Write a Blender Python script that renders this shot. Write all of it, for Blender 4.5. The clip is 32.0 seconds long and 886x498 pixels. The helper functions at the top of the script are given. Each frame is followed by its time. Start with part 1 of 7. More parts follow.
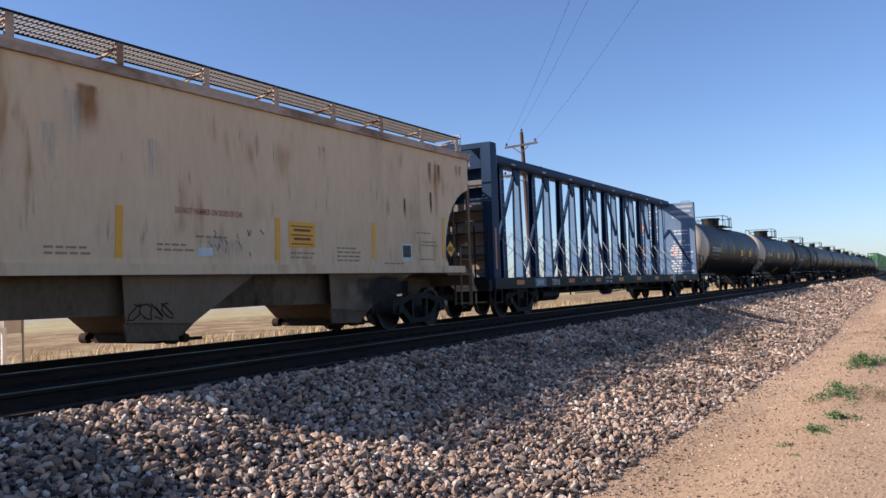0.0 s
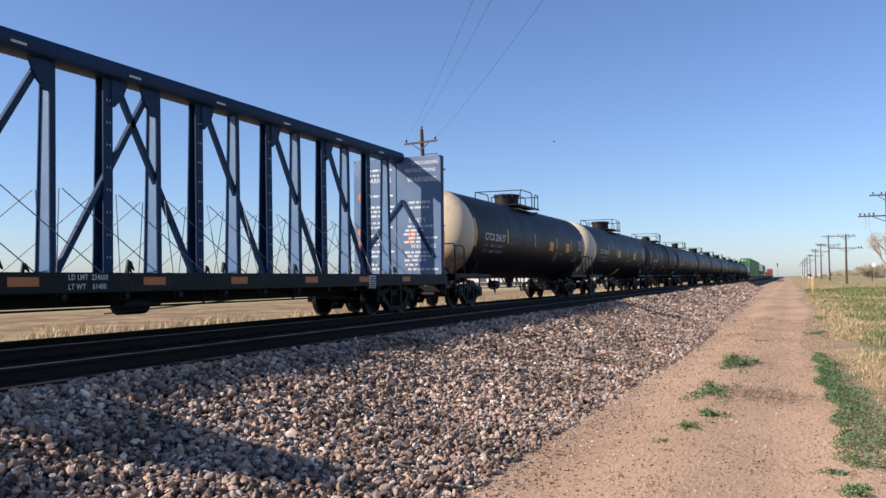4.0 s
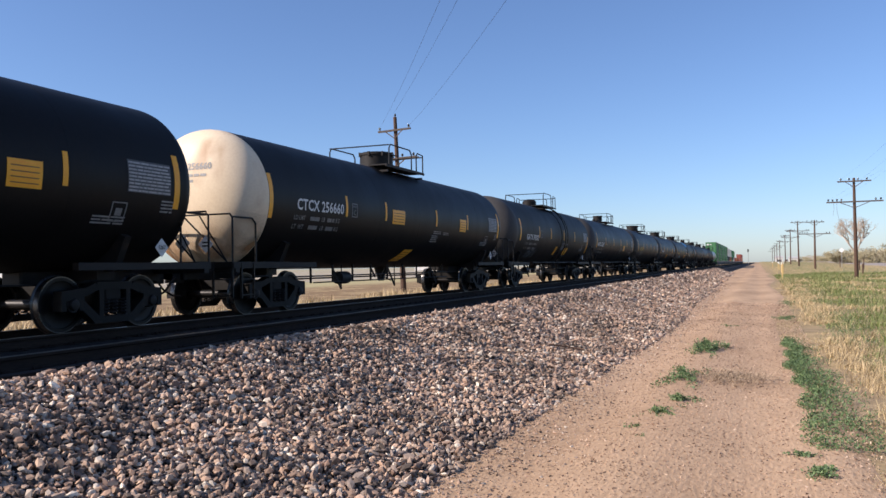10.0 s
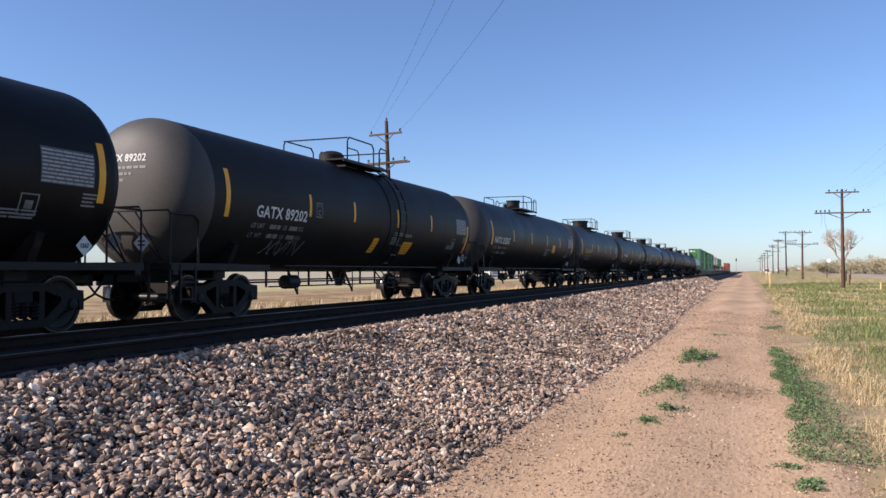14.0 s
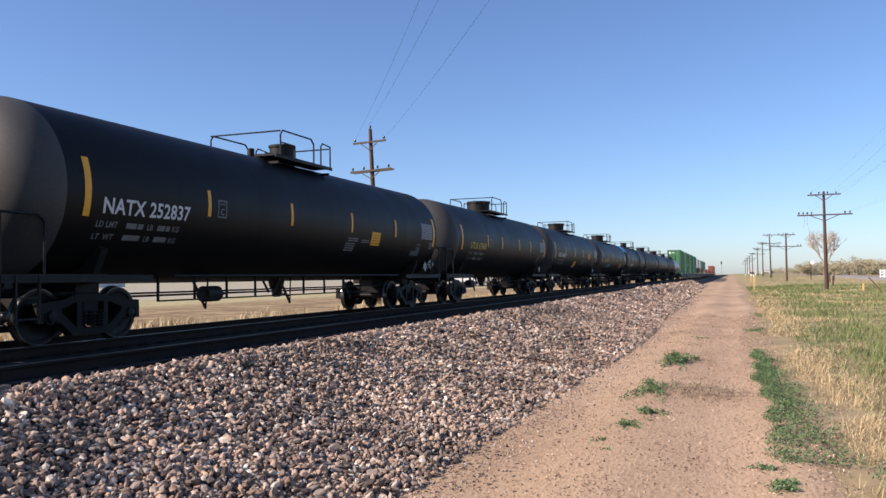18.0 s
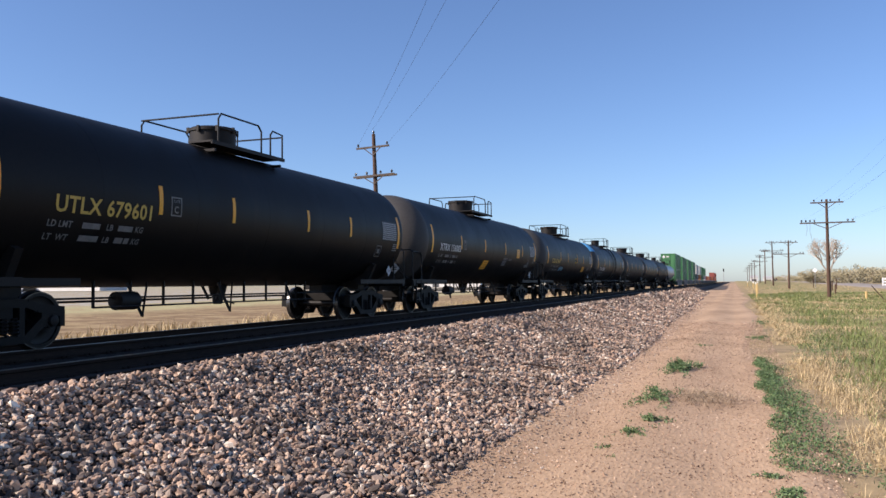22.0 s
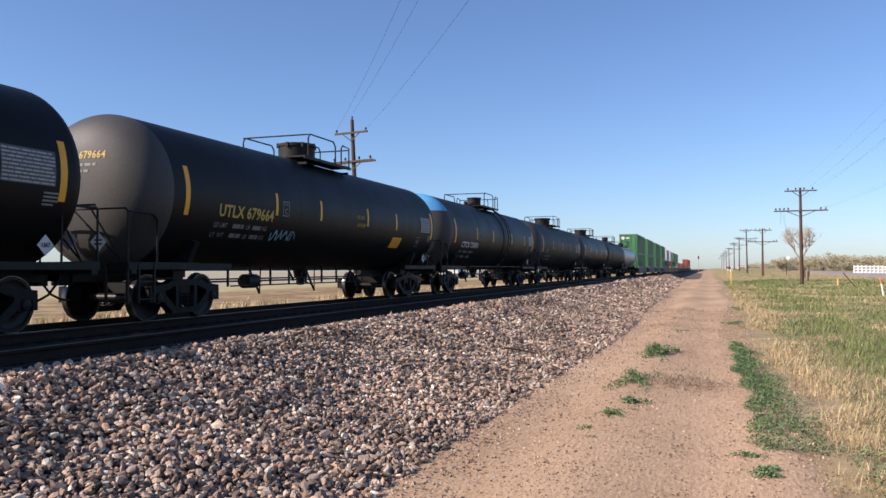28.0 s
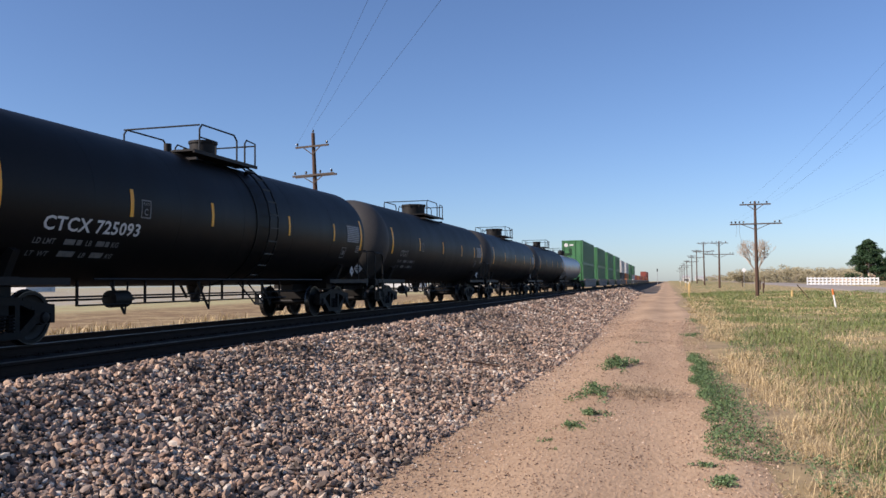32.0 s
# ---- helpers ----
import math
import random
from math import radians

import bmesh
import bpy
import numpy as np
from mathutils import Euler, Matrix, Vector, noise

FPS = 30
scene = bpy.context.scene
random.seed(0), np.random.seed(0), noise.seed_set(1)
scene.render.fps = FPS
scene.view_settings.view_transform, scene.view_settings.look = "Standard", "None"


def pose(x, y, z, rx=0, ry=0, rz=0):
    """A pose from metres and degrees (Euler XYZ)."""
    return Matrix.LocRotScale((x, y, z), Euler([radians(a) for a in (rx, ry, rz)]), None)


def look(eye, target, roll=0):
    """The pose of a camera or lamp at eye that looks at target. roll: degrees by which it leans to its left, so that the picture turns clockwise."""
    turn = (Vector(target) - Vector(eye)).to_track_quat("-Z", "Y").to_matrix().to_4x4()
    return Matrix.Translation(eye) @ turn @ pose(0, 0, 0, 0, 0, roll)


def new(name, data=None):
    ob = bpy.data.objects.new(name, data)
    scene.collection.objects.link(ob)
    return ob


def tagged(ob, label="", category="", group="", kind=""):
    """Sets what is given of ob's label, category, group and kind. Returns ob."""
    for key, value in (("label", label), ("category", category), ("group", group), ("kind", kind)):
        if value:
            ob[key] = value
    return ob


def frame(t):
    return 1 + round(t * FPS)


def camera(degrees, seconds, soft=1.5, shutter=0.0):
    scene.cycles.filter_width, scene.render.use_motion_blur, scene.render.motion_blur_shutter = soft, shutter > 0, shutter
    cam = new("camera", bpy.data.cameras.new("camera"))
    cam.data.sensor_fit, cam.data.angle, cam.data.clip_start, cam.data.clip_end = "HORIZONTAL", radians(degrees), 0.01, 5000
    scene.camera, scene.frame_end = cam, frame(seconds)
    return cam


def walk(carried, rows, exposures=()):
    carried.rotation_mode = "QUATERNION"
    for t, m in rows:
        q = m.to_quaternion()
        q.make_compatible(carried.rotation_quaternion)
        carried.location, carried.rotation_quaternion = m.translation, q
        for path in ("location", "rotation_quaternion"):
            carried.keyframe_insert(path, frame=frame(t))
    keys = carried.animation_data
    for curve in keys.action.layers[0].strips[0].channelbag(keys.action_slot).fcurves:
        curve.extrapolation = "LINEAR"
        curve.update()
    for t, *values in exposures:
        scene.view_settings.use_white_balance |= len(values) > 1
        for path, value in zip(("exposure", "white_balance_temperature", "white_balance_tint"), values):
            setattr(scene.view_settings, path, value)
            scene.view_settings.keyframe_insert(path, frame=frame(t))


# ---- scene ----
cam = camera(57.36, 32.0)
PATH = [
    (0, pose(-0.068, -0.021, 1.615, 92.59, 1.98, 30.42)),
    (0.5, pose(-0.066, -0.017, 1.623, 92.34, 2.62, 33.95)),
    (1, pose(-0.046, -0.021, 1.613, 92.55, 1.84, 35.06)),
    (1.5, pose(-0.035, -0.027, 1.600, 92.43, 0.61, 33.11)),
    (2, pose(-0.021, -0.023, 1.595, 92.13, 0.14, 30.80)),
    (2.5, pose(-0.022, -0.006, 1.608, 92.13, 0.04, 28.31)),
    (3, pose(-0.041, 0.001, 1.615, 92.42, -0.11, 25.74)),
    (3.5, pose(-0.032, -0.019, 1.613, 92.51, 0.09, 24.27)),
    (4, pose(-0.035, -0.011, 1.617, 92.14, 0.55, 23.09)),
    (4.5, pose(-0.021, -0.022, 1.618, 91.80, 1.01, 21.88)),
    (6.5, pose(-0.023, -0.015, 1.621, 91.23, 1.02, 21.21)),
    (7, pose(-0.011, -0.016, 1.619, 91.21, 1.22, 21.09)),
    (7.5, pose(-0.006, -0.013, 1.616, 91.27, 1.48, 21.06)),
    (8, pose(0.006, -0.018, 1.621, 91.36, 1.64, 21.07)),
    (8.5, pose(0.003, -0.013, 1.622, 91.31, 1.23, 20.88)),
    (9, pose(0.003, -0.004, 1.620, 91.33, 1.13, 20.74)),
    (9.5, pose(-0.013, -0.013, 1.618, 91.32, 1.09, 20.91)),
    (10, pose(-0.021, -0.007, 1.619, 91.27, 0.96, 21.30)),
    (10.5, pose(-0.031, 0.002, 1.613, 91.08, 0.73, 21.79)),
    (11, pose(-0.029, -0.002, 1.615, 90.71, 0.72, 21.35)),
    (11.5, pose(-0.029, -0.007, 1.612, 90.71, 0.73, 20.86)),
    (12, pose(-0.032, -0.008, 1.614, 90.83, 0.61, 20.72)),
    (12.5, pose(-0.048, -0.007, 1.605, 90.93, 0.42, 20.65)),
    (13, pose(-0.069, 0.013, 1.598, 91.07, -0.17, 21.05)),
    (13.5, pose(-0.068, 0.017, 1.603, 90.84, -0.41, 21.04)),
    (14, pose(-0.039, 0.049, 1.628, 91.59, 0.11, 20.54)),
    (14.5, pose(0.018, 0.072, 1.633, 91.96, 0.29, 20.85)),
    (16.5, pose(0.028, 0.081, 1.636, 91.54, 0.35, 21.28)),
    (17, pose(0.052, 0.077, 1.630, 92.10, 0.96, 20.92)),
    (17.5, pose(0.055, 0.076, 1.630, 92.27, 0.93, 20.09)),
    (18, pose(0.056, 0.068, 1.630, 92.08, 0.92, 19.64)),
    (18.5, pose(0.056, 0.072, 1.637, 92.14, 0.96, 19.54)),
    (19, pose(0.048, 0.073, 1.631, 92.35, 0.75, 19.73)),
    (19.5, pose(0.053, 0.078, 1.637, 92.09, 1.10, 19.78)),
    (20, pose(0.067, 0.072, 1.633, 92.11, 1.20, 19.62)),
    (20.5, pose(0.046, 0.067, 1.636, 92.74, 0.49, 19.57)),
    (21, pose(0.031, 0.059, 1.640, 92.74, 0.14, 19.81)),
    (21.5, pose(0.017, 0.052, 1.637, 92.49, 0.44, 19.84)),
    (22, pose(0.026, 0.043, 1.636, 92.46, 0.55, 19.76)),
    (22.5, pose(0.039, 0.043, 1.623, 92.15, 0.22, 19.47)),
    (23, pose(0.044, 0.054, 1.631, 91.17, 0.24, 18.81)),
    (23.5, pose(0.029, 0.033, 1.626, 90.37, 0.58, 18.09)),
    (24, pose(0.015, 0.023, 1.632, 90.55, 0.83, 18.03)),
    (24.5, pose(0.005, -0.007, 1.628, 90.83, 0.97, 18.39)),
    (25, pose(0.010, -0.037, 1.625, 91.19, 0.31, 18.42)),
    (25.5, pose(0.005, -0.045, 1.620, 91.72, -0.20, 18.12)),
    (27.5, pose(-0.011, -0.048, 1.601, 91.51, -0.14, 18.63)),
    (28, pose(-0.018, -0.040, 1.605, 91.51, 0.41, 18.16)),
    (28.5, pose(-0.023, -0.049, 1.604, 91.61, 0.67, 17.85)),
    (29, pose(-0.022, -0.053, 1.610, 91.63, 0.48, 17.80)),
    (29.5, pose(-0.001, -0.055, 1.606, 91.50, 0.58, 17.92)),
    (30, pose(0.003, -0.066, 1.608, 91.47, 0.49, 17.47)),
    (30.5, pose(-0.002, -0.047, 1.607, 91.73, 0.62, 16.73)),
    (31, pose(-0.001, -0.046, 1.611, 92.10, 0.56, 16.51)),
    (31.5, pose(-0.003, -0.063, 1.610, 92.33, 0.58, 15.96)),
    (32, pose(-0.005, -0.050, 1.608, 92.44, 0.68, 15.47)),
]
# the clip's camera dips and lifts its exposure as the view swings
walk(cam, PATH, [(0, 0.58), (1, 0.68), (2, 0.66), (3, 0.30), (4, 0.50), (7, 0.46), (12, 0.57), (17, 0.59), (25, 0.54), (30, 0.50), (32, 0.36)])

# ---- world, sun ----
SUN = Vector((-1.29, -0.95, 1.0)).normalized()
world = bpy.data.worlds.new("sky")
scene.world = world
world.use_nodes = True
wn = world.node_tree.nodes
sky = wn.new("ShaderNodeTexSky")
sky.sky_type = 'NISHITA'
sky.sun_disc = False
sky.sun_elevation = radians(32.0)
sky.sun_rotation = radians(233.6)
sky.altitude = 1200
sky.air_density = 1.05
sky.dust_density = 1.3
sky.ozone_density = 6.5
wn["Background"].inputs["Strength"].default_value = 0.112
world.node_tree.links.new(sky.outputs[0], wn["Background"].inputs["Color"])
sun = new("sun", bpy.data.lights.new("sun", 'SUN'))
sun.data.energy = 5.0
sun.data.angle = radians(0.53)
sun.data.color = (1.0, 0.915, 0.80)
sun.matrix_world = look(SUN * 100, (0, 0, 0))
scene.view_settings.exposure = 0.53
scene.view_settings.use_white_balance = True
scene.view_settings.white_balance_temperature = 6600
scene.view_settings.white_balance_tint = 18


# ---- materials ----
def surface(name, a, b, scale=3.0, rough=0.7, metal=0.0, bump=0.15, fine=40.0, stain=None, stain_at=0.6, stretch=(1, 1, 1), spec=0.4, island=0.0, rand=0.0, bump_dist=0.02):
    """A surface that mixes two colours by coarse and fine noise, with relief and an optional third stain colour."""
    m = bpy.data.materials.new(name)
    m.use_nodes = True
    n, l = m.node_tree.nodes, m.node_tree.links
    p = n["Principled BSDF"]
    tc = n.new("ShaderNodeTexCoord")
    mp = n.new("ShaderNodeMapping")
    mp.inputs["Scale"].default_value = stretch
    l.new(tc.outputs["Object"], mp.inputs["Vector"])
    n1 = n.new("ShaderNodeTexNoise")
    n1.inputs["Scale"].default_value = scale
    n1.inputs["Detail"].default_value = 6
    n2 = n.new("ShaderNodeTexNoise")
    n2.inputs["Scale"].default_value = fine
    n2.inputs["Detail"].default_value = 4
    l.new(mp.outputs[0], n1.inputs["Vector"])
    l.new(mp.outputs[0], n2.inputs["Vector"])
    add = n.new("ShaderNodeMath")
    add.operation = 'MULTIPLY_ADD'
    add.inputs[1].default_value = 0.45
    l.new(n2.outputs["Fac"], add.inputs[0])
    mul = n.new("ShaderNodeMath")
    mul.operation = 'MULTIPLY'
    mul.inputs[1].default_value = 0.6
    l.new(n1.outputs["Fac"], mul.inputs[0])
    l.new(mul.outputs[0], add.inputs[2])
    ramp = n.new("ShaderNodeValToRGB")
    ramp.color_ramp.elements[0].position = 0.36
    ramp.color_ramp.elements[1].position = 0.70
    ramp.color_ramp.elements[0].color = (*a, 1)
    ramp.color_ramp.elements[1].color = (*b, 1)
    l.new(add.outputs[0], ramp.inputs["Fac"])
    col = ramp.outputs["Color"]
    if stain:
        n3 = n.new("ShaderNodeTexNoise")
        n3.inputs["Scale"].default_value = scale * 0.55
        n3.inputs["Detail"].default_value = 8
        n3.inputs["Roughness"].default_value = 0.65
        l.new(mp.outputs[0], n3.inputs["Vector"])
        r3 = n.new("ShaderNodeMapRange")
        r3.inputs["From Min"].default_value = stain_at
        r3.inputs["From Max"].default_value = stain_at + 0.14
        l.new(n3.outputs["Fac"], r3.inputs["Value"])
        mix = n.new("ShaderNodeMixRGB")
        mix.inputs["Color2"].default_value = (*stain, 1)
        l.new(r3.outputs[0], mix.inputs["Fac"])
        l.new(col, mix.inputs["Color1"])
        col = mix.outputs["Color"]
    if island or rand:
        src = n.new("ShaderNodeNewGeometry").outputs["Random Per Island"] if island else n.new("ShaderNodeObjectInfo").outputs["Random"]
        amt = island or rand
        r4 = n.new("ShaderNodeMapRange")
        r4.inputs["To Min"].default_value = 1 - amt
        r4.inputs["To Max"].default_value = 1 + amt
        l.new(src, r4.inputs["Value"])
        hs = n.new("ShaderNodeHueSaturation")
        l.new(r4.outputs[0], hs.inputs["Value"])
        l.new(col, hs.inputs["Color"])
        col = hs.outputs["Color"]
    l.new(col, p.inputs["Base Color"])
    p.inputs["Roughness"].default_value = rough
    p.inputs["Metallic"].default_value = metal
    p.inputs["Specular IOR Level"].default_value = spec
    rr = n.new("ShaderNodeMapRange")
    rr.inputs["To Min"].default_value = max(0.02, rough - 0.12)
    rr.inputs["To Max"].default_value = min(1, rough + 0.12)
    l.new(n1.outputs["Fac"], rr.inputs["Value"])
    l.new(rr.outputs[0], p.inputs["Roughness"])
    if bump:
        bp = n.new("ShaderNodeBump")
        bp.inputs["Strength"].default_value = bump
        bp.inputs["Distance"].default_value = bump_dist
        l.new(add.outputs[0], bp.inputs["Height"])
        l.new(bp.outputs[0], p.inputs["Normal"])
    return m


def stone_material(name, stops, rough=0.85):
    """Colours picked stone by stone along a ramp, with a fine grain."""
    m = bpy.data.materials.new(name)
    m.use_nodes = True
    n, l = m.node_tree.nodes, m.node_tree.links
    p = n["Principled BSDF"]
    g = n.new("ShaderNodeNewGeometry")
    ramp = n.new("ShaderNodeValToRGB")
    ramp.color_ramp.interpolation = 'LINEAR'
    while len(ramp.color_ramp.elements) < len(stops):
        ramp.color_ramp.elements.new(0.5)
    for e, (pos, c) in zip(ramp.color_ramp.elements, stops):
        e.position, e.color = pos, (*c, 1)
    l.new(g.outputs["Random Per Island"], ramp.inputs["Fac"])
    tc = n.new("ShaderNodeTexCoord")
    nz = n.new("ShaderNodeTexNoise")
    nz.inputs["Scale"].default_value = 130
    nz.inputs["Detail"].default_value = 2
    l.new(tc.outputs["Object"], nz.inputs["Vector"])
    mr = n.new("ShaderNodeMapRange")
    mr.inputs["To Min"].default_value = 0.8
    mr.inputs["To Max"].default_value = 1.2
    l.new(nz.outputs["Fac"], mr.inputs["Value"])
    n2 = n.new("ShaderNodeTexNoise")
    n2.inputs["Scale"].default_value = 0.75
    n2.inputs["Detail"].default_value = 3
    l.new(tc.outputs["Object"], n2.inputs["Vector"])
    m2 = n.new("ShaderNodeMapRange")
    m2.inputs["From Min"].default_value = 0.36
    m2.inputs["From Max"].default_value = 0.62
    m2.inputs["To Min"].default_value = 0.62
    m2.inputs["To Max"].default_value = 1.12
    l.new(n2.outputs["Fac"], m2.inputs["Value"])
    mm = n.new("ShaderNodeMath")
    mm.operation = 'MULTIPLY'
    l.new(mr.outputs[0], mm.inputs[0])
    l.new(m2.outputs[0], mm.inputs[1])
    hs = n.new("ShaderNodeHueSaturation")
    l.new(mm.outputs[0], hs.inputs["Value"])
    l.new(ramp.outputs["Color"], hs.inputs["Color"])
    l.new(hs.outputs["Color"], p.inputs["Base Color"])
    p.inputs["Roughness"].default_value = rough
    p.inputs["Specular IOR Level"].default_value = 0.3
    bp = n.new("ShaderNodeBump")
    bp.inputs["Strength"].default_value = 0.05
    bp.inputs["Distance"].default_value = 0.003
    l.new(nz.outputs["Fac"], bp.inputs["Height"])
    l.new(bp.outputs[0], p.inputs["Normal"])
    return m


M_TANK = surface("black_tank_paint", (0.0052, 0.0046, 0.0043), (0.0095, 0.0082, 0.0074), 1.2, 0.48, bump=0.03, fine=25, stain=(0.021, 0.016, 0.013), stain_at=0.60, stretch=(1, 1, 0.35), spec=0.15)
M_TANK_GREY = surface("weathered_dark_tank_paint", (0.009, 0.0079, 0.0071), (0.0165, 0.0143, 0.0127), 1.0, 0.55, bump=0.03, fine=25, stain=(0.024, 0.019, 0.015), stain_at=0.62, stretch=(1, 1, 0.3), spec=0.16)
M_SILVER = surface("worn_silver_tank_paint", (0.30, 0.30, 0.30), (0.42, 0.41, 0.40), 1.0, 0.4, 0.3, bump=0.03, fine=25, stain=(0.2, 0.17, 0.14))
M_HEAD_GREY = surface("dusty_black_head", (0.040, 0.038, 0.036), (0.066, 0.061, 0.056), 0.8, 0.6, bump=0.04, fine=20, stain=(0.11, 0.075, 0.05), stain_at=0.62)
M_HEAD_WHITE = surface("cream_white_head", (0.69, 0.55, 0.38), (0.79, 0.66, 0.475), 0.8, 0.5, bump=0.03, fine=20, stain=(0.40, 0.24, 0.12), stain_at=0.60)
M_BLUE_BAND = surface("bright_blue_paint", (0.07, 0.31, 0.57), (0.11, 0.38, 0.66), 2, 0.4, bump=0.03)
M_IRON = surface("grimy_black_iron", (0.007, 0.006, 0.0055), (0.016, 0.0135, 0.012), 3, 0.6, 0.0, bump=0.2, fine=60, stain=(0.04, 0.026, 0.018), spec=0.25)
M_FRAME = surface("dusty_cast_steel", (0.005, 0.0043, 0.0038), (0.011, 0.0092, 0.0078), 3, 0.6, bump=0.25, fine=50, stain=(0.04, 0.028, 0.02), spec=0.2)
M_TREAD = surface("polished_wheel_steel", (0.05, 0.048, 0.046), (0.12, 0.115, 0.11), 6, 0.30, 0.8, bump=0.05)
M_WHEEL = surface("wheel_plate_steel", (0.005, 0.0045, 0.004), (0.011, 0.0092, 0.008), 5, 0.45, bump=0.12, stain=(0.02, 0.014, 0.011), spec=0.2)
M_PIPE = surface("black_handrail_paint", (0.006, 0.006, 0.006), (0.014, 0.013, 0.012), 6, 0.5, bump=0.05, spec=0.25)
M_YELLOW = surface("yellow_reflective_tape", (0.82, 0.335, 0.012), (0.90, 0.42, 0.025), 5, 0.45, bump=0.02, stain=(0.52, 0.25, 0.03), stain_at=0.64)
M_WHITE = surface("white_stencil_paint", (0.55, 0.55, 0.53), (0.70, 0.70, 0.68), 6, 0.6, bump=0.02, stain=(0.3, 0.3, 0.29), stain_at=0.6)
M_FAINT = surface("worn_grey_stencil", (0.12, 0.12, 0.115), (0.24, 0.24, 0.23), 8, 0.65, bump=0.02)
M_YTEXT = surface("yellow_stencil_paint", (0.50, 0.33, 0.06), (0.60, 0.42, 0.10), 6, 0.6, bump=0.02)
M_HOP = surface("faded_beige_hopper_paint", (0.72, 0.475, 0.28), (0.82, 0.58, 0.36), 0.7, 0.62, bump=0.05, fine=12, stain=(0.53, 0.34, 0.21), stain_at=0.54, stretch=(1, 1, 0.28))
# hopper beige darkened for the recessed bays' shade as well as grime
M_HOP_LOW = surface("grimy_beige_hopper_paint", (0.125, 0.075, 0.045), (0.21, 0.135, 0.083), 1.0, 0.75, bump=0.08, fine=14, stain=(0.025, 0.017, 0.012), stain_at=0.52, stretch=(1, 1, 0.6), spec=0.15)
M_CHORD = surface("rust_edged_beige_paint", (0.42, 0.27, 0.185), (0.60, 0.43, 0.33), 1.4, 0.7, bump=0.06, fine=16, stain=(0.20, 0.09, 0.045), stain_at=0.50, stretch=(1, 0.5, 1))
M_REDSTENCIL = surface("faded_red_stencil", (0.44, 0.13, 0.09), (0.54, 0.20, 0.14), 9, 0.65, bump=0.02)
M_GREYPALE = surface("dusty_bleached_paint", (0.095, 0.09, 0.09), (0.16, 0.145, 0.135), 1.5, 0.65, bump=0.05, stain=(0.12, 0.08, 0.06), stain_at=0.56)
M_PLATETAN = surface("sunlit_tan_plate", (0.20, 0.13, 0.085), (0.30, 0.20, 0.135), 1.5, 0.75, bump=0.05, stain=(0.14, 0.085, 0.055), stain_at=0.55)
M_BIRD = surface("dark_feathers", (0.012, 0.011, 0.010), (0.02, 0.018, 0.016), 8, 0.7, bump=0.0)
# hopper beige taken down to the brown it has in shade
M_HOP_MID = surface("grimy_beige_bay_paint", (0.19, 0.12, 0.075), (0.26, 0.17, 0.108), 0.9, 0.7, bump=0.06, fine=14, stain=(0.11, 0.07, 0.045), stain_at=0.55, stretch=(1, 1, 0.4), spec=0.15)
M_TWIG = surface("brown_dead_twig", (0.24, 0.17, 0.11), (0.46, 0.35, 0.23), 4, 0.85, bump=0.0, island=0.4)
M_PANELGREY = surface("grey_panel_print", (0.26, 0.26, 0.255), (0.42, 0.42, 0.41), 9, 0.65, bump=0.02)
M_STENCIL = surface("fine_grey_stencil", (0.16, 0.16, 0.155), (0.30, 0.30, 0.29), 9, 0.65, bump=0.02)
# car's blue paled as in full sun, with whitish wear as stain
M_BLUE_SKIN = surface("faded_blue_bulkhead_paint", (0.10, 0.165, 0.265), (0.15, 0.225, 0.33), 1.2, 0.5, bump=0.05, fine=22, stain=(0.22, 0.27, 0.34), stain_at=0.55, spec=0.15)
M_TAG = surface("pale_cyan_spray_paint", (0.22, 0.42, 0.50), (0.34, 0.55, 0.62), 5, 0.6, bump=0.0)
M_DARKSTENCIL = surface("worn_dark_stencil", (0.26, 0.18, 0.115), (0.40, 0.28, 0.18), 9, 0.7, bump=0.0)
M_RUST = surface("brown_rust_streak", (0.16, 0.07, 0.03), (0.27, 0.13, 0.06), 5, 0.8, bump=0.1, stretch=(1, 1, 0.3))
M_PALE = surface("pale_scuffed_paint", (0.42, 0.41, 0.39), (0.52, 0.51, 0.49), 4, 0.7, bump=0.04, stretch=(1, 1, 0.2))
# one blue paint in two copies: shaded navy here, sunlit blue below
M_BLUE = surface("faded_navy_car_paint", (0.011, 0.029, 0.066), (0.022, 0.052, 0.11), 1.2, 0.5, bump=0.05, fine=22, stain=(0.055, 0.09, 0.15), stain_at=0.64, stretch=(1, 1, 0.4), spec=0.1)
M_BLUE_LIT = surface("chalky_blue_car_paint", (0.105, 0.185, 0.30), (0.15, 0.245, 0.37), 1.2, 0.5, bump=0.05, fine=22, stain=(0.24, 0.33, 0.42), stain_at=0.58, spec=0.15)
M_CABLE = surface("steel_wire_rope", (0.10, 0.10, 0.10), (0.20, 0.20, 0.19), 20, 0.5, 0.5, bump=0.1)
M_GREEN = surface("green_container_paint", (0.045, 0.16, 0.06), (0.065, 0.20, 0.085), 0.5, 0.5, bump=0.03, fine=8, stain=(0.09, 0.15, 0.08), stain_at=0.62)
M_WELL = surface("grey_tan_well_car_paint", (0.20, 0.175, 0.15), (0.28, 0.25, 0.22), 0.6, 0.65, bump=0.05, stain=(0.12, 0.10, 0.09))
M_RED = surface("red_brown_container_paint", (0.22, 0.055, 0.04), (0.30, 0.08, 0.055), 0.5, 0.55, bump=0.03, stain=(0.14, 0.06, 0.045))
M_ORANGE = surface("orange_container_paint", (0.42, 0.15, 0.05), (0.50, 0.20, 0.07), 0.5, 0.55, bump=0.03)
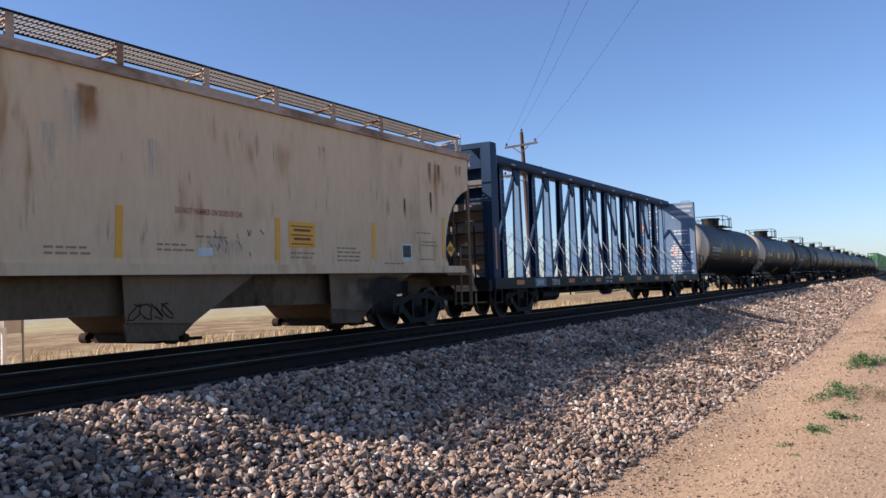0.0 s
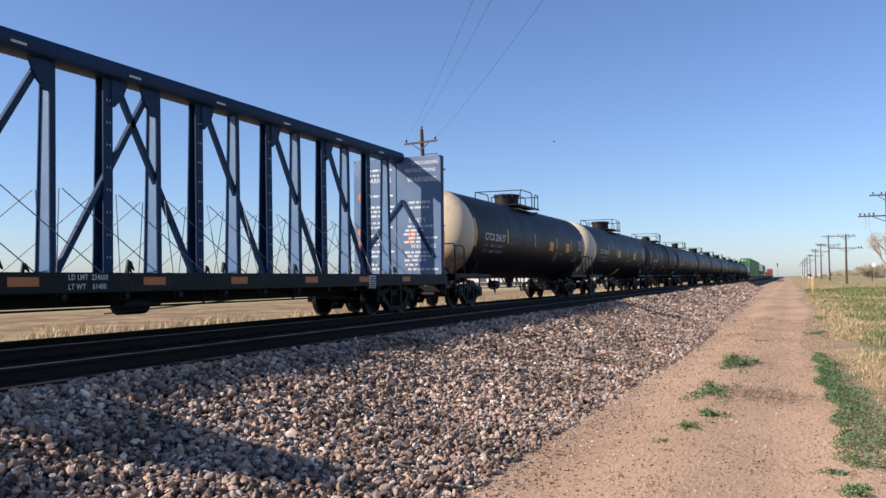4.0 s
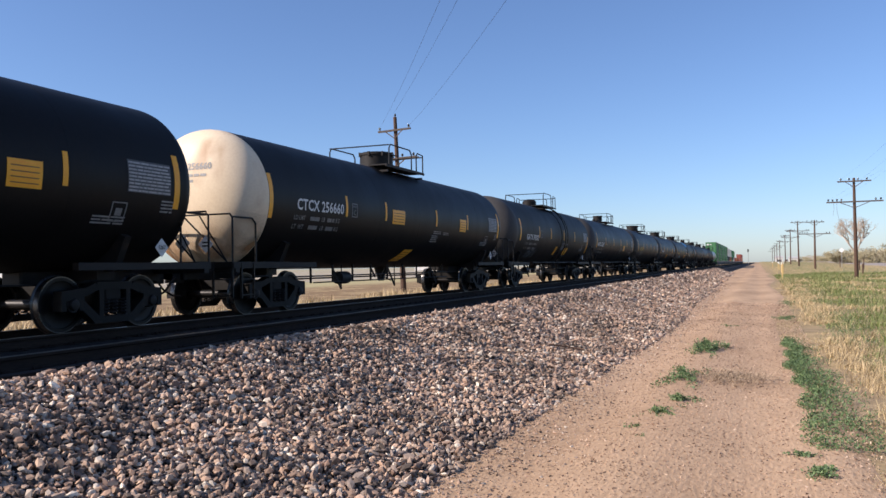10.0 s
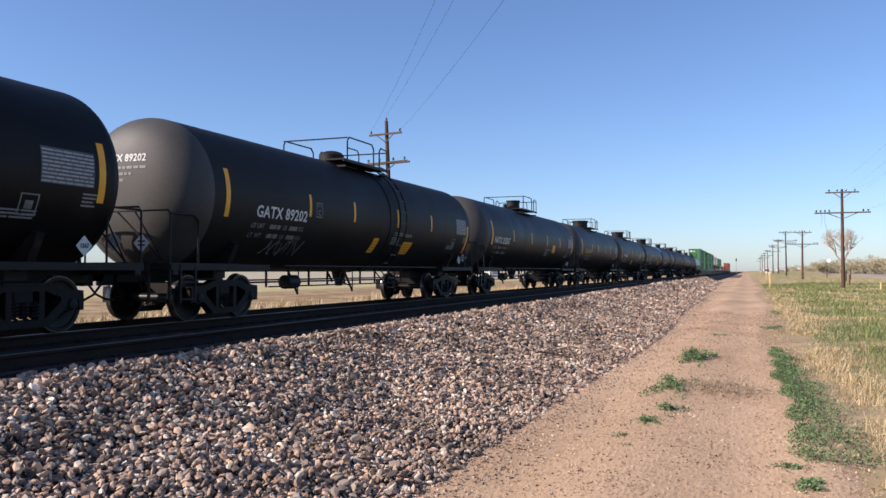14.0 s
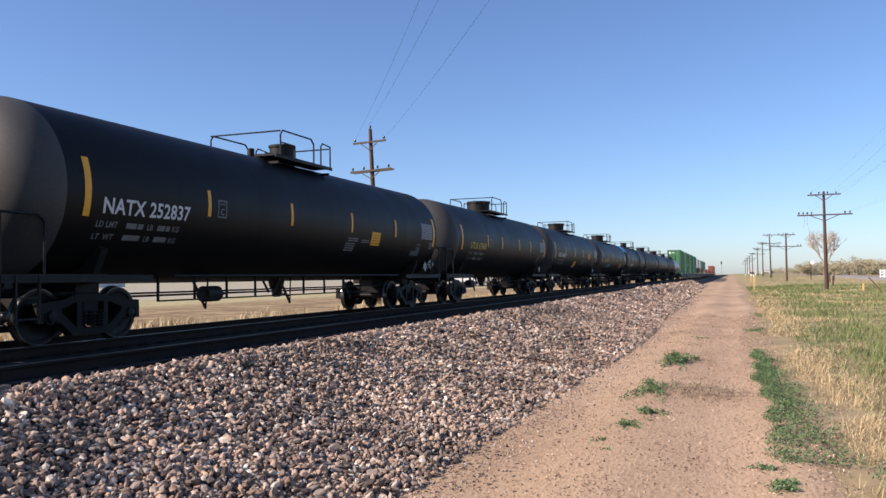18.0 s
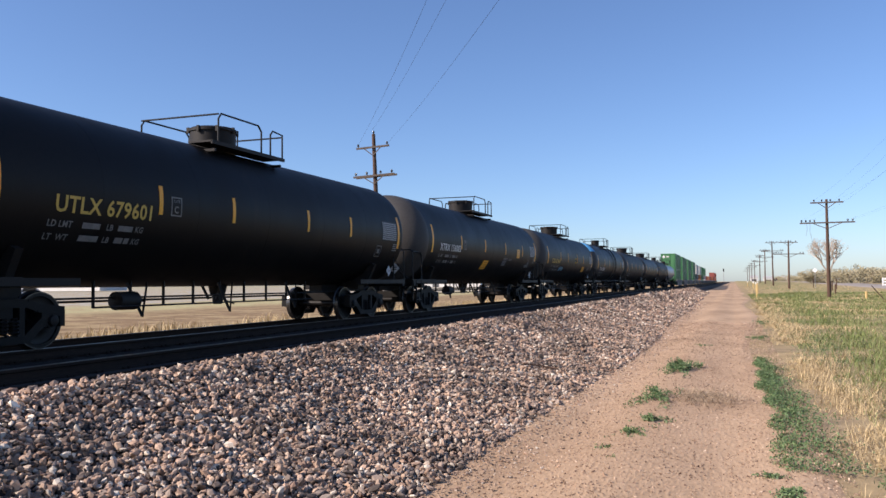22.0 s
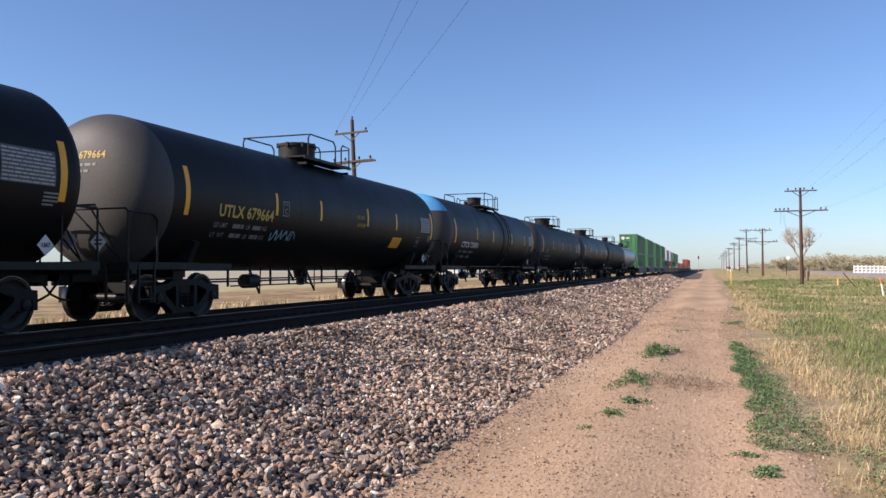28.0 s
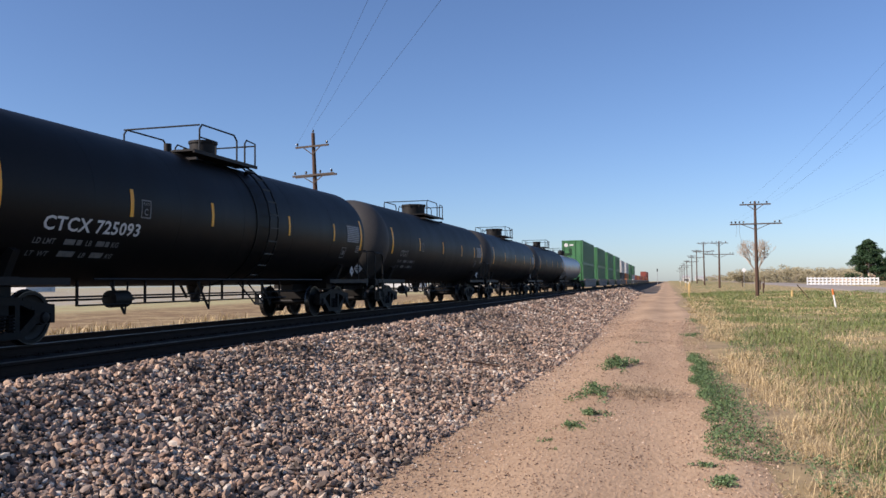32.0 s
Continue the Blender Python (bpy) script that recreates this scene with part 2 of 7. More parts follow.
M_LIGHTBOX = surface("off_white_container_paint", (0.50, 0.49, 0.46), (0.60, 0.59, 0.56), 0.5, 0.55, bump=0.03, stain=(0.35, 0.32, 0.28))
M_DARKBOX = surface("dark_grey_container_paint", (0.05, 0.055, 0.06), (0.08, 0.085, 0.09), 0.5, 0.55, bump=0.03)
M_RAILSIDE = surface("brown_rail_steel", (0.020, 0.013, 0.010), (0.045, 0.028, 0.019), 6, 0.85, bump=0.15, stretch=(1, 0.2, 1), spec=0.15)
M_RAILTOP = surface("polished_rail_head", (0.10, 0.09, 0.082), (0.17, 0.155, 0.14), 8, 0.45, 0.85, bump=0.02, stretch=(1, 0.1, 1))
M_TIE = surface("creosoted_timber_tie", (0.022, 0.016, 0.012), (0.055, 0.042, 0.033), 6, 0.9, bump=0.3, fine=40, stretch=(0.3, 3, 1), rand=0.25, spec=0.15)
# fines coloured near black to give the gaps between stones their shade
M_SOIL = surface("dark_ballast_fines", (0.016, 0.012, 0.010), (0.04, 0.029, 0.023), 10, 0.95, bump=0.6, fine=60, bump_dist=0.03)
M_STONE = stone_material("crushed_ballast_stone", [(0.0, (0.05, 0.041, 0.036)), (0.16, (0.16, 0.122, 0.10)), (0.34, (0.34, 0.27, 0.222)), (0.52, (0.50, 0.335, 0.235)), (0.68, (0.20, 0.132, 0.10)), (0.84, (0.58, 0.41, 0.29)), (0.93, (0.50, 0.44, 0.37)), (1.0, (0.80, 0.69, 0.55))])
M_WOOD = surface("weathered_brown_pole_wood", (0.055, 0.030, 0.020), (0.115, 0.066, 0.043), 4, 0.85, bump=0.3, fine=30, stretch=(4, 4, 0.25), rand=0.15)
M_ARM = surface("grey_brown_crossarm_wood", (0.06, 0.045, 0.036), (0.12, 0.095, 0.078), 5, 0.85, bump=0.2)
M_GLASS_INS = surface("dark_insulator_glaze", (0.03, 0.028, 0.03), (0.06, 0.055, 0.055), 5, 0.25, bump=0.0)
M_FENCEWHITE = surface("white_vinyl_paint", (0.72, 0.72, 0.70), (0.82, 0.82, 0.80), 2, 0.5, bump=0.02)
M_GREYMETAL = surface("galvanised_steel", (0.30, 0.30, 0.30), (0.42, 0.42, 0.42), 5, 0.45, 0.6, bump=0.03)
M_MARKER = surface("yellow_marker_plastic", (0.50, 0.34, 0.13), (0.60, 0.43, 0.19), 3, 0.6, bump=0.02)
M_ORANGEPAINT = surface("orange_marker_paint", (0.60, 0.16, 0.04), (0.66, 0.22, 0.06), 3, 0.5, bump=0.02)
M_CARWHITE = surface("white_vehicle_paint", (0.75, 0.75, 0.75), (0.82, 0.82, 0.82), 1, 0.2, bump=0.0)
M_CARDARK = surface("dark_red_vehicle_paint", (0.05, 0.012, 0.012), (0.07, 0.018, 0.018), 1, 0.2, bump=0.0)
M_WINDOW = surface("tinted_vehicle_glass", (0.01, 0.012, 0.014), (0.02, 0.022, 0.024), 1, 0.06, bump=0.0, spec=0.6)
M_TYRE = surface("black_tyre_rubber", (0.012, 0.012, 0.012), (0.025, 0.025, 0.025), 8, 0.85, bump=0.1)
M_CONIFER = surface("dark_conifer_needles", (0.012, 0.035, 0.012), (0.035, 0.075, 0.025), 2, 0.7, bump=0.0, island=0.35)
# distance haze is put into this brush's pale colour
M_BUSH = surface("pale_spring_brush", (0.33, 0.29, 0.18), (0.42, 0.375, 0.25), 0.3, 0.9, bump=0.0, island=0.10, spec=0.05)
# bark lightened so that far trees carry haze in their colour
M_BARK = surface("haze_paled_bark", (0.40, 0.32, 0.25), (0.52, 0.43, 0.35), 4, 0.85, bump=0.2)
M_BUDS = surface("sparse_tan_buds", (0.20, 0.15, 0.09), (0.30, 0.24, 0.15), 1, 0.8, bump=0.0, island=0.3)
M_GRASS = surface("green_spring_grass", (0.095, 0.14, 0.036), (0.225, 0.25, 0.085), 0.6, 0.65, bump=0.0, island=0.35)
M_DRY = surface("dry_straw_grass", (0.42, 0.31, 0.16), (0.60, 0.47, 0.27), 0.8, 0.75, bump=0.0, island=0.35)
M_WEED = surface("blue_green_weed_leaf", (0.06, 0.115, 0.04), (0.135, 0.20, 0.085), 2, 0.6, bump=0.0, island=0.35)
M_ROAD = surface("sandy_dirt_track", (0.33, 0.218, 0.132), (0.54, 0.378, 0.245), 0.55, 0.95, bump=0.85, fine=30, stain=(0.29, 0.19, 0.118), stain_at=0.53, stretch=(1, 0.35, 1), bump_dist=0.03, spec=0.2)
M_PEBBLE = stone_material("road_grit", [(0.0, (0.17, 0.11, 0.075)), (0.35, (0.32, 0.215, 0.15)), (0.7, (0.45, 0.315, 0.22)), (1.0, (0.62, 0.48, 0.36))])
M_ASPHALT = surface("worn_asphalt", (0.27, 0.235, 0.20), (0.34, 0.30, 0.255), 1, 0.9, bump=0.1)


def run_material(name, a, b, strength=1.0, speed=9.0, fades=(("Y", 0.0, 0.35), ("Y", 1.0, 0.65), ("Z", 0.0, 0.7), ("Z", 1.0, 0.9))):
    """A run of rust or scuff that thins out to its edges: see-through where the paint is sound."""
    m = surface(name, a, b, 5, 0.8, bump=0.05, stretch=(1, 1, 0.3))
    n, l = m.node_tree.nodes, m.node_tree.links
    p = n["Principled BSDF"]
    tc = n.new("ShaderNodeTexCoord")
    mp = n.new("ShaderNodeMapping")
    mp.inputs["Scale"].default_value = (1, speed, 0.7)
    l.new(tc.outputs["Object"], mp.inputs["Vector"])
    nz = n.new("ShaderNodeTexNoise")
    nz.inputs["Scale"].default_value = 1.5
    nz.inputs["Detail"].default_value = 4
    l.new(mp.outputs[0], nz.inputs["Vector"])
    r = n.new("ShaderNodeMapRange")
    r.inputs["From Min"].default_value = 0.36
    r.inputs["From Max"].default_value = 0.66
    r.inputs["To Max"].default_value = strength
    l.new(nz.outputs["Fac"], r.inputs["Value"])
    sep = n.new("ShaderNodeSeparateXYZ")
    l.new(tc.outputs["Generated"], sep.inputs[0])
    last = r.outputs[0]
    for axis, lo, hi in fades:
        f = n.new("ShaderNodeMapRange")
        f.interpolation_type = 'SMOOTHSTEP'
        f.inputs["From Min"].default_value = min(lo, hi)
        f.inputs["From Max"].default_value = max(lo, hi)
        if lo > hi:
            f.inputs["To Min"].default_value, f.inputs["To Max"].default_value = 1.0, 0.0
        l.new(sep.outputs[axis], f.inputs["Value"])
        k = n.new("ShaderNodeMath")
        k.operation = 'MULTIPLY'
        l.new(last, k.inputs[0])
        l.new(f.outputs[0], k.inputs[1])
        last = k.outputs[0]
    l.new(last, p.inputs["Alpha"])
    return m


def add_streaks(m, colour, scale, stretch, lo, hi, patch, amount):
    """Runs down a painted side: a finely spaced, drawn-out noise held within coarse patches."""
    n, l = m.node_tree.nodes, m.node_tree.links
    p = n["Principled BSDF"]
    old = p.inputs["Base Color"].links[0].from_socket
    tc = n.new("ShaderNodeTexCoord")
    mp = n.new("ShaderNodeMapping")
    mp.inputs["Scale"].default_value = stretch
    l.new(tc.outputs["Object"], mp.inputs["Vector"])
    a = n.new("ShaderNodeTexNoise")
    a.inputs["Scale"].default_value = scale
    a.inputs["Detail"].default_value = 3
    l.new(mp.outputs[0], a.inputs["Vector"])
    b = n.new("ShaderNodeTexNoise")
    b.inputs["Scale"].default_value = patch
    b.inputs["Detail"].default_value = 2
    l.new(tc.outputs["Object"], b.inputs["Vector"])
    f = None
    for src, x0, x1 in ((a, lo, hi), (b, 0.5, 0.66)):
        r = n.new("ShaderNodeMapRange")
        r.interpolation_type = 'SMOOTHSTEP'
        r.inputs["From Min"].default_value = x0
        r.inputs["From Max"].default_value = x1
        l.new(src.outputs["Fac"], r.inputs["Value"])
        if f:
            k = n.new("ShaderNodeMath")
            k.operation = 'MULTIPLY'
            l.new(f.outputs[0], k.inputs[0])
            l.new(r.outputs[0], k.inputs[1])
            f = k
        else:
            f = r
    g = n.new("ShaderNodeMath")
    g.operation = 'MULTIPLY'
    g.inputs[1].default_value = amount
    l.new(f.outputs[0], g.inputs[0])
    mix = n.new("ShaderNodeMixRGB")
    mix.inputs["Color2"].default_value = (*colour, 1)
    l.new(g.outputs[0], mix.inputs["Fac"])
    l.new(old, mix.inputs["Color1"])
    l.new(mix.outputs["Color"], p.inputs["Base Color"])


add_streaks(M_HOP, (0.46, 0.215, 0.08), 1.4, (1, 2.6, 0.5), 0.45, 0.72, 0.8, 0.8)
add_streaks(M_HOP, (0.22, 0.12, 0.07), 2.2, (1, 4.5, 0.6), 0.56, 0.74, 1.3, 0.6)
add_streaks(M_HEAD_WHITE, (0.36, 0.19, 0.085), 1.0, (1.4, 1, 0.45), 0.48, 0.66, 0.7, 0.7)
M_RUSTRUN = run_material("thin_rust_run", (0.40, 0.16, 0.05), (0.54, 0.25, 0.09), 0.62, 4)
M_DARKRUN = run_material("thin_dark_run", (0.08, 0.045, 0.028), (0.15, 0.08, 0.05), 0.85, 10)
M_SMEAR = run_material("brown_head_smear", (0.26, 0.13, 0.055), (0.42, 0.23, 0.105), 0.9, 1.0, (("Z", 1.0, 0.25),))
M_SCUFF = run_material("thin_pale_scuff", (0.74, 0.62, 0.48), (0.82, 0.71, 0.57), 0.5)
M_GRIME = run_material("sooty_brown_grime", (0.015, 0.010, 0.008), (0.035, 0.024, 0.017), 1.0, 0.6)


def zone_material(name, zones, scale, wob, patch):
    """Ground cover in strips along the line of the track: [(x, colour), ...], blurred by noise."""
    m = bpy.data.materials.new(name)
    m.use_nodes = True
    n, l = m.node_tree.nodes, m.node_tree.links
    p = n["Principled BSDF"]
    tc = n.new("ShaderNodeTexCoord")
    sep = n.new("ShaderNodeSeparateXYZ")
    l.new(tc.outputs["Object"], sep.inputs[0])
    nz = n.new("ShaderNodeTexNoise")
    nz.inputs["Scale"].default_value = scale
    nz.inputs["Detail"].default_value = 8
    l.new(tc.outputs["Object"], nz.inputs["Vector"])
    ma = n.new("ShaderNodeMath")
    ma.operation = 'MULTIPLY_ADD'
    ma.inputs[1].default_value = wob
    l.new(nz.outputs["Fac"], ma.inputs[0])
    l.new(sep.outputs["X"], ma.inputs[2])
    lo, hi = zones[0][0], zones[-1][0]
    mr = n.new("ShaderNodeMapRange")
    mr.inputs["From Min"].default_value = lo + wob * 0.5
    mr.inputs["From Max"].default_value = hi + wob * 0.5
    l.new(ma.outputs[0], mr.inputs["Value"])
    ramp = n.new("ShaderNodeValToRGB")
    while len(ramp.color_ramp.elements) < len(zones):
        ramp.color_ramp.elements.new(0.5)
    for e, (x, c) in zip(ramp.color_ramp.elements, zones):
        e.position, e.color = (x - lo) / (hi - lo), (*c, 1)
    l.new(mr.outputs[0], ramp.inputs["Fac"])
    n2 = n.new("ShaderNodeTexNoise")
    n2.inputs["Scale"].default_value = 1.7
    n2.inputs["Detail"].default_value = 10
    n2.inputs["Roughness"].default_value = 0.7
    l.new(tc.outputs["Object"], n2.inputs["Vector"])
    m2 = n.new("ShaderNodeMapRange")
    m2.inputs["From Min"].default_value = 0.25
    m2.inputs["From Max"].default_value = 0.75
    m2.inputs["To Min"].default_value = 0.6
    m2.inputs["To Max"].default_value = 1.35
    l.new(n2.outputs["Fac"], m2.inputs["Value"])
    hs = n.new("ShaderNodeHueSaturation")
    n3 = n.new("ShaderNodeTexNoise")
    n3.inputs["Scale"].default_value = 0.42
    n3.inputs["Detail"].default_value = 6
    n3.inputs["Roughness"].default_value = 0.6
    l.new(tc.outputs["Object"], n3.inputs["Vector"])
    m3 = n.new("ShaderNodeMapRange")
    m3.inputs["From Min"].default_value = 0.46
    m3.inputs["From Max"].default_value = 0.58
    m3.inputs["To Max"].default_value = 0.85
    l.new(n3.outputs["Fac"], m3.inputs["Value"])
    straw = n.new("ShaderNodeMixRGB")
    straw.inputs["Color2"].default_value = (*patch, 1)
    l.new(m3.outputs[0], straw.inputs["Fac"])
    l.new(ramp.outputs["Color"], straw.inputs["Color1"])
    l.new(straw.outputs["Color"], hs.inputs["Color"])
    l.new(m2.outputs[0], hs.inputs["Value"])
    l.new(hs.outputs["Color"], p.inputs["Base Color"])
    p.inputs["Roughness"].default_value = 0.95
    p.inputs["Specular IOR Level"].default_value = 0.15
    bp = n.new("ShaderNodeBump")
    bp.inputs["Strength"].default_value = 0.7
    bp.inputs["Distance"].default_value = 0.05
    l.new(n2.outputs["Fac"], bp.inputs["Height"])
    l.new(bp.outputs[0], p.inputs["Normal"])
    return m


FIELD = (0.225, 0.15, 0.082)
STRAW = (0.42, 0.33, 0.17)
GREENISH = (0.17, 0.19, 0.075)
M_GROUND = zone_material("field_and_verge_ground", [(-420, (0.36, 0.35, 0.25)), (-150, (0.36, 0.34, 0.28)), (-56, (0.37, 0.35, 0.30)), (-52, (0.37, 0.35, 0.19)), (-38, (0.40, 0.36, 0.19)), (-35.5, FIELD), (-21, FIELD), (-18.5, STRAW), (-15, (0.26, 0.21, 0.15)), (-2, (0.32, 0.23, 0.16)), (1.0, (0.36, 0.26, 0.165)), (2.2, (0.27, 0.22, 0.11)), (8, GREENISH), (16, (0.26, 0.24, 0.11)), (21, (0.32, 0.26, 0.15)), (60, (0.30, 0.27, 0.14)), (420, (0.33, 0.31, 0.19))], 0.35, 3.0, (0.36, 0.27, 0.145))


# ---- mesh helpers ----
class Shape:
    """Collects vertices and faces of simple solids for one mesh."""

    def __init__(self):
        self.v, self.f = [], []

    def add(self, vs, fs):
        o = len(self.v)
        self.v += [tuple(p) for p in vs]
        self.f += [tuple(i + o for i in f) for f in fs]
        return self

    def box(self, x0, x1, y0, y1, z0, z1, m=None):
        vs = [Vector((x, y, z)) for z in (z0, z1) for y in (y0, y1) for x in (x0, x1)]
        if m:
            vs = [m @ v for v in vs]
        return self.add(vs, [(0, 2, 3, 1), (4, 5, 7, 6), (0, 1, 5, 4), (2, 6, 7, 3), (0, 4, 6, 2), (1, 3, 7, 5)])

    def bevel_box(self, x0, x1, y0, y1, z0, z1, b=0.01):
        """A box with its four upright edges cut."""
        ring = [(x0 + b, y0), (x1 - b, y0), (x1, y0 + b), (x1, y1 - b), (x1 - b, y1), (x0 + b, y1), (x0, y1 - b), (x0, y0 + b)]
        vs = [(x, y, z) for z in (z0, z1) for x, y in ring]
        fs = [tuple(range(7, -1, -1)), tuple(range(8, 16))] + [(i, (i + 1) % 8, 8 + (i + 1) % 8, 8 + i) for i in range(8)]
        return self.add(vs, fs)

    def bar(self, a, b, w, h=None):
        """A square bar from a to b."""
        a, b = Vector(a), Vector(b)
        h = h or w
        d = (b - a).normalized()
        up = Vector((0, 0, 1)) if abs(d.z) < 0.95 else Vector((1, 0, 0))
        s = d.cross(up).normalized()
        u = s.cross(d)
        vs = [p + s * i * w / 2 + u * j * h / 2 for p in (a, b) for i, j in ((-1, -1), (1, -1), (1, 1), (-1, 1))]
        return self.add(vs, [(3, 2, 1, 0), (4, 5, 6, 7), (0, 1, 5, 4), (1, 2, 6, 5), (2, 3, 7, 6), (3, 0, 4, 7)])

    def cyl(self, a, b, r, n=12, r2=None, cap=True):
        a, b = Vector(a), Vector(b)
        d = (b - a).normalized()
        s = d.orthogonal().normalized()
        u = d.cross(s)
        r2 = r if r2 is None else r2
        vs = []
        for p, q in ((a, r), (b, r2)):
            vs += [p + (s * math.cos(2 * math.pi * i / n) + u * math.sin(2 * math.pi * i / n)) * q for i in range(n)]
        fs = [(i, (i + 1) % n, n + (i + 1) % n, n + i) for i in range(n)]
        if cap:
            fs += [tuple(range(n - 1, -1, -1)), tuple(range(n, 2 * n))]
        return self.add(vs, fs)

    def tube(self, pts, r, n=8):
        """A round bar through the points, with mitred bends."""
        pts = [Vector(p) for p in pts]
        rings = []
        for i, p in enumerate(pts):
            d0 = (p - pts[i - 1]).normalized() if i else None
            d1 = (pts[i + 1] - p).normalized() if i < len(pts) - 1 else None
            d = ((d0 or d1) + (d1 or d0)).normalized()
            ref = Vector((0.13, 0.31, 0.94)) if abs(d.z) < 0.9 else Vector((0.9, 0.3, 0.1))
            s = d.cross(ref).normalized()
            u = s.cross(d)
            rings.append([p + (s * math.cos(2 * math.pi * k / n) + u * math.sin(2 * math.pi * k / n)) * r for k in range(n)])
        vs = [v for ring in rings for v in ring]
        fs = [(j * n + i, j * n + (i + 1) % n, (j + 1) * n + (i + 1) % n, (j + 1) * n + i) for j in range(len(pts) - 1) for i in range(n)]
        fs += [tuple(range(n - 1, -1, -1)), tuple(range((len(pts) - 1) * n, len(pts) * n))]
        return self.add(vs, fs)

    def lathe(self, prof, n=32, axis='y', at=(0, 0, 0), caps=True):
        """Turns (position, radius) pairs round an axis."""
        vs, fs = [], []
        for q, r in prof:
            for i in range(n):
                c, s = r * math.cos(2 * math.pi * i / n), r * math.sin(2 * math.pi * i / n)
                p = (c, q, s) if axis == 'y' else (q, c, s) if axis == 'x' else (c, s, q)
                vs.append(Vector(p) + Vector(at))
        for j in range(len(prof) - 1):
            for i in range(n):
                fs.append((j * n + i, (j + 1) * n + i, (j + 1) * n + (i + 1) % n, j * n + (i + 1) % n))
        if caps:
            fs += [tuple(range(n)), tuple(range(len(prof) * n - 1, (len(prof) - 1) * n - 1, -1))]
        return self.add(vs, fs)

    def prism(self, poly, x0, x1, axis='x'):
        """A flat outline given thickness along an axis."""
        n = len(poly)
        vs = []
        for q in (x0, x1):
            for a, b in poly:
                vs.append((q, a, b) if axis == 'x' else (a, q, b) if axis == 'y' else (a, b, q))
        return self.add(vs, [tuple(range(n - 1, -1, -1)), tuple(range(n, 2 * n))] + [(i, (i + 1) % n, n + (i + 1) % n, n + i) for i in range(n)])


def mesh_of(name, shape, mat, angle=35):
    me = bpy.data.meshes.new(name)
    me.from_pydata(shape.v, [], shape.f)
    bm = bmesh.new()
    bm.from_mesh(me)
    bmesh.ops.recalc_face_normals(bm, faces=bm.faces)
    bm.to_mesh(me)
    bm.free()
    me.materials.append(mat)
    if angle:
        me.shade_smooth()
        me.set_sharp_from_angle(angle=radians(angle))
    return me


CACHE = {}


def part(name, shape, mat, parent, label="", at=(0, 0, 0), turn=(0, 0, 0), key=None, angle=35):
    """One mesh object under a thing or a part. key: alike parts share their mesh."""
    if key and key in CACHE:
        me = CACHE[key]
    else:
        me = mesh_of(name, shape() if callable(shape) else shape, mat, angle)
        if key:
            CACHE[key] = me
    ob = new(name, me)
    ob.parent = parent
    ob.location = at
    ob.rotation_euler = [radians(a) for a in turn]
    if label:
        tagged(ob, label)
    return ob


def thing(name, label, category, at=(0, 0, 0), turn=(0, 0, 0), group="", kind=""):
    ob = new(name)
    ob.location = at
    ob.rotation_euler = [radians(a) for a in turn]
    return tagged(ob, label, category, group, kind)


def single(name, shape, mat, label, category, at=(0, 0, 0), turn=(0, 0, 0), group="", kind="", angle=35):
    ob = new(name, mesh_of(name, shape, mat, angle))
    ob.location = at
    ob.rotation_euler = [radians(a) for a in turn]
    return tagged(ob, label, category, group, kind)


def raw_mesh(name, verts, faces, mat, smooth=False):
    """A mesh from arrays of equal-sided faces."""
    me = bpy.data.meshes.new(name)
    k = faces.shape[1]
    me.vertices.add(len(verts))
    me.vertices.foreach_set("co", np.ascontiguousarray(verts, dtype=np.float32).ravel())
    me.loops.add(faces.size)
    me.loops.foreach_set("vertex_index", np.ascontiguousarray(faces, dtype=np.int32).ravel())
    me.polygons.add(len(faces))
    me.polygons.foreach_set("loop_start", np.arange(0, faces.size, k, dtype=np.int32))
    me.polygons.foreach_set("loop_total", np.full(len(faces), k, dtype=np.int32))
    me.polygons.foreach_set("use_smooth", np.full(len(faces), smooth, dtype=bool))
    me.update(calc_edges=True)
    me.materials.append(mat)
    return me


def lettering(text, size, squeeze=1.0, spacing=1.0):
    """The flat outline of a line of lettering as (points, faces): x along the line, y up."""
    cu = bpy.data.curves.new("lettering", 'FONT')
    cu.body, cu.size, cu.resolution_u, cu.space_character = text, size, 2, spacing
    cu.offset = size * 0.022
    ob = bpy.data.objects.new("lettering", cu)
    scene.collection.objects.link(ob)
    bpy.context.view_layer.update()
    me = bpy.data.meshes.new_from_object(ob)
    pts = [(v.co.x * squeeze, v.co.y) for v in me.vertices]
    fs = [tuple(p.vertices) for p in me.polygons]
    bpy.data.objects.remove(ob)
    bpy.data.curves.remove(cu)
    bpy.data.meshes.remove(me)
    return pts, fs


def words_on_tank(text, size, y, z, r, squeeze=1.0, off=0.006, spacing=1.05, width=0):
    """Lettering wrapped round a tank's near side: y of its left end, z of its foot above the axis."""
    pts, fs = lettering(text, size, squeeze, spacing)
    if width:
        k = width / max(p[0] for p in pts)
        pts = [(p[0] * k, p[1]) for p in pts]
    a0 = math.asin(max(-1, min(1, z / r)))
    return Shape().add([((r + off) * math.cos(a0 + v / r), y + u, (r + off) * math.sin(a0 + v / r)) for u, v in pts], fs)


def words_flat(text, size, x, y, z, squeeze=1.0, spacing=1.05):
    pts, fs = lettering(text, size, squeeze, spacing)
    return Shape().add([(x, y + u, z + v) for u, v in pts], fs)


def words_facing_south(text, size, x, y, z, squeeze=1.0, spacing=1.05):
    pts, fs = lettering(text, size, squeeze, spacing)
    return Shape().add([(x + u, y, z + v) for u, v in pts], fs)


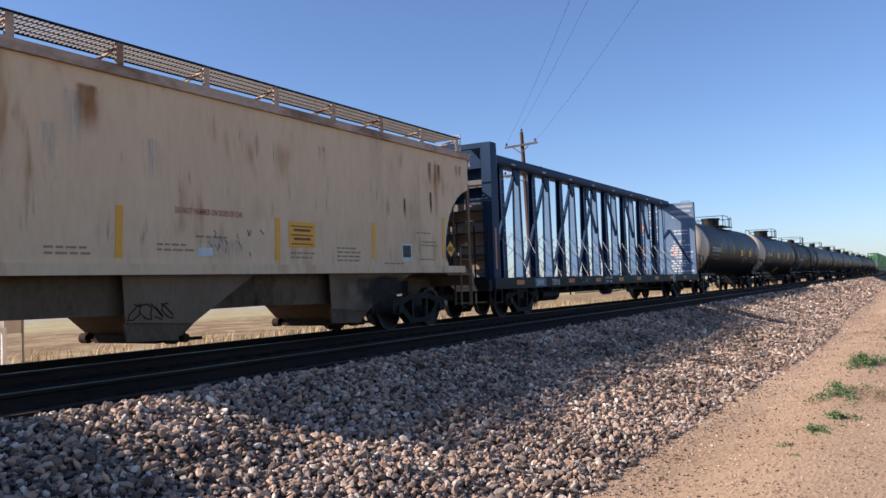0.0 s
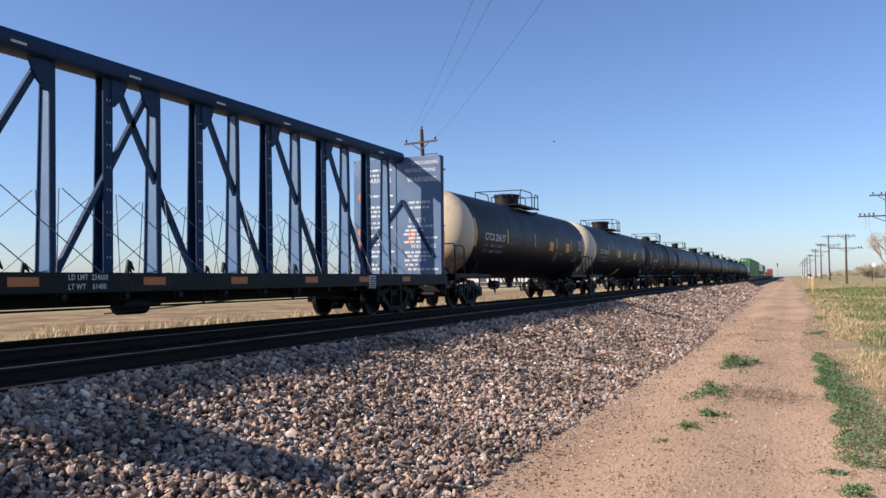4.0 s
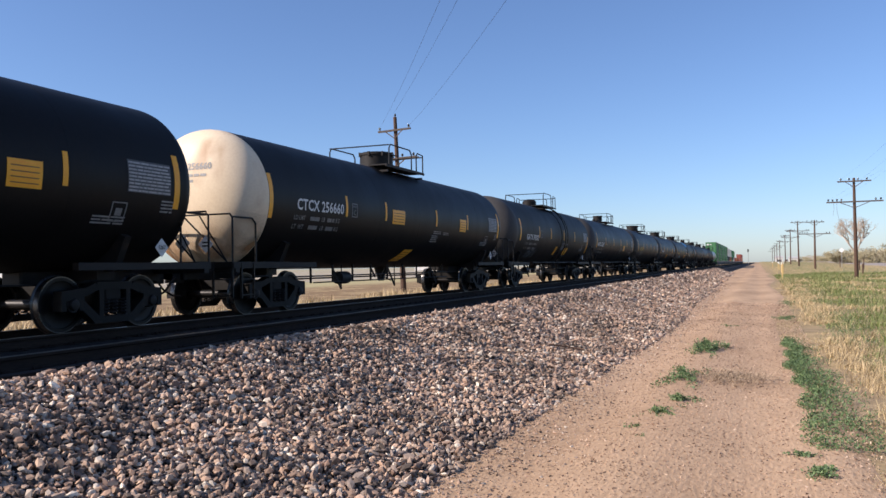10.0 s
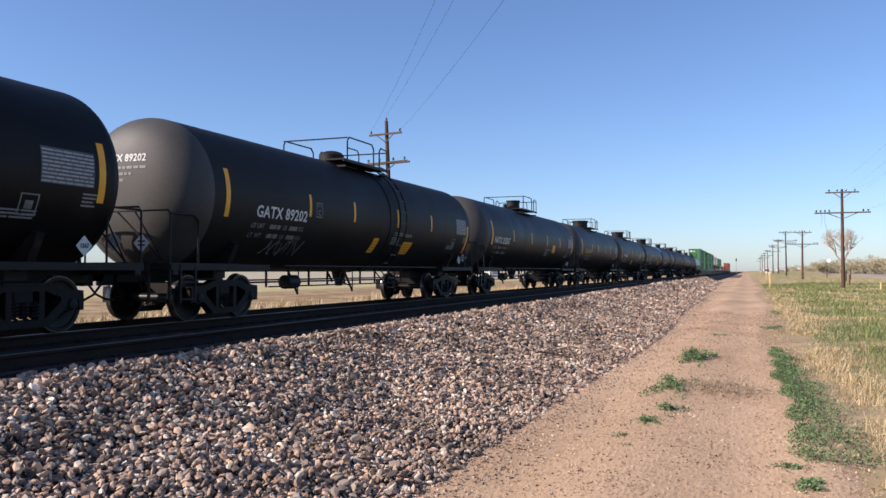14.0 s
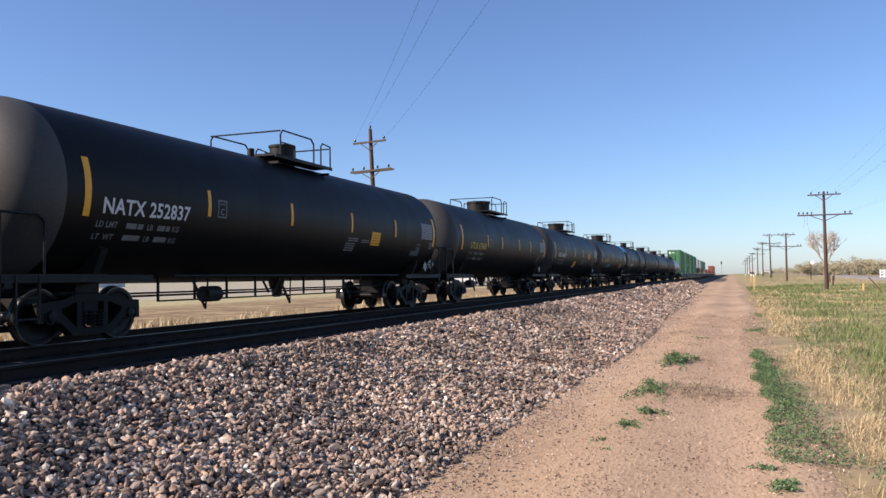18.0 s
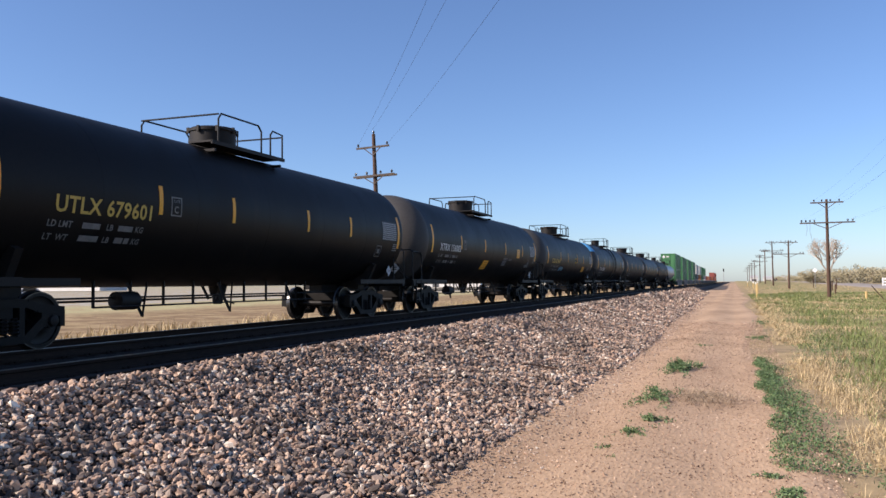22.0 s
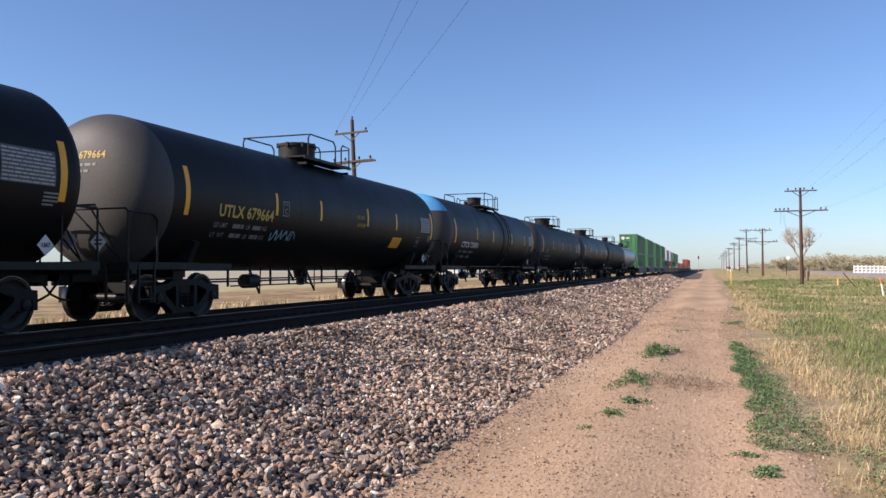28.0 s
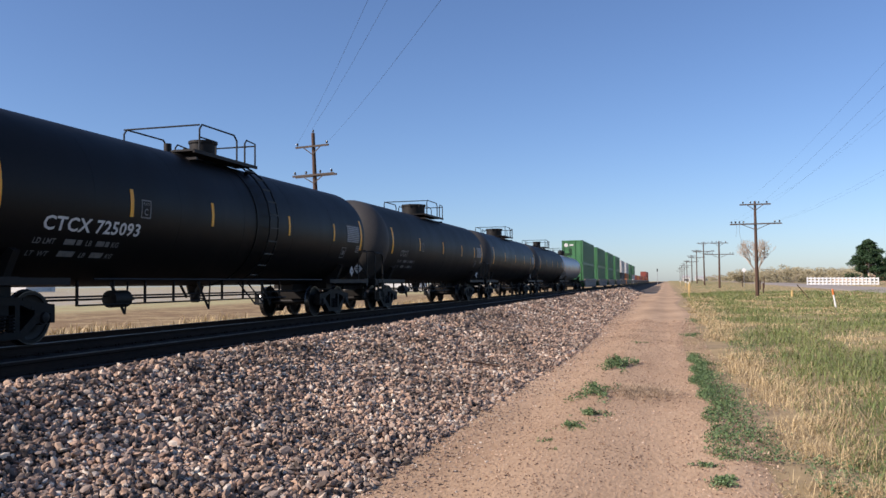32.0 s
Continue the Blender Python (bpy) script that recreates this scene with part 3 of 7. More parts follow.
def patch_on_tank(y0, y1, z0, z1, r, off=0.005, slant=0.0, n=6):
    """A thin curved patch on a tank's near side, z from the axis."""
    a0, a1 = math.asin(z0 / r), math.asin(z1 / r)
    vs, fs = [], []
    for i in range(n + 1):
        a = a0 + (a1 - a0) * i / n
        s = slant * i / n
        for q, y in ((r - 0.01, y0 + s), (r + off, y0 + s), (r + off, y1 + s), (r - 0.01, y1 + s)):
            vs.append((q * math.cos(a), y, q * math.sin(a)))
    for i in range(n):
        for k in range(3):
            fs.append((i * 4 + k, i * 4 + k + 1, i * 4 + k + 5, i * 4 + k + 4))
    fs += [(3, 2, 1, 0), (n * 4, n * 4 + 1, n * 4 + 2, n * 4 + 3)]
    return Shape().add(vs, fs)


# ---- the plan: track centre lines, heights ----
TRACK_X, TRACK_Z = -11.2, 0.66
NEAR_X, NEAR_Z = -7.12, 0.70
GAUGE = 1.505


def travelled(t):
    """Metres that the train has gone since the start."""
    u = t / 16 - 1
    return 84.6245 * u + 1.8352 * u ** 2 - 6.7035 * u ** 3 + 0.4055 * u ** 4 + 3.8043 * u ** 5 + 79.4848


CARS = []      # (car, y at the start)
WHEELS = []    # wheelsets, with their place on the truck


# ---- ground ----
def ground_height(x, y):
    """The lie of the land beyond the track bed: level near the track, rising a little far off to the right."""
    far = max(0.0, y - 60)
    return min(far * 0.0045, 1.3) * min(1, max(0, (x - 1.0) / 6)) + 0.05 * noise.noise((x * 0.12, y * 0.12, 0)) * min(1, max(0, abs(x + 6) - 8) / 4)


def build_ground():
    xs = [-3000, -1500, -700, -420, -250, -140, -90, -60, -40, -30, -24, -19, -16, -13, -8, -4, -1.5, 0.4, 1.2, 2, 3, 4, 5.5, 7, 9, 12, 16, 20, 24, 30, 45, 70, 120, 250, 420, 800, 1600, 3000]
    ys = [-300, -120, -60, -30, -15, -6, 0] + [4 + 3 * i for i in range(20)] + [66, 72, 80, 90, 100, 115, 130, 150, 175, 200, 240, 290, 350, 450, 600, 900, 1500, 3000]
    vs = [(x, y, ground_height(x, y)) for y in ys for x in xs]
    n = len(xs)
    fs = [(j * n + i, j * n + i + 1, (j + 1) * n + i + 1, (j + 1) * n + i) for j in range(len(ys) - 1) for i in range(n - 1)]
    me = bpy.data.meshes.new("ground")
    me.from_pydata(vs, [], fs)
    me.materials.append(M_GROUND)
    me.shade_smooth()
    tagged(new("ground", me), "flat farmland with bare soil, straw and green verge", "ground", kind="structure")


def road_height(x, y):
    """Surface of the dirt track: two shallow wheel ruts and a low crown between them."""
    rut = math.exp(-((x + 1.75) / 0.30) ** 2) + math.exp(-((x + 0.05) / 0.30) ** 2)
    z = 0.012 - 0.022 * rut + 0.008 * noise.noise((x * 1.3, y * 0.25, 3)) + 0.006 * noise.noise((x * 5, y * 3, 1))
    return z + 0.035 * math.exp(-((x + 0.95) / 0.4) ** 2) + 0.02


def build_dirt_track():
    """The vehicle track beside the railway, with two shallow wheel ruts."""
    rng = random.Random(5)
    ys = [-30 + 1.0 * i for i in range(70)] + [40 + 4 * i for i in range(20)] + [120 + 12 * i for i in range(40)]
    us = [i / 24 for i in range(25)]
    vs = []
    for y in ys:
        left = -3.4 - 0.9 * min(1, max(0, (y - 30) / 60)) + 0.10 * math.sin(y * 0.31)
        right = 0.62 + 0.25 * math.sin(y * 0.17 + 1) + min(0.5, max(0, (y - 20) / 120))
        for u in us:
            x = left + (right - left) * u
            vs.append((x, y, road_height(x, y) if 0 < u < 1 else -0.01))
    n = len(us)
    fs = [(j * n + i, j * n + i + 1, (j + 1) * n + i + 1, (j + 1) * n + i) for j in range(len(ys) - 1) for i in range(n - 1)]
    me = bpy.data.meshes.new("dirt_road")
    me.from_pydata(vs, [], fs)
    me.materials.append(M_ROAD)
    me.shade_smooth()
    tagged(new("dirt_road", me), "sandy brown dirt track with shallow wheel ruts", "dirt road", kind="structure")


CROSS_Y = 118.0    # where a field crossing cuts the heaped ballast


def bed_height(x, y):
    """Surface of the ballast bed across the two tracks: a heaped near shoulder, level track tops, a far slope."""
    far = min(1, max(0, (y - 25) / 70))
    toe = -2.1 - 0.9 * far - 0.25 * math.sin(y * 0.23) * 0.5
    top = 0.78 - 0.07 * far
    if y > CROSS_Y:
        top = 0.60
        toe = -4.2
    crest = -5.1
    if x > toe:
        return -0.05
    if x > crest:
        u = (x - toe) / (crest - toe)
        s = u - 0.13 * math.sin(math.pi * u)
        return top * s + 0.075 * noise.noise((x * 1.1, y * 0.7, 2)) * math.sin(math.pi * min(1, u))
    if x > -6.0:
        u = (x - crest) / (-6.0 - crest)
        return top + (0.52 - top) * u * u
    if x > -13.2:
        return 0.52 if x > -9.3 else 0.52 - 0.05 * min(1, (-9.3 - x) / 0.5)
    return max(-0.05, 0.47 - (-13.2 - x) * 0.35)


def build_bed():
    xs = [-15.2, -14.6, -14, -13.5, -13.2, -12.5, -11, -9.8, -9.3, -8, -6.6, -6.0, -5.8, -5.6, -5.45, -5.3, -5.2, -5.1, -5.0, -4.9, -4.75, -4.5, -4.2, -3.9, -3.6, -3.3, -3.0, -2.8, -2.6, -2.4, -2.2, -2.0, -1.8, -1.6]
    ys = [-60, -30, -15, -8] + [-4 + 0.5 * i for i in range(90)] + [41 + 2 * i for i in range(36)] + [113 + 1.5 * i for i in range(8)] + [130 + 20 * i for i in range(45)]
    vs = [(x, y, bed_height(x, y)) for y in ys for x in xs]
    n = len(xs)
    fs = [(j * n + i, j * n + i + 1, (j + 1) * n + i + 1, (j + 1) * n + i) for j in range(len(ys) - 1) for i in range(n - 1)]
    me = bpy.data.meshes.new("ballast_bed")
    me.from_pydata(vs, [], fs)
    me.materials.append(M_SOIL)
    me.shade_smooth()
    return tagged(new("ballast_bed", me), "raised railway bed of grey and pinkish ballast", "track bed", kind="structure")


OCTA = ([(1.3, 0.3, 0), (-1.3, -0.2, 0.2), (0.2, 1.3, -0.2), (-0.2, -1.3, 0), (0, 0.2, 1.2), (0.1, 0, -1.2)], [(0, 2, 4), (2, 1, 4), (1, 3, 4), (3, 0, 4), (2, 0, 5), (1, 2, 5), (3, 1, 5), (0, 3, 5)])
GOLD = 1.618
ICO = ([(-0.6, GOLD * 0.6, 0), (0.6, GOLD * 0.6, 0), (-0.6, -GOLD * 0.6, 0), (0.6, -GOLD * 0.6, 0), (0, -0.6, GOLD * 0.6), (0, 0.6, GOLD * 0.6), (0, -0.6, -GOLD * 0.6), (0, 0.6, -GOLD * 0.6), (GOLD * 0.6, 0, -0.6), (GOLD * 0.6, 0, 0.6), (-GOLD * 0.6, 0, -0.6), (-GOLD * 0.6, 0, 0.6)],
       [(0, 11, 5), (0, 5, 1), (0, 1, 7), (0, 7, 10), (0, 10, 11), (1, 5, 9), (5, 11, 4), (11, 10, 2), (10, 7, 6), (7, 1, 8), (3, 9, 4), (3, 4, 2), (3, 2, 6), (3, 6, 8), (3, 8, 9), (4, 9, 5), (2, 4, 11), (6, 2, 10), (8, 6, 7), (9, 8, 1)])
TETRA = ([(1, 1, 1), (-1, -1, 1), (-1, 1, -1), (1, -1, -1)], [(0, 2, 1), (0, 1, 3), (0, 3, 2), (1, 2, 3)])


def scatter_stones(name, pts, sizes, mat, seed, label, category, solid=ICO, tilt=0.42):
    """Angular stones, each a distorted polyhedron of its own turn and size."""
    rng = np.random.default_rng(seed)
    base, fc = np.array(solid[0], dtype=float), np.array(solid[1])
    nv = len(base)
    kinds = []
    for k in range(32):
        v = base * rng.uniform(0.72, 1.14, (nv, 1)) * np.array((rng.uniform(1.0, 1.55), rng.uniform(0.7, 1.1), rng.uniform(0.42, 0.78)))
        v[:, 0] += v[:, 2] * rng.uniform(-0.45, 0.45)
        if nv == 12:
            cut = rng.normal(size=3)
            cut /= np.linalg.norm(cut)
            d = v @ cut
            v -= np.maximum(0, d - rng.uniform(0.25, 0.55))[:, None] * cut
        kinds.append(v)
    kinds = np.array(kinds)
    m = len(pts)
    q = rng.normal(size=(m, 4)) * np.array((1, tilt, tilt, 1))
    q /= np.linalg.norm(q, axis=1)[:, None]
    w, x, y, z = q.T
    R = np.stack([1 - 2 * (y * y + z * z), 2 * (x * y - w * z), 2 * (x * z + w * y), 2 * (x * y + w * z), 1 - 2 * (x * x + z * z), 2 * (y * z - w * x), 2 * (x * z - w * y), 2 * (y * z + w * x), 1 - 2 * (x * x + y * y)], 1).reshape(m, 3, 3)
    v = kinds[rng.integers(0, 32, m)]
    v = np.einsum('mij,mkj->mki', R, v) * np.asarray(sizes)[:, None, None] * 0.5 + np.asarray(pts)[:, None, :]
    f = fc[None] + (np.arange(m) * nv)[:, None, None]
    ob = new(name, raw_mesh(name, v.reshape(-1, 3), f.reshape(-1, 3), mat))
    return tagged(ob, label, category, kind="stuff")


def build_ballast():
    rng = np.random.default_rng(11)
    near, far = ([], []), ([], [])

    def fill(store, x0, x1, y0, y1, per_m2, s0, s1, sink=0.25):
        n = int((x1 - x0) * (y1 - y0) * per_m2)
        X, Y = rng.uniform(x0, x1, n), rng.uniform(y0, y1, n)
        S = rng.uniform(s0, s1, n) * rng.choice([0.6, 0.85, 1.0, 1.25], n, p=[0.2, 0.3, 0.38, 0.12])
        for a, b, s in zip(X, Y, S):
            z = bed_height(a, b) + 0.022 * noise.noise((a * 3.5, b * 3.5, 7))
            if z > 0.0:
                store[0].append((a, b, z + s * (rng.random() * 1.15 - sink)))
                store[1].append(s)
    fill(far, -6.0, -1.9, -14, 0.3, 160, 0.07, 0.11)
    fill(near, -6.0, -1.9, 0.3, 2.5, 700, 0.05, 0.075)
    fill(near, -6.0, -1.9, 2.5, 9.5, 1450, 0.040, 0.060)
    fill(far, -6.0, -1.9, 9.5, 16, 1400, 0.040, 0.062)
    fill(far, -6.0, -2.0, 16, 28, 850, 0.038, 0.068)
    fill(far, -6.0, -2.2, 28, 50, 380, 0.055, 0.095)
    fill(far, -6.0, -2.6, 50, 117, 80, 0.09, 0.15)
    # strays at the foot of the slope
    n = 9000
    Y = 3 + 60 * rng.random(n) ** 1.5
    X = -2.45 - 0.9 * np.clip((Y - 25) / 70, 0, 1) + np.abs(rng.normal(0, 0.40, n))
    for a, b in zip(X, Y):
        s = rng.uniform(0.010, 0.026) * (1 + b / 50)
        far[0].append((a, b, road_height(a, b) + s * 0.1))
        far[1].append(s)
    scatter_stones("ballast_stones", *near, M_STONE, 3, "loose angular grey, pink and tan ballast stones", "ballast")
    scatter_stones("ballast_stones", *far, M_STONE, 4, "crushed pinkish ballast farther along the bed", "ballast", OCTA)
    # grit on the dirt track
    n = 50000
    Y = 3.5 + 30 * rng.random(n) ** 1.6
    Y[:5000] = rng.uniform(-12, 3.5, 5000)
    X = rng.uniform(-2.6, 0.9, n)
    S = rng.uniform(0.004, 0.009, n) * (1 + np.abs(Y) / 30) * rng.choice([1, 1, 1, 1, 1.8], n)
    P = np.stack([X, Y, np.array([road_height(a, b) for a, b in zip(X, Y)]) + S * 0.15], 1)
    scatter_stones("road_grit", P, S, M_PEBBLE, 8, "fine grit and pebbles strewn on the dirt track", "grit", TETRA)


RAIL = [(-0.076, 0), (0.076, 0), (0.076, 0.012), (0.02, 0.03), (0.0085, 0.05), (0.0085, 0.125), (0.036, 0.14), (0.036, 0.172), (-0.036, 0.172), (-0.036, 0.14), (-0.0085, 0.125), (-0.0085, 0.05), (-0.02, 0.03), (-0.076, 0.012)]


def build_track(name, x, z, label, ties):
    t = thing(name, label, "railway track", (x, 0, 0), kind="structure")
    for s in (-1, 1):
        rail = part("rail", lambda: Shape().prism([(s * GAUGE / 2 + a, b + z - 0.18) for a, b in RAIL], -60, 700, 'y'), M_RAILSIDE, t, "brown rusted steel rail")
        part("running_surface", lambda: Shape().box(s * GAUGE / 2 - 0.031, s * GAUGE / 2 + 0.031, -60, 700, z - 0.008, z), M_RAILTOP if s < 0 or x < -9 else M_RAILSIDE, rail, "polished steel rail head" if s < 0 or x < -9 else "dull rail head")
    tie = Shape().bevel_box(-1.3, 1.3, -0.115, 0.115, 0.0, 0.17, 0.012)
    plates = Shape()
    for s in (-1, 1):
        c = s * GAUGE / 2
        plates.box(c - 0.18, c + 0.18, -0.1, 0.1, 0.17, 0.182)
        for a in (-0.10, 0.10):
            for b in (-0.05, 0.05):
                plates.box(c + a - 0.012, c + a + 0.012, b - 0.012, b + 0.012, 0.18, 0.215)
    for i in range(ties):
        y = 1.0 + 0.5 * i
        a = part("tie", tie, M_TIE, t, at=(0.02 * math.sin(i * 7.3), y, z - 0.363), turn=(0, 0, 0.5 * math.sin(i * 3.1)), key="tie")
        part("tie_plate", plates, M_RAILSIDE, a, key="tie_plates")
    rest = Shape()
    for i in range(260):
        y = 1.0 + 0.5 * ties + 0.5 * i
        rest.box(-1.3, 1.3, y - 0.115, y + 0.115, z - 0.363, z - 0.193)
    tagged(part("far_ties", rest, M_TIE, t), kind="stuff")


build_ground()
build_dirt_track()
build_bed()


# ---- running gear ----
WHEEL_R = 0.457


def wheelset_shape():
    s = Shape()
    s.cyl((-1.05, 0, 0), (1.05, 0, 0), 0.085, 16)
    for k in (-1, 1):
        c = k * GAUGE / 2
        # hub, dished plate, rim
        prof = [(c + k * 0.10, 0.06), (c + k * 0.10, 0.14), (c + k * 0.055, 0.17), (c + k * 0.02, 0.27), (c + k * 0.045, 0.375), (c + k * 0.068, 0.385), (c + k * 0.068, 0.44), (c - k * 0.06, 0.44), (c - k * 0.06, 0.385), (c - k * 0.01, 0.365), (c - k * 0.035, 0.26), (c - k * 0.06, 0.17), (c - k * 0.09, 0.14), (c - k * 0.09, 0.06)]
        s.lathe(prof, 36, 'x')
    return s


def tread_shape():
    s = Shape()
    for k in (-1, 1):
        c = k * GAUGE / 2
        s.lathe([(c + k * 0.069, 0.436), (c + k * 0.069, 0.452), (c + k * 0.05, WHEEL_R - 0.001), (c - k * 0.035, WHEEL_R), (c - k * 0.045, 0.475), (c - k * 0.06, 0.483), (c - k * 0.068, 0.47), (c - k * 0.068, 0.436), (c + k * 0.069, 0.436)], 40, 'x', caps=False)
    return s


def side_frame_shape():
    """One cast side frame in its own plane, with the openings for springs and windows."""
    s = Shape()
    w = 0.09
    # top chord, diagonal members, columns, spring seat: openings between
    def strip(pts, h, x0=-w, x1=w):
        for (y0, z0), (y1, z1) in zip(pts, pts[1:]):
            d = Vector((0, y1 - y0, z1 - z0)).normalized()
            nrm = Vector((0, -d.z, d.y)) * h / 2
            poly = [(y0 + nrm.y, z0 + nrm.z), (y1 + nrm.y, z1 + nrm.z), (y1 - nrm.y, z1 - nrm.z), (y0 - nrm.y, z0 - nrm.z)]
            s.prism(poly, x0, x1, 'x')
    strip([(-1.12, 0.61), (-0.60, 0.66), (-0.40, 0.74), (0.40, 0.74), (0.60, 0.66), (1.12, 0.61)], 0.13)
    strip([(-0.86, 0.58), (-0.40, 0.20)], 0.14)
    strip([(0.86, 0.58), (0.40, 0.20)], 0.14)
    strip([(-0.46, 0.19), (0.46, 0.19)], 0.12)
    strip([(-0.30, 0.22), (-0.30, 0.72)], 0.10)
    strip([(0.30, 0.22), (0.30, 0.72)], 0.10)
    for k in (-1, 1):
        s.box(-w, w, k * 0.885 - 0.16, k * 0.885 + 0.16, 0.52, 0.66)
        s.box(-w, w, k * 1.08 - 0.05, k * 1.08 + 0.05, 0.36, 0.62)
        s.box(-w, w, k * 0.72 - 0.05, k * 0.72 + 0.05, 0.36, 0.62)
    return s


def bearing_shape():
    return Shape().lathe([(-0.10, 0.10), (-0.10, 0.125), (0.08, 0.125), (0.08, 0.10), (0.13, 0.085), (0.145, 0.03)], 16, 'x')


def spring_shape():
    return Shape().tube([(0.07 + 0.062 * math.cos(a * 1.05), 0.062 * math.sin(a * 1.05), 0.255 + 0.26 * a / 30) for a in range(31)], 0.017, 5)


def truck(parent, y, keyed=True):
    """A three-piece freight truck: bolster, two side frames, springs, bearings, two wheelsets."""
    b = part("truck", lambda: Shape().bevel_box(-1.05, 1.05, -0.2, 0.2, 0.46, 0.74, 0.04).cyl((0, 0, 0.7), (0, 0, 0.84), 0.2, 20).bar((-0.9, -0.62, 0.42), (0.9, -0.62, 0.42), 0.09, 0.12).bar((-0.9, 0.62, 0.42), (0.9, 0.62, 0.42), 0.09, 0.12), M_FRAME, parent, "grimy three-piece freight truck", at=(0, y, 0), key="truck")
    for s in (-1, 1):
        part("side_frame", side_frame_shape, M_FRAME, b, at=(s * 1.0, 0, 0), key="side_frame")
        for y1 in (-0.19, 0.0, 0.19):
            part("spring", spring_shape, M_IRON, b, at=(s * 1.0 - 0.02, y1, 0), key="spring")
        for k in (-1, 1):
            part("bearing", bearing_shape, M_IRON, b, at=(s * 1.0, k * 0.885, WHEEL_R), turn=(0, 0, 0 if s > 0 else 180), key="bearing")
            part("brake_shoe", lambda: Shape().prism([(0.50, 0.25), (0.55, 0.25), (0.57, 0.42), (0.55, 0.60), (0.50, 0.60), (0.52, 0.42)], -0.06, 0.06, 'x'), M_IRON, b, at=(s * GAUGE / 2, k * 0.34 if k < 0 else -0.16, 0.03), key="shoe")
    for k in (-1, 1):
        w = part("wheelset", wheelset_shape, M_WHEEL, b, at=(0, k * 0.885, WHEEL_R), key="wheelset")
        if keyed:
            WHEELS.append((w, k * 0.885))
    return b


def join_tread():
    """Adds the polished treads as a second material of the shared wheelset mesh."""
    me, tr = CACHE["wheelset"], mesh_of("tread", tread_shape(), M_TREAD)
    bm = bmesh.new()
    bm.from_mesh(me)
    n = len(bm.faces)
    bm.from_mesh(tr)
    bm.faces.ensure_lookup_table()
    for f in bm.faces[n:]:
        f.material_index = 1
    bm.to_mesh(me)
    bm.free()
    me.materials.append(M_TREAD)


def coupler_shape():
    """Shank and knuckle head pointing to -y."""
    s = Shape().box(-0.08, 0.08, -0.25, 0.55, 0.80, 0.96)
    s.prism([(-0.17, -0.26), (-0.10, -0.50), (-0.02, -0.50), (-0.02, -0.34), (0.06, -0.30), (0.10, -0.47), (0.17, -0.44), (0.18, -0.22), (0.08, -0.14), (-0.08, -0.14)], 0.72, 1.02, 'z')
    return s


def hose_shape():
    pts = [(0.28, -0.02, 0.86), (0.28, -0.14, 0.74), (0.24, -0.28, 0.56), (0.14, -0.42, 0.46), (0.05, -0.55, 0.44)]
    return Shape().tube(pts, 0.022, 8)


# ---- tank cars ----
TANK_R, TANK_Z = 1.54, 2.51


def head_bulge(q, r, depth=0.76):
    """How far a dished head stands out at a distance q from its axis: flat in the middle, tightly curved at the rim."""
    return depth * math.sqrt(max(0.0, 1 - min(1.0, q / r) ** 2.9))


def dish(r, depth, n=14):
    """Profile of a dished head from its crown to its rim: (along, radius)."""
    qs = [r * math.sin(math.pi / 2 * i / n) for i in range(n + 1)]
    return [(-head_bulge(q, r, depth), max(q, 0.001)) for q in qs]


def crazing(name, at, size, seed, mat, parent, r, n=5, label="illegible sprayed scrawl"):
    """A sprayed scrawl: loops of a thin line on the tank's side."""
    rng = random.Random(seed)
    s = Shape()
    y, z = at
    for k in range(n):
        pts = []
        ph = rng.random() * 6
        for i in range(11):
            a = i / 10
            yy = y + size * (k + a * 1.2 + 0.12 * math.sin(ph + a * 9))
            zz = z + size * (0.5 * math.sin(ph + a * 6.5 + k) + 0.25 * rng.random())
            aa = math.asin(max(-0.98, min(0.98, zz / r)))
            pts.append(((r + 0.004) * math.cos(aa), yy, (r + 0.004) * math.sin(aa)))
        s.tube(pts, 0.010, 4)
    return part(name, s, mat, parent, label)


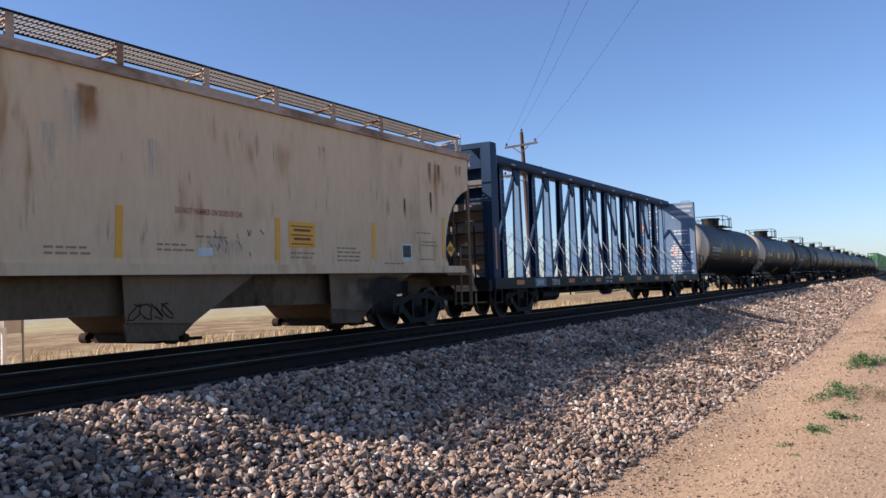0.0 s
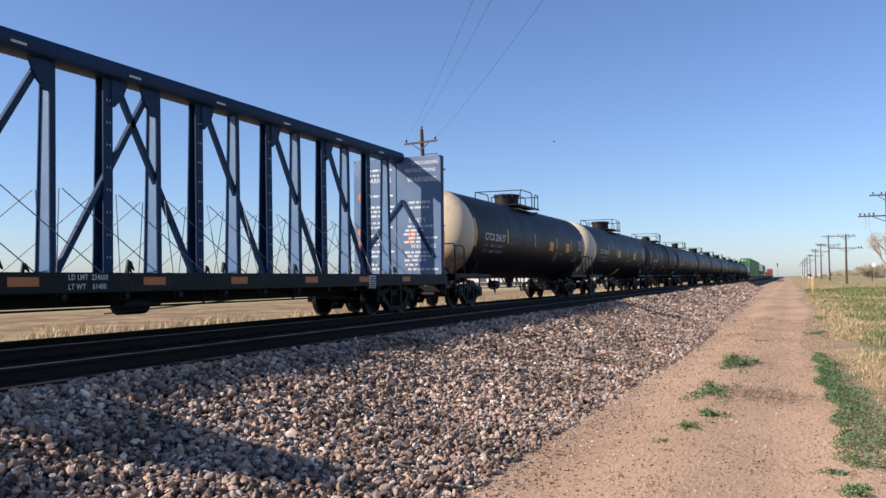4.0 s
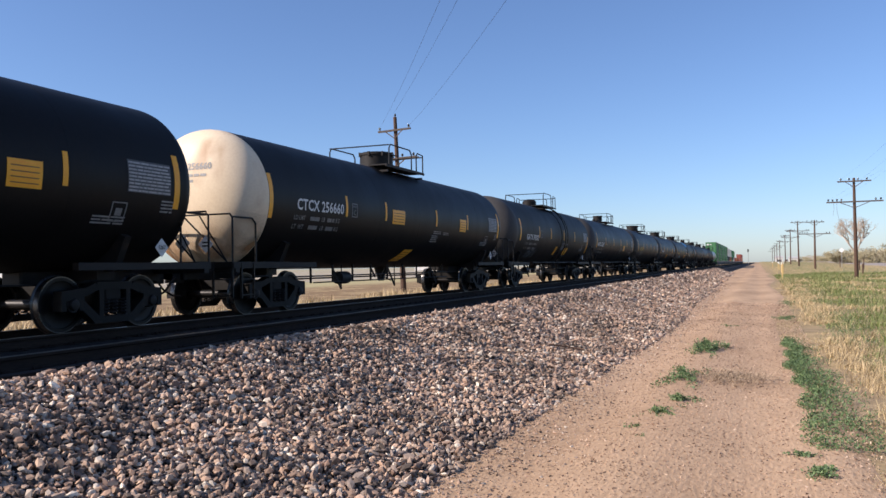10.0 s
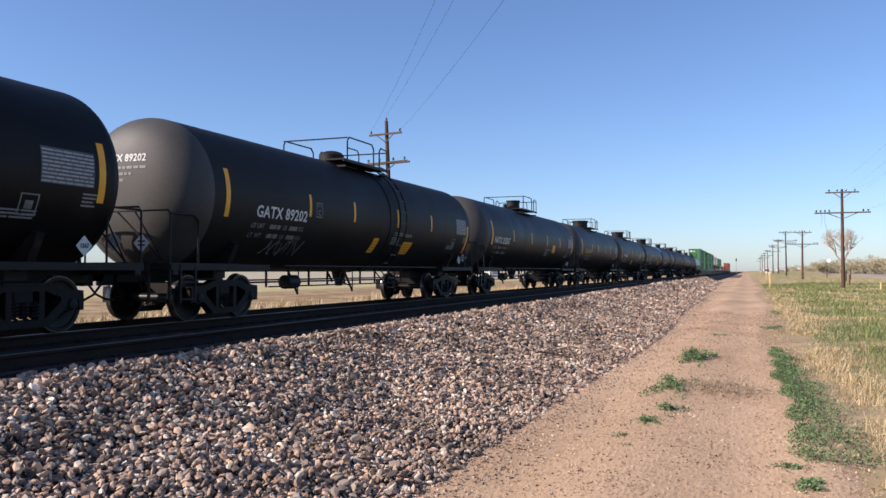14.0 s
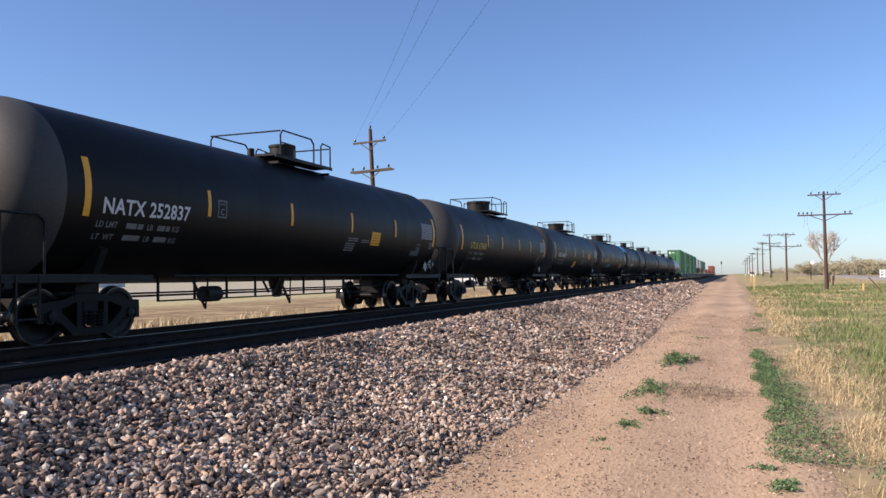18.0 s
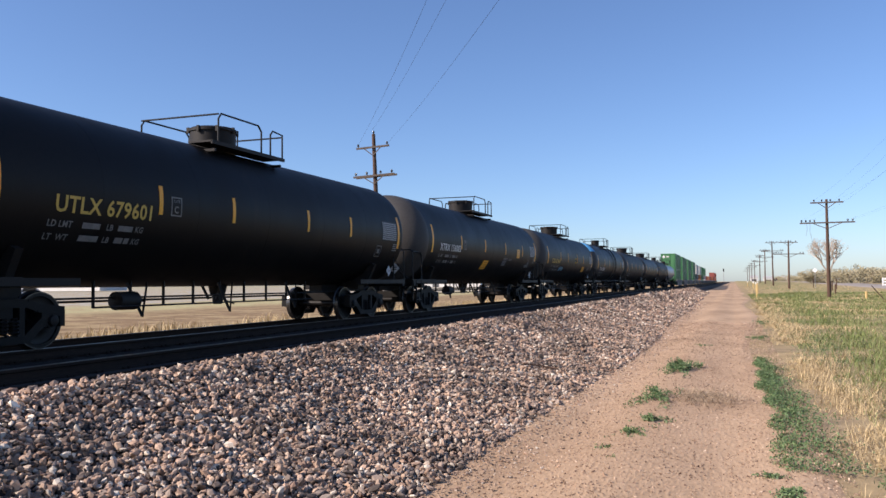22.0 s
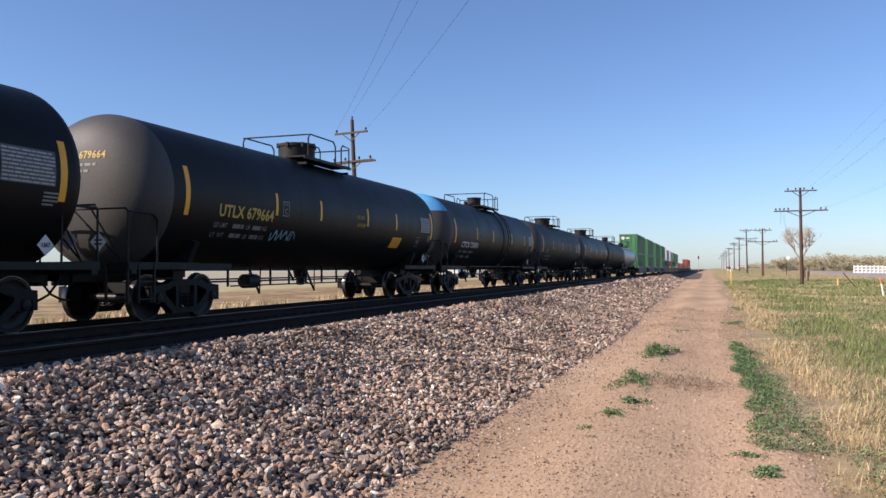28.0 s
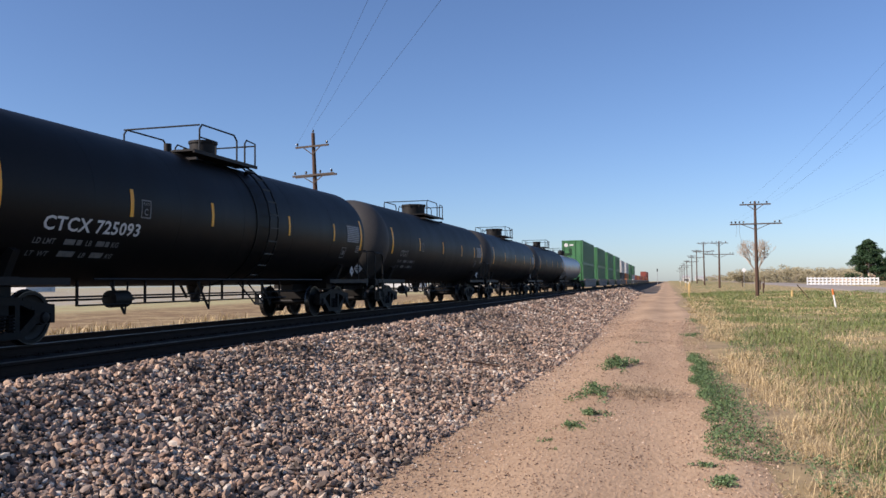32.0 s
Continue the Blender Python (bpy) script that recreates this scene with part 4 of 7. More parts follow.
def end_platform(car, L, end, mat=M_PIPE):
    """Underframe end of a tank car at its -y end (end=0) or +y end (end=1), in the end's own space."""
    turn = (0, 0, 0 if end == 0 else 180)
    at = (0, 0 if end == 0 else L, 0)
    sill = part("stub_sill", lambda: Shape().bevel_box(-0.22, 0.22, 0.34, 3.6, 0.78, 1.10, 0.03).box(-1.42, 1.42, 0.42, 0.56, 0.92, 1.12).box(-0.9, 0.9, 2.3, 2.7, 0.84, 1.08).prism([(-1.1, 0.98), (1.1, 0.98), (1.36, 1.55), (1.25, 1.6), (0.9, 1.25), (-0.9, 1.25), (-1.25, 1.6), (-1.36, 1.55)], 2.4, 2.55, 'y'), M_IRON, car, "black stub sill and body bolster", at=at, turn=turn, key="stub_sill")
    for s in (-1, 1):
        part("side_sill", lambda: Shape().box(-0.06, 0.06, 0.36, 3.6, 1.00, 1.12), M_IRON, sill, at=(s * 1.36, 0, 0), key="side_sill")
    part("deck_plate", lambda: Shape().box(-1.40, 1.40, 0.34, 0.7, 1.12, 1.135).box(0.95, 1.40, 0.7, 2.5, 1.12, 1.135), M_IRON, sill, "walkway deck plate", key="deck_plate")
    part("coupler", coupler_shape, M_FRAME, sill, "rusty knuckle coupler", key="coupler")
    part("air_hose", hose_shape, M_IRON, sill, key="air_hose")
    rail = Shape()
    # handrail round the end: across the head, down at both sides
    rail.tube([(-1.38, 0.38, 1.12), (-1.38, 0.38, 2.02), (-1.32, 0.38, 2.10), (1.32, 0.38, 2.10), (1.38, 0.38, 2.02), (1.38, 0.38, 1.12)], 0.021)
    rail.tube([(1.38, 0.40, 2.04), (1.38, 1.05, 2.04), (1.38, 1.18, 1.94), (1.38, 1.18, 1.12)], 0.021)
    rail.tube([(-1.38, 0.40, 2.04), (-1.38, 1.05, 2.04), (-1.38, 1.18, 1.94), (-1.38, 1.18, 1.12)], 0.021)
    for s in (-1, 1):
        rail.tube([(s * 1.15, 0.50, 1.14), (s * 0.15, 0.42, 2.08)], 0.018)
        rail.tube([(s * 1.15, 0.50, 1.14), (s * 0.55, 0.42, 2.08)], 0.016)
    part("end_handrail", rail, mat, sill, "bent steel handrail", key="end_rail" + mat.name)
    for x in (0.92, 1.38):
        part("step_stile", lambda: Shape().bar((0, 0, 0.42), (0, 0, 1.14), 0.03, 0.05), M_PIPE, sill, at=(x, 0.36, 0), key="stile")
    for z in (0.46, 0.78, 1.05):
        part("step_rung", lambda: Shape().bar((0, 0, 0), (0.46, 0, 0), 0.025), M_PIPE, sill, at=(0.92, 0.35, z), key="rung")
    for y in (0.62, 1.05):
        part("step_stile", None, M_PIPE, sill, at=(1.41, y, -0.03), key="stile")
    for z in (0.46, 0.78):
        part("step_rung", None, M_PIPE, sill, at=(1.41, 0.60, z), turn=(0, 0, 90), key="rung")
    lever = Shape().tube([(1.35, 0.40, 0.98), (0.5, 0.34, 0.96), (0.25, 0.30, 1.02)], 0.014, 6)
    part("uncoupling_lever", lever, M_PIPE, sill, key="lever")
    return sill


def brake_wheel(sill):
    s = Shape()
    for i in range(24):
        a0, a1 = 2 * math.pi * i / 24, 2 * math.pi * (i + 1) / 24
        s.bar((0.28 * math.cos(a0) - 0.75, 0.22, 1.75 + 0.28 * math.sin(a0)), (0.28 * math.cos(a1) - 0.75, 0.22, 1.75 + 0.28 * math.sin(a1)), 0.025)
    for i in range(4):
        a = math.pi / 2 * i + 0.4
        s.bar((-0.75, 0.23, 1.75), (0.28 * math.cos(a) - 0.75, 0.22, 1.75 + 0.28 * math.sin(a)), 0.02)
    s.box(-0.85, -0.65, 0.24, 0.34, 1.0, 1.95)
    part("hand_brake", s, M_IRON, sill, "hand brake wheel on its stand", key="hand_brake")


def top_fittings(car, y, style, mat=M_IRON):
    """Protective housing or manway on the crown, the platform beside it and its guard rails."""
    top = TANK_R
    plat = part("top_platform", lambda: Shape().box(0.42, 1.02, -1.45, 1.45, top - 0.05, top - 0.01).box(-1.02, -0.42, -1.45, 1.45, top - 0.05, top - 0.01).bar((-1.0, -1.3, top - 0.2), (1.0, -1.3, top - 0.2), 0.06).bar((-1.0, 1.3, top - 0.2), (1.0, 1.3, top - 0.2), 0.06).box(0.99, 1.03, -1.45, 1.45, top - 0.09, top - 0.01), mat, car, "steel crown platform", at=(0, y, TANK_Z), key="top_platform")
    r = Shape()
    h = top + 0.60
    for k in (-1, 1):
        x = k * 1.0
        r.tube([(x, -1.2, top - 0.04), (x, -1.2, h - 0.12), (x, -1.1, h), (x, 0.33, h), (x, 0.46, h - 0.12), (x, 0.46, top - 0.04)], 0.022)
        r.tube([(x, 0.85, top - 0.04), (x, 0.85, h - 0.12), (x, 0.95, h - 0.02), (x, 1.38, h - 0.05), (x, 1.38, top - 0.04)], 0.022)
    r.tube([(-1.0, -1.2, h - 0.02), (1.0, -1.2, h - 0.02)], 0.020)
    r.tube([(-1.0, 1.38, h - 0.1), (1.0, 1.38, h - 0.1)], 0.020)
    r.tube([(1.0, -1.2, top + 0.30), (1.0, -0.6, top + 0.30), (1.0, -0.5, top + 0.2), (1.0, -0.5, top - 0.04)], 0.018)
    part("guard_rail", r, M_PIPE, plat, "bent pipe guard rail", key="guard_rail")
    if style == 'drum':
        d = Shape().lathe([(top - 0.12, 0.52), (top + 0.44, 0.52), (top + 0.44, 0.55), (top + 0.50, 0.55), (top + 0.53, 0.5), (top + 0.53, 0.01)], 28, 'z')
        for i in range(8):
            a = math.pi / 4 * i
            d.box(0.545 * math.cos(a) - 0.03, 0.545 * math.cos(a) + 0.03, 0.545 * math.sin(a) - 0.03, 0.545 * math.sin(a) + 0.03, top + 0.40, top + 0.53)
        part("fittings_housing", d, mat, plat, "round black protective housing", key="drum")
    elif style == 'low':
        d = Shape().lathe([(top - 0.12, 0.36), (top + 0.26, 0.36), (top + 0.34, 0.28), (top + 0.38, 0.15), (top + 0.38, 0.01)], 24, 'z', (0, -0.25, 0))
        part("fittings_housing", d, mat, plat, "low domed manway cover", key="low_dome")
        v = Shape().cyl((0, 0.5, top - 0.1), (0, 0.5, top + 0.2), 0.09, 12).box(-0.15, 0.15, 0.35, 0.65, top - 0.1, top + 0.06)
        part("valve", v, mat, plat, key="valve")
    else:
        d = Shape().lathe([(top - 0.12, 0.33), (top + 0.47, 0.33), (top + 0.47, 0.36), (top + 0.53, 0.36), (top + 0.53, 0.01)], 24, 'z', (0, 0.55, 0))
        part("fittings_housing", d, mat, plat, "round bolted manway", key="manway")
        v = Shape().lathe([(top - 0.1, 0.36), (top + 0.10, 0.36), (top + 0.16, 0.30), (top + 0.16, 0.01)], 20, 'z', (0, -0.30, 0)).cyl((0, -0.95, top - 0.1), (0, -0.95, top + 0.24), 0.09, 12).bar((0.1, -0.45, top + 0.18), (0.3, 0.15, top + 0.20), 0.06)
        part("valve", v, mat, plat, key="valve2")


def under_gear(car, L):
    """Pipes, hangers, brake cylinder and bottom outlet under the tank's belly."""
    mid = L / 2
    p = Shape()
    p.tube([(0.55, 3.6, 0.78), (0.55, L - 3.6, 0.78)], 0.02, 6)
    p.tube([(0.75, 4.6, 0.62), (0.75, L - 5.2, 0.62)], 0.018, 6)
    p.tube([(-0.6, 3.6, 0.70), (-0.6, L - 3.6, 0.70)], 0.025, 6)
    for i in range(9):
        y = 4.8 + (L - 10) * i / 8
        p.bar((0.55, y, 0.60), (0.55, y, 1.15), 0.03, 0.05)
        if i % 3 == 1:
            p.bar((0.75, y + 0.1, 0.42), (0.6, y - 0.15, 1.05), 0.03, 0.05)
            p.bar((0.75, y + 0.1, 0.42), (0.6, y + 0.4, 1.05), 0.03, 0.05)
    part("brake_piping", p, M_IRON, car, "brake rods and pipes on hangers", key="piping%.1f" % L)
    part("brake_cylinder", lambda: Shape().lathe([(-0.3, 0.05), (-0.28, 0.17), (0.22, 0.17), (0.26, 0.06), (0.5, 0.03)], 16, 'y'), M_IRON, car, at=(0.62, mid - 3.2, 0.72), key="brake_cyl")
    part("bottom_outlet", lambda: Shape().lathe([(-0.42, 0.08), (-0.40, 0.12), (-0.25, 0.12), (-0.2, 0.17), (0.1, 0.24)], 16, 'z').bar((0.1, 0, -0.3), (0.1, 0.5, -0.42), 0.03).bar((-0.3, -0.25, 0.1), (-0.1, -0.2, -0.3), 0.05).bar((0.3, -0.25, 0.1), (0.1, -0.2, -0.3), 0.05), M_IRON, car, "bottom outlet valve with skid", at=(0, mid + 0.5, 0.98), key="outlet")


def diamond(parent, y, z, x, size, mat=M_WHITE, facing='x', label="white hazard placard"):
    h = size / 2
    s = Shape()
    if facing == 'x':
        s.prism([(y - h, z), (y, z - h), (y + h, z), (y, z + h)], x, x + 0.008, 'x')
    else:
        s.prism([(x - h, z), (x, z - h), (x + h, z), (x, z + h)], y - 0.008, y, 'y')
    p = part("placard", s, mat, parent, label)
    t = 0.016
    b = Shape()
    if facing == 'y':
        for i in range(2):
            b.box(x - h * 0.45, x + h * 0.45, y - 0.012, y - 0.008, z - 0.05 + i * 0.07, z - 0.02 + i * 0.07)
        part("placard_print", b, M_IRON, p)
    return p


def bars_on_tank(parent, y, z, r, rows, width, h, mat, rng, name="small_stencil", label="small illegible stencil lines"):
    s = Shape()
    for i in range(rows):
        zz = z - i * h * 2.1
        yy = y
        while yy < y + width:
            w = rng.uniform(0.18, 0.5)
            w = min(w, y + width - yy)
            if w > 0.03:
                q = patch_on_tank(yy, yy + w, zz, zz + h, r, 0.004, n=1)
                s.add(q.v, q.f)
            yy += w + rng.uniform(0.03, 0.05)
    tagged(part(name, s, mat, parent, label), kind="stuff")


def tank_car(y0, L, mark, number, text_mat=M_WHITE, shell=M_TANK, head=M_HEAD_GREY, dome='drum', stripes=(5.29, 8.84, 12.24, 14.92), text_at=(3.6, 0.18), size=0.33, blue=False, panels=(), text_w=2.2, side_pipe=False, ladder=False, scrawl=None, more=(), bars=True, head_text=True, seed=1, label="", squeeze=0.95, r=None, nose=1.45, tail=1.05, edge=1.91, low=0.0, group="tank cars of the train"):
    rng = random.Random(seed)
    r = r or TANK_R
    car = thing("tank_car", label, "tank car", (TRACK_X, y0, TRACK_Z), group=group)
    CARS.append((car, y0))
    k0, k1 = nose, L - tail
    body = Shape().lathe([(k0 + 0.02, r)] + [(k0 + 0.02 + (k1 - k0 - 0.04) * i / 6, r) for i in range(1, 7)], 64, 'y')
    tank = part("tank_shell", body, shell, car, at=(0, 0, TANK_Z))
    for i in range(1, 6):
        y = k0 + (k1 - k0) * i / 6
        part("weld_seam", Shape().lathe([(y - 0.02, r - 0.01), (y - 0.012, r + 0.0015), (y + 0.012, r + 0.0015), (y + 0.02, r - 0.01)], 64, 'y'), shell, tank)
    hd = Shape().lathe([(k0 + p, q) for p, q in dish(r, 0.76)] + [(k0 + 0.02, r)], 64, 'y')
    hp = part("tank_head", hd, head, tank, "dished end of the tank")
    if head is M_HEAD_WHITE:
        prof = [(k0 + p, q) for p, q in dish(r + 0.006, 0.766, 16)][2:]
        n = 24
        vs = [(q * math.cos(math.pi * (1.08 + 0.84 * i / n)), y - 0.004, q * math.sin(math.pi * (1.08 + 0.84 * i / n))) for y, q in prof for i in range(n + 1)]
        fs = [(j * (n + 1) + i, j * (n + 1) + i + 1, (j + 1) * (n + 1) + i + 1, (j + 1) * (n + 1) + i) for j in range(len(prof) - 1) for i in range(n)]
        part("dirt_smear", Shape().add(vs, fs), M_SMEAR, hp, "brown grime low on the head")
    hd2 = Shape().lathe([(k1 - p, q) for p, q in dish(r, 0.5)] + [(k1 - 0.02, r)], 64, 'y')
    part("tank_head", hd2, shell, tank, "dished end of the tank")
    if blue:
        cap = Shape()
        prof = [(k0 + p, q) for p, q in dish(r + 0.004, 0.764, 16)]
        vs, n = [], 40
        # the upper part of the head, above a level line
        band = []
        for j, (y, q) in enumerate(prof):
            for i in range(n + 1):
                lim = math.asin(min(1, 0.80 / max(q, 0.8)))
                a = lim + (math.pi - 2 * lim) * i / n
                vs.append((q * math.cos(a), y, q * math.sin(a)))
        fs = [(j * (n + 1) + i, j * (n + 1) + i + 1, (j + 1) * (n + 1) + i + 1, (j + 1) * (n + 1) + i) for j in range(len(prof) - 1) for i in range(n)]
        fs = [f for f in fs if len({tuple(round(c, 4) for c in vs[i]) for i in f}) == 4]
        part("head_band", cap.add(vs, fs), M_BLUE_BAND, tank, "bright blue upper part of the head")
    # ends, running gear
    for e in (0, 1):
        sill = end_platform(car, L, e)
        if e == 0:
            brake_wheel(sill)
            diamond(sill, 0.36, 1.50, 0.75, 0.36, facing='y')
        else:
            diamond(sill, 0.36, 1.50, -0.75, 0.36, facing='y')
    diamond(tank, k1 - 0.28, -1.12, 1.2, 0.34)
    part("placard_number", words_flat("1267", 0.10, 1.226, k1 - 0.39, -1.15, 0.9), M_IRON, tank, "black placard number")
    truck(car, 2.49)
    truck(car, L - 2.49)
    under_gear(car, L)
    top_fittings(car, L / 2 + 0.3, dome)
    # conspicuity stripes
    part("reflective_stripe", patch_on_tank(edge - 0.07, edge + 0.07, -0.44, 0.52, r), M_YELLOW, tank, "tall yellow reflective stripe")
    part("reflective_stripe", patch_on_tank(k1 - 0.32, k1 - 0.18, -0.44 - low, 0.52 - low, r), M_YELLOW, tank, "tall yellow reflective stripe")
    for y in stripes:
        part("reflective_stripe", patch_on_tank(y - 0.05, y + 0.05, -0.24, 0.28, r), M_YELLOW, tank)
    # lettering
    ty, tz = text_at
    if mark:
        part("reporting_mark", words_on_tank(mark + " " + number, size, ty, tz, r, squeeze, width=text_w), text_mat, tank, "stencilled mark and number")
        for row, (wd, gap) in enumerate((("LD LMT", 0.62), ("LT  WT", 0.62))):
            zz = tz - 0.23 - 0.20 * row
            part("weight_words", words_on_tank(wd, 0.15, ty - 0.08, zz, r, 0.95), M_FAINT, tank, "worn stencilled weight words")
            bars_on_tank(tank, ty + 0.64, zz, r, 1, 0.42, 0.09, M_FAINT, rng)
            part("weight_words", words_on_tank("LB", 0.15, ty + 1.16, zz, r, 0.95), M_FAINT, tank)
            bars_on_tank(tank, ty + 1.44, zz, r, 1, 0.34, 0.09, M_FAINT, rng)
            part("weight_words", words_on_tank("KG", 0.15, ty + 1.84, zz, r, 0.95), M_FAINT, tank)
    # small square stencil, data panel near the far end
    fr = Shape()
    by = stripes[0] + 0.28
    for q in (patch_on_tank(by, by + 0.30, -0.24, -0.215, r), patch_on_tank(by, by + 0.30, 0.09, 0.115, r), patch_on_tank(by, by + 0.025, -0.24, 0.115, r), patch_on_tank(by + 0.275, by + 0.30, -0.24, 0.115, r), words_on_tank("PLATE", 0.075, by + 0.05, 0.01, r, 0.9)):
        fr.add(q.v, q.f)
    q = words_on_tank("C", 0.18, by + 0.08, -0.18, r)
    fr.add(q.v, q.f)
    part("square_stencil", fr, M_FAINT, tank)
    dp = part("data_panel", patch_on_tank(k1 - 1.46, k1 - 0.42, -0.22, 0.32, r, 0.006), M_DARKBOX, tank, "dark consolidated data panel")
    lines = Shape()
    for i in range(9):
        yy = k1 - 1.44
        while yy < k1 - 0.48:
            w = rng.uniform(0.07, 0.24)
            w = min(w, k1 - 0.44 - yy)
            q = patch_on_tank(yy, yy + w, -0.205 + i * 0.058, -0.175 + i * 0.058, r, 0.009, n=1)
            lines.add(q.v, q.f)
            yy += w + 0.018
    tagged(part("panel_lines", lines, M_PANELGREY, dp, "rows of grey panel print"), kind="stuff")
    bars_on_tank(tank, k1 - 0.62, -0.34, r, 4, 0.30, 0.028, M_STENCIL, rng)
    fr = Shape()
    by = k1 - 1.75
    for q in (patch_on_tank(by, by + 0.33, -0.72, -0.70, r, slant=0), patch_on_tank(by, by + 0.33, -0.42, -0.40, r), patch_on_tank(by, by + 0.02, -0.72, -0.40, r), patch_on_tank(by + 0.31, by + 0.33, -0.72, -0.40, r), patch_on_tank(by + 0.1, by + 0.24, -0.62, -0.5, r)):
        fr.add(q.v, q.f)
    part("square_stencil", fr, M_FAINT, tank)
    if panels and bars:
        yy = stripes[2] - 0.15
        bars_on_tank(tank, yy, -0.42, r, 2, 0.62, 0.028, M_STENCIL, rng)
        bars_on_tank(tank, yy - 0.08, -0.56, r, 4, 0.55, 0.028, M_STENCIL, rng)
        bars_on_tank(tank, yy + 0.85, -0.44, r, 2, 0.5, 0.024, M_STENCIL, rng)
        bars_on_tank(tank, k1 - 2.1, -0.66, r, 3, 0.7, 0.024, M_STENCIL, rng)
    for (y, z, w, h, slant) in panels:
        q = part("yellow_panel", patch_on_tank(y, y + w, z, z + h, r, 0.006, slant), M_YELLOW, tank, "yellow notice panel")
        b = Shape()
        for i in range(4):
            s2 = slant * (0.15 + i * 0.2)
            p2 = patch_on_tank(y + 0.06 + s2, y + w - 0.06 + s2, z + h * (0.15 + i * 0.2), z + h * (0.19 + i * 0.2), r, 0.009, n=1)
            b.add(p2.v, p2.f)
        part("notice_lines", b, M_RUST, q)
    if side_pipe:
        part("side_rail", Shape().tube([(1.40, 4.2, 1.10), (1.40, L - 4.2, 1.10)], 0.022), M_PIPE, car, "long side handrail")
    if ladder:
        ld = Shape()
        y = L / 2 + 1.2
        for d in (0, 0.45):
            pts = []
            for i in range(12):
                a = math.radians(-75 + 145 * i / 11)
                pts.append(((r + 0.14) * math.cos(a), y + d, TANK_Z + (r + 0.14) * math.sin(a)))
            pts[0] = (1.25, y + d, 0.5)
            ld.tube(pts, 0.024, 6)
        for i in range(11):
            a = math.radians(-50 + 115 * i / 10)
            ld.bar(((r + 0.14) * math.cos(a), y, TANK_Z + (r + 0.14) * math.sin(a)), ((r + 0.14) * math.cos(a), y + 0.45, TANK_Z + (r + 0.14) * math.sin(a)), 0.03)
        for z in (0.5, 0.78):
            ld.bar((1.25, y, z), (1.25, y + 0.45, z), 0.03)
        part("side_ladder", ld, M_PIPE, car, "ladder over the tank's side")
        part("ladder_band", Shape().lathe([(y - 0.42, r - 0.01), (y - 0.42, r + 0.02), (y - 0.22, r + 0.02), (y - 0.22, r - 0.01)], 64, 'y'), shell, tank)
    for sc in ([scrawl] if scrawl else []) + list(more):
        crazing("scrawl", sc[:2], sc[2], seed + int(sc[0]), sc[3], tank, r)
    if head_text and mark:
        hx, hz = -0.55, 0.58
        pts, fs = lettering(mark + " " + number, 0.20, 0.92, 1.05)
        s = Shape().add([(hx + u, k0 - head_bulge(math.hypot(hx + u, hz + v), r) - 0.006, hz + v) for u, v in pts], fs)
        part("head_mark", s, M_PANELGREY if head is M_HEAD_WHITE else text_mat, hp, "stencilled mark on the head")
        b = Shape()
        for i, ends in enumerate(((0.12, 0.95), (0.12, 0.70), (0.12, 0.55))):
            z = hz - 0.15 - 0.12 * i
            x = hx + ends[0]
            while x < hx + ends[1]:
                w = rng.uniform(0.06, 0.16)
                b.add([(x + a, k0 - head_bulge(math.hypot(x + a, z + c), r) - 0.006, z + c) for c in (0, 0.055) for a in (0, w)], [(0, 1, 3, 2)])
                x += w + 0.035
        tagged(part("head_print", b, M_PANELGREY if head is M_HEAD_WHITE else M_STENCIL, hp, "small illegible stencil lines"), kind="stuff")
    return car


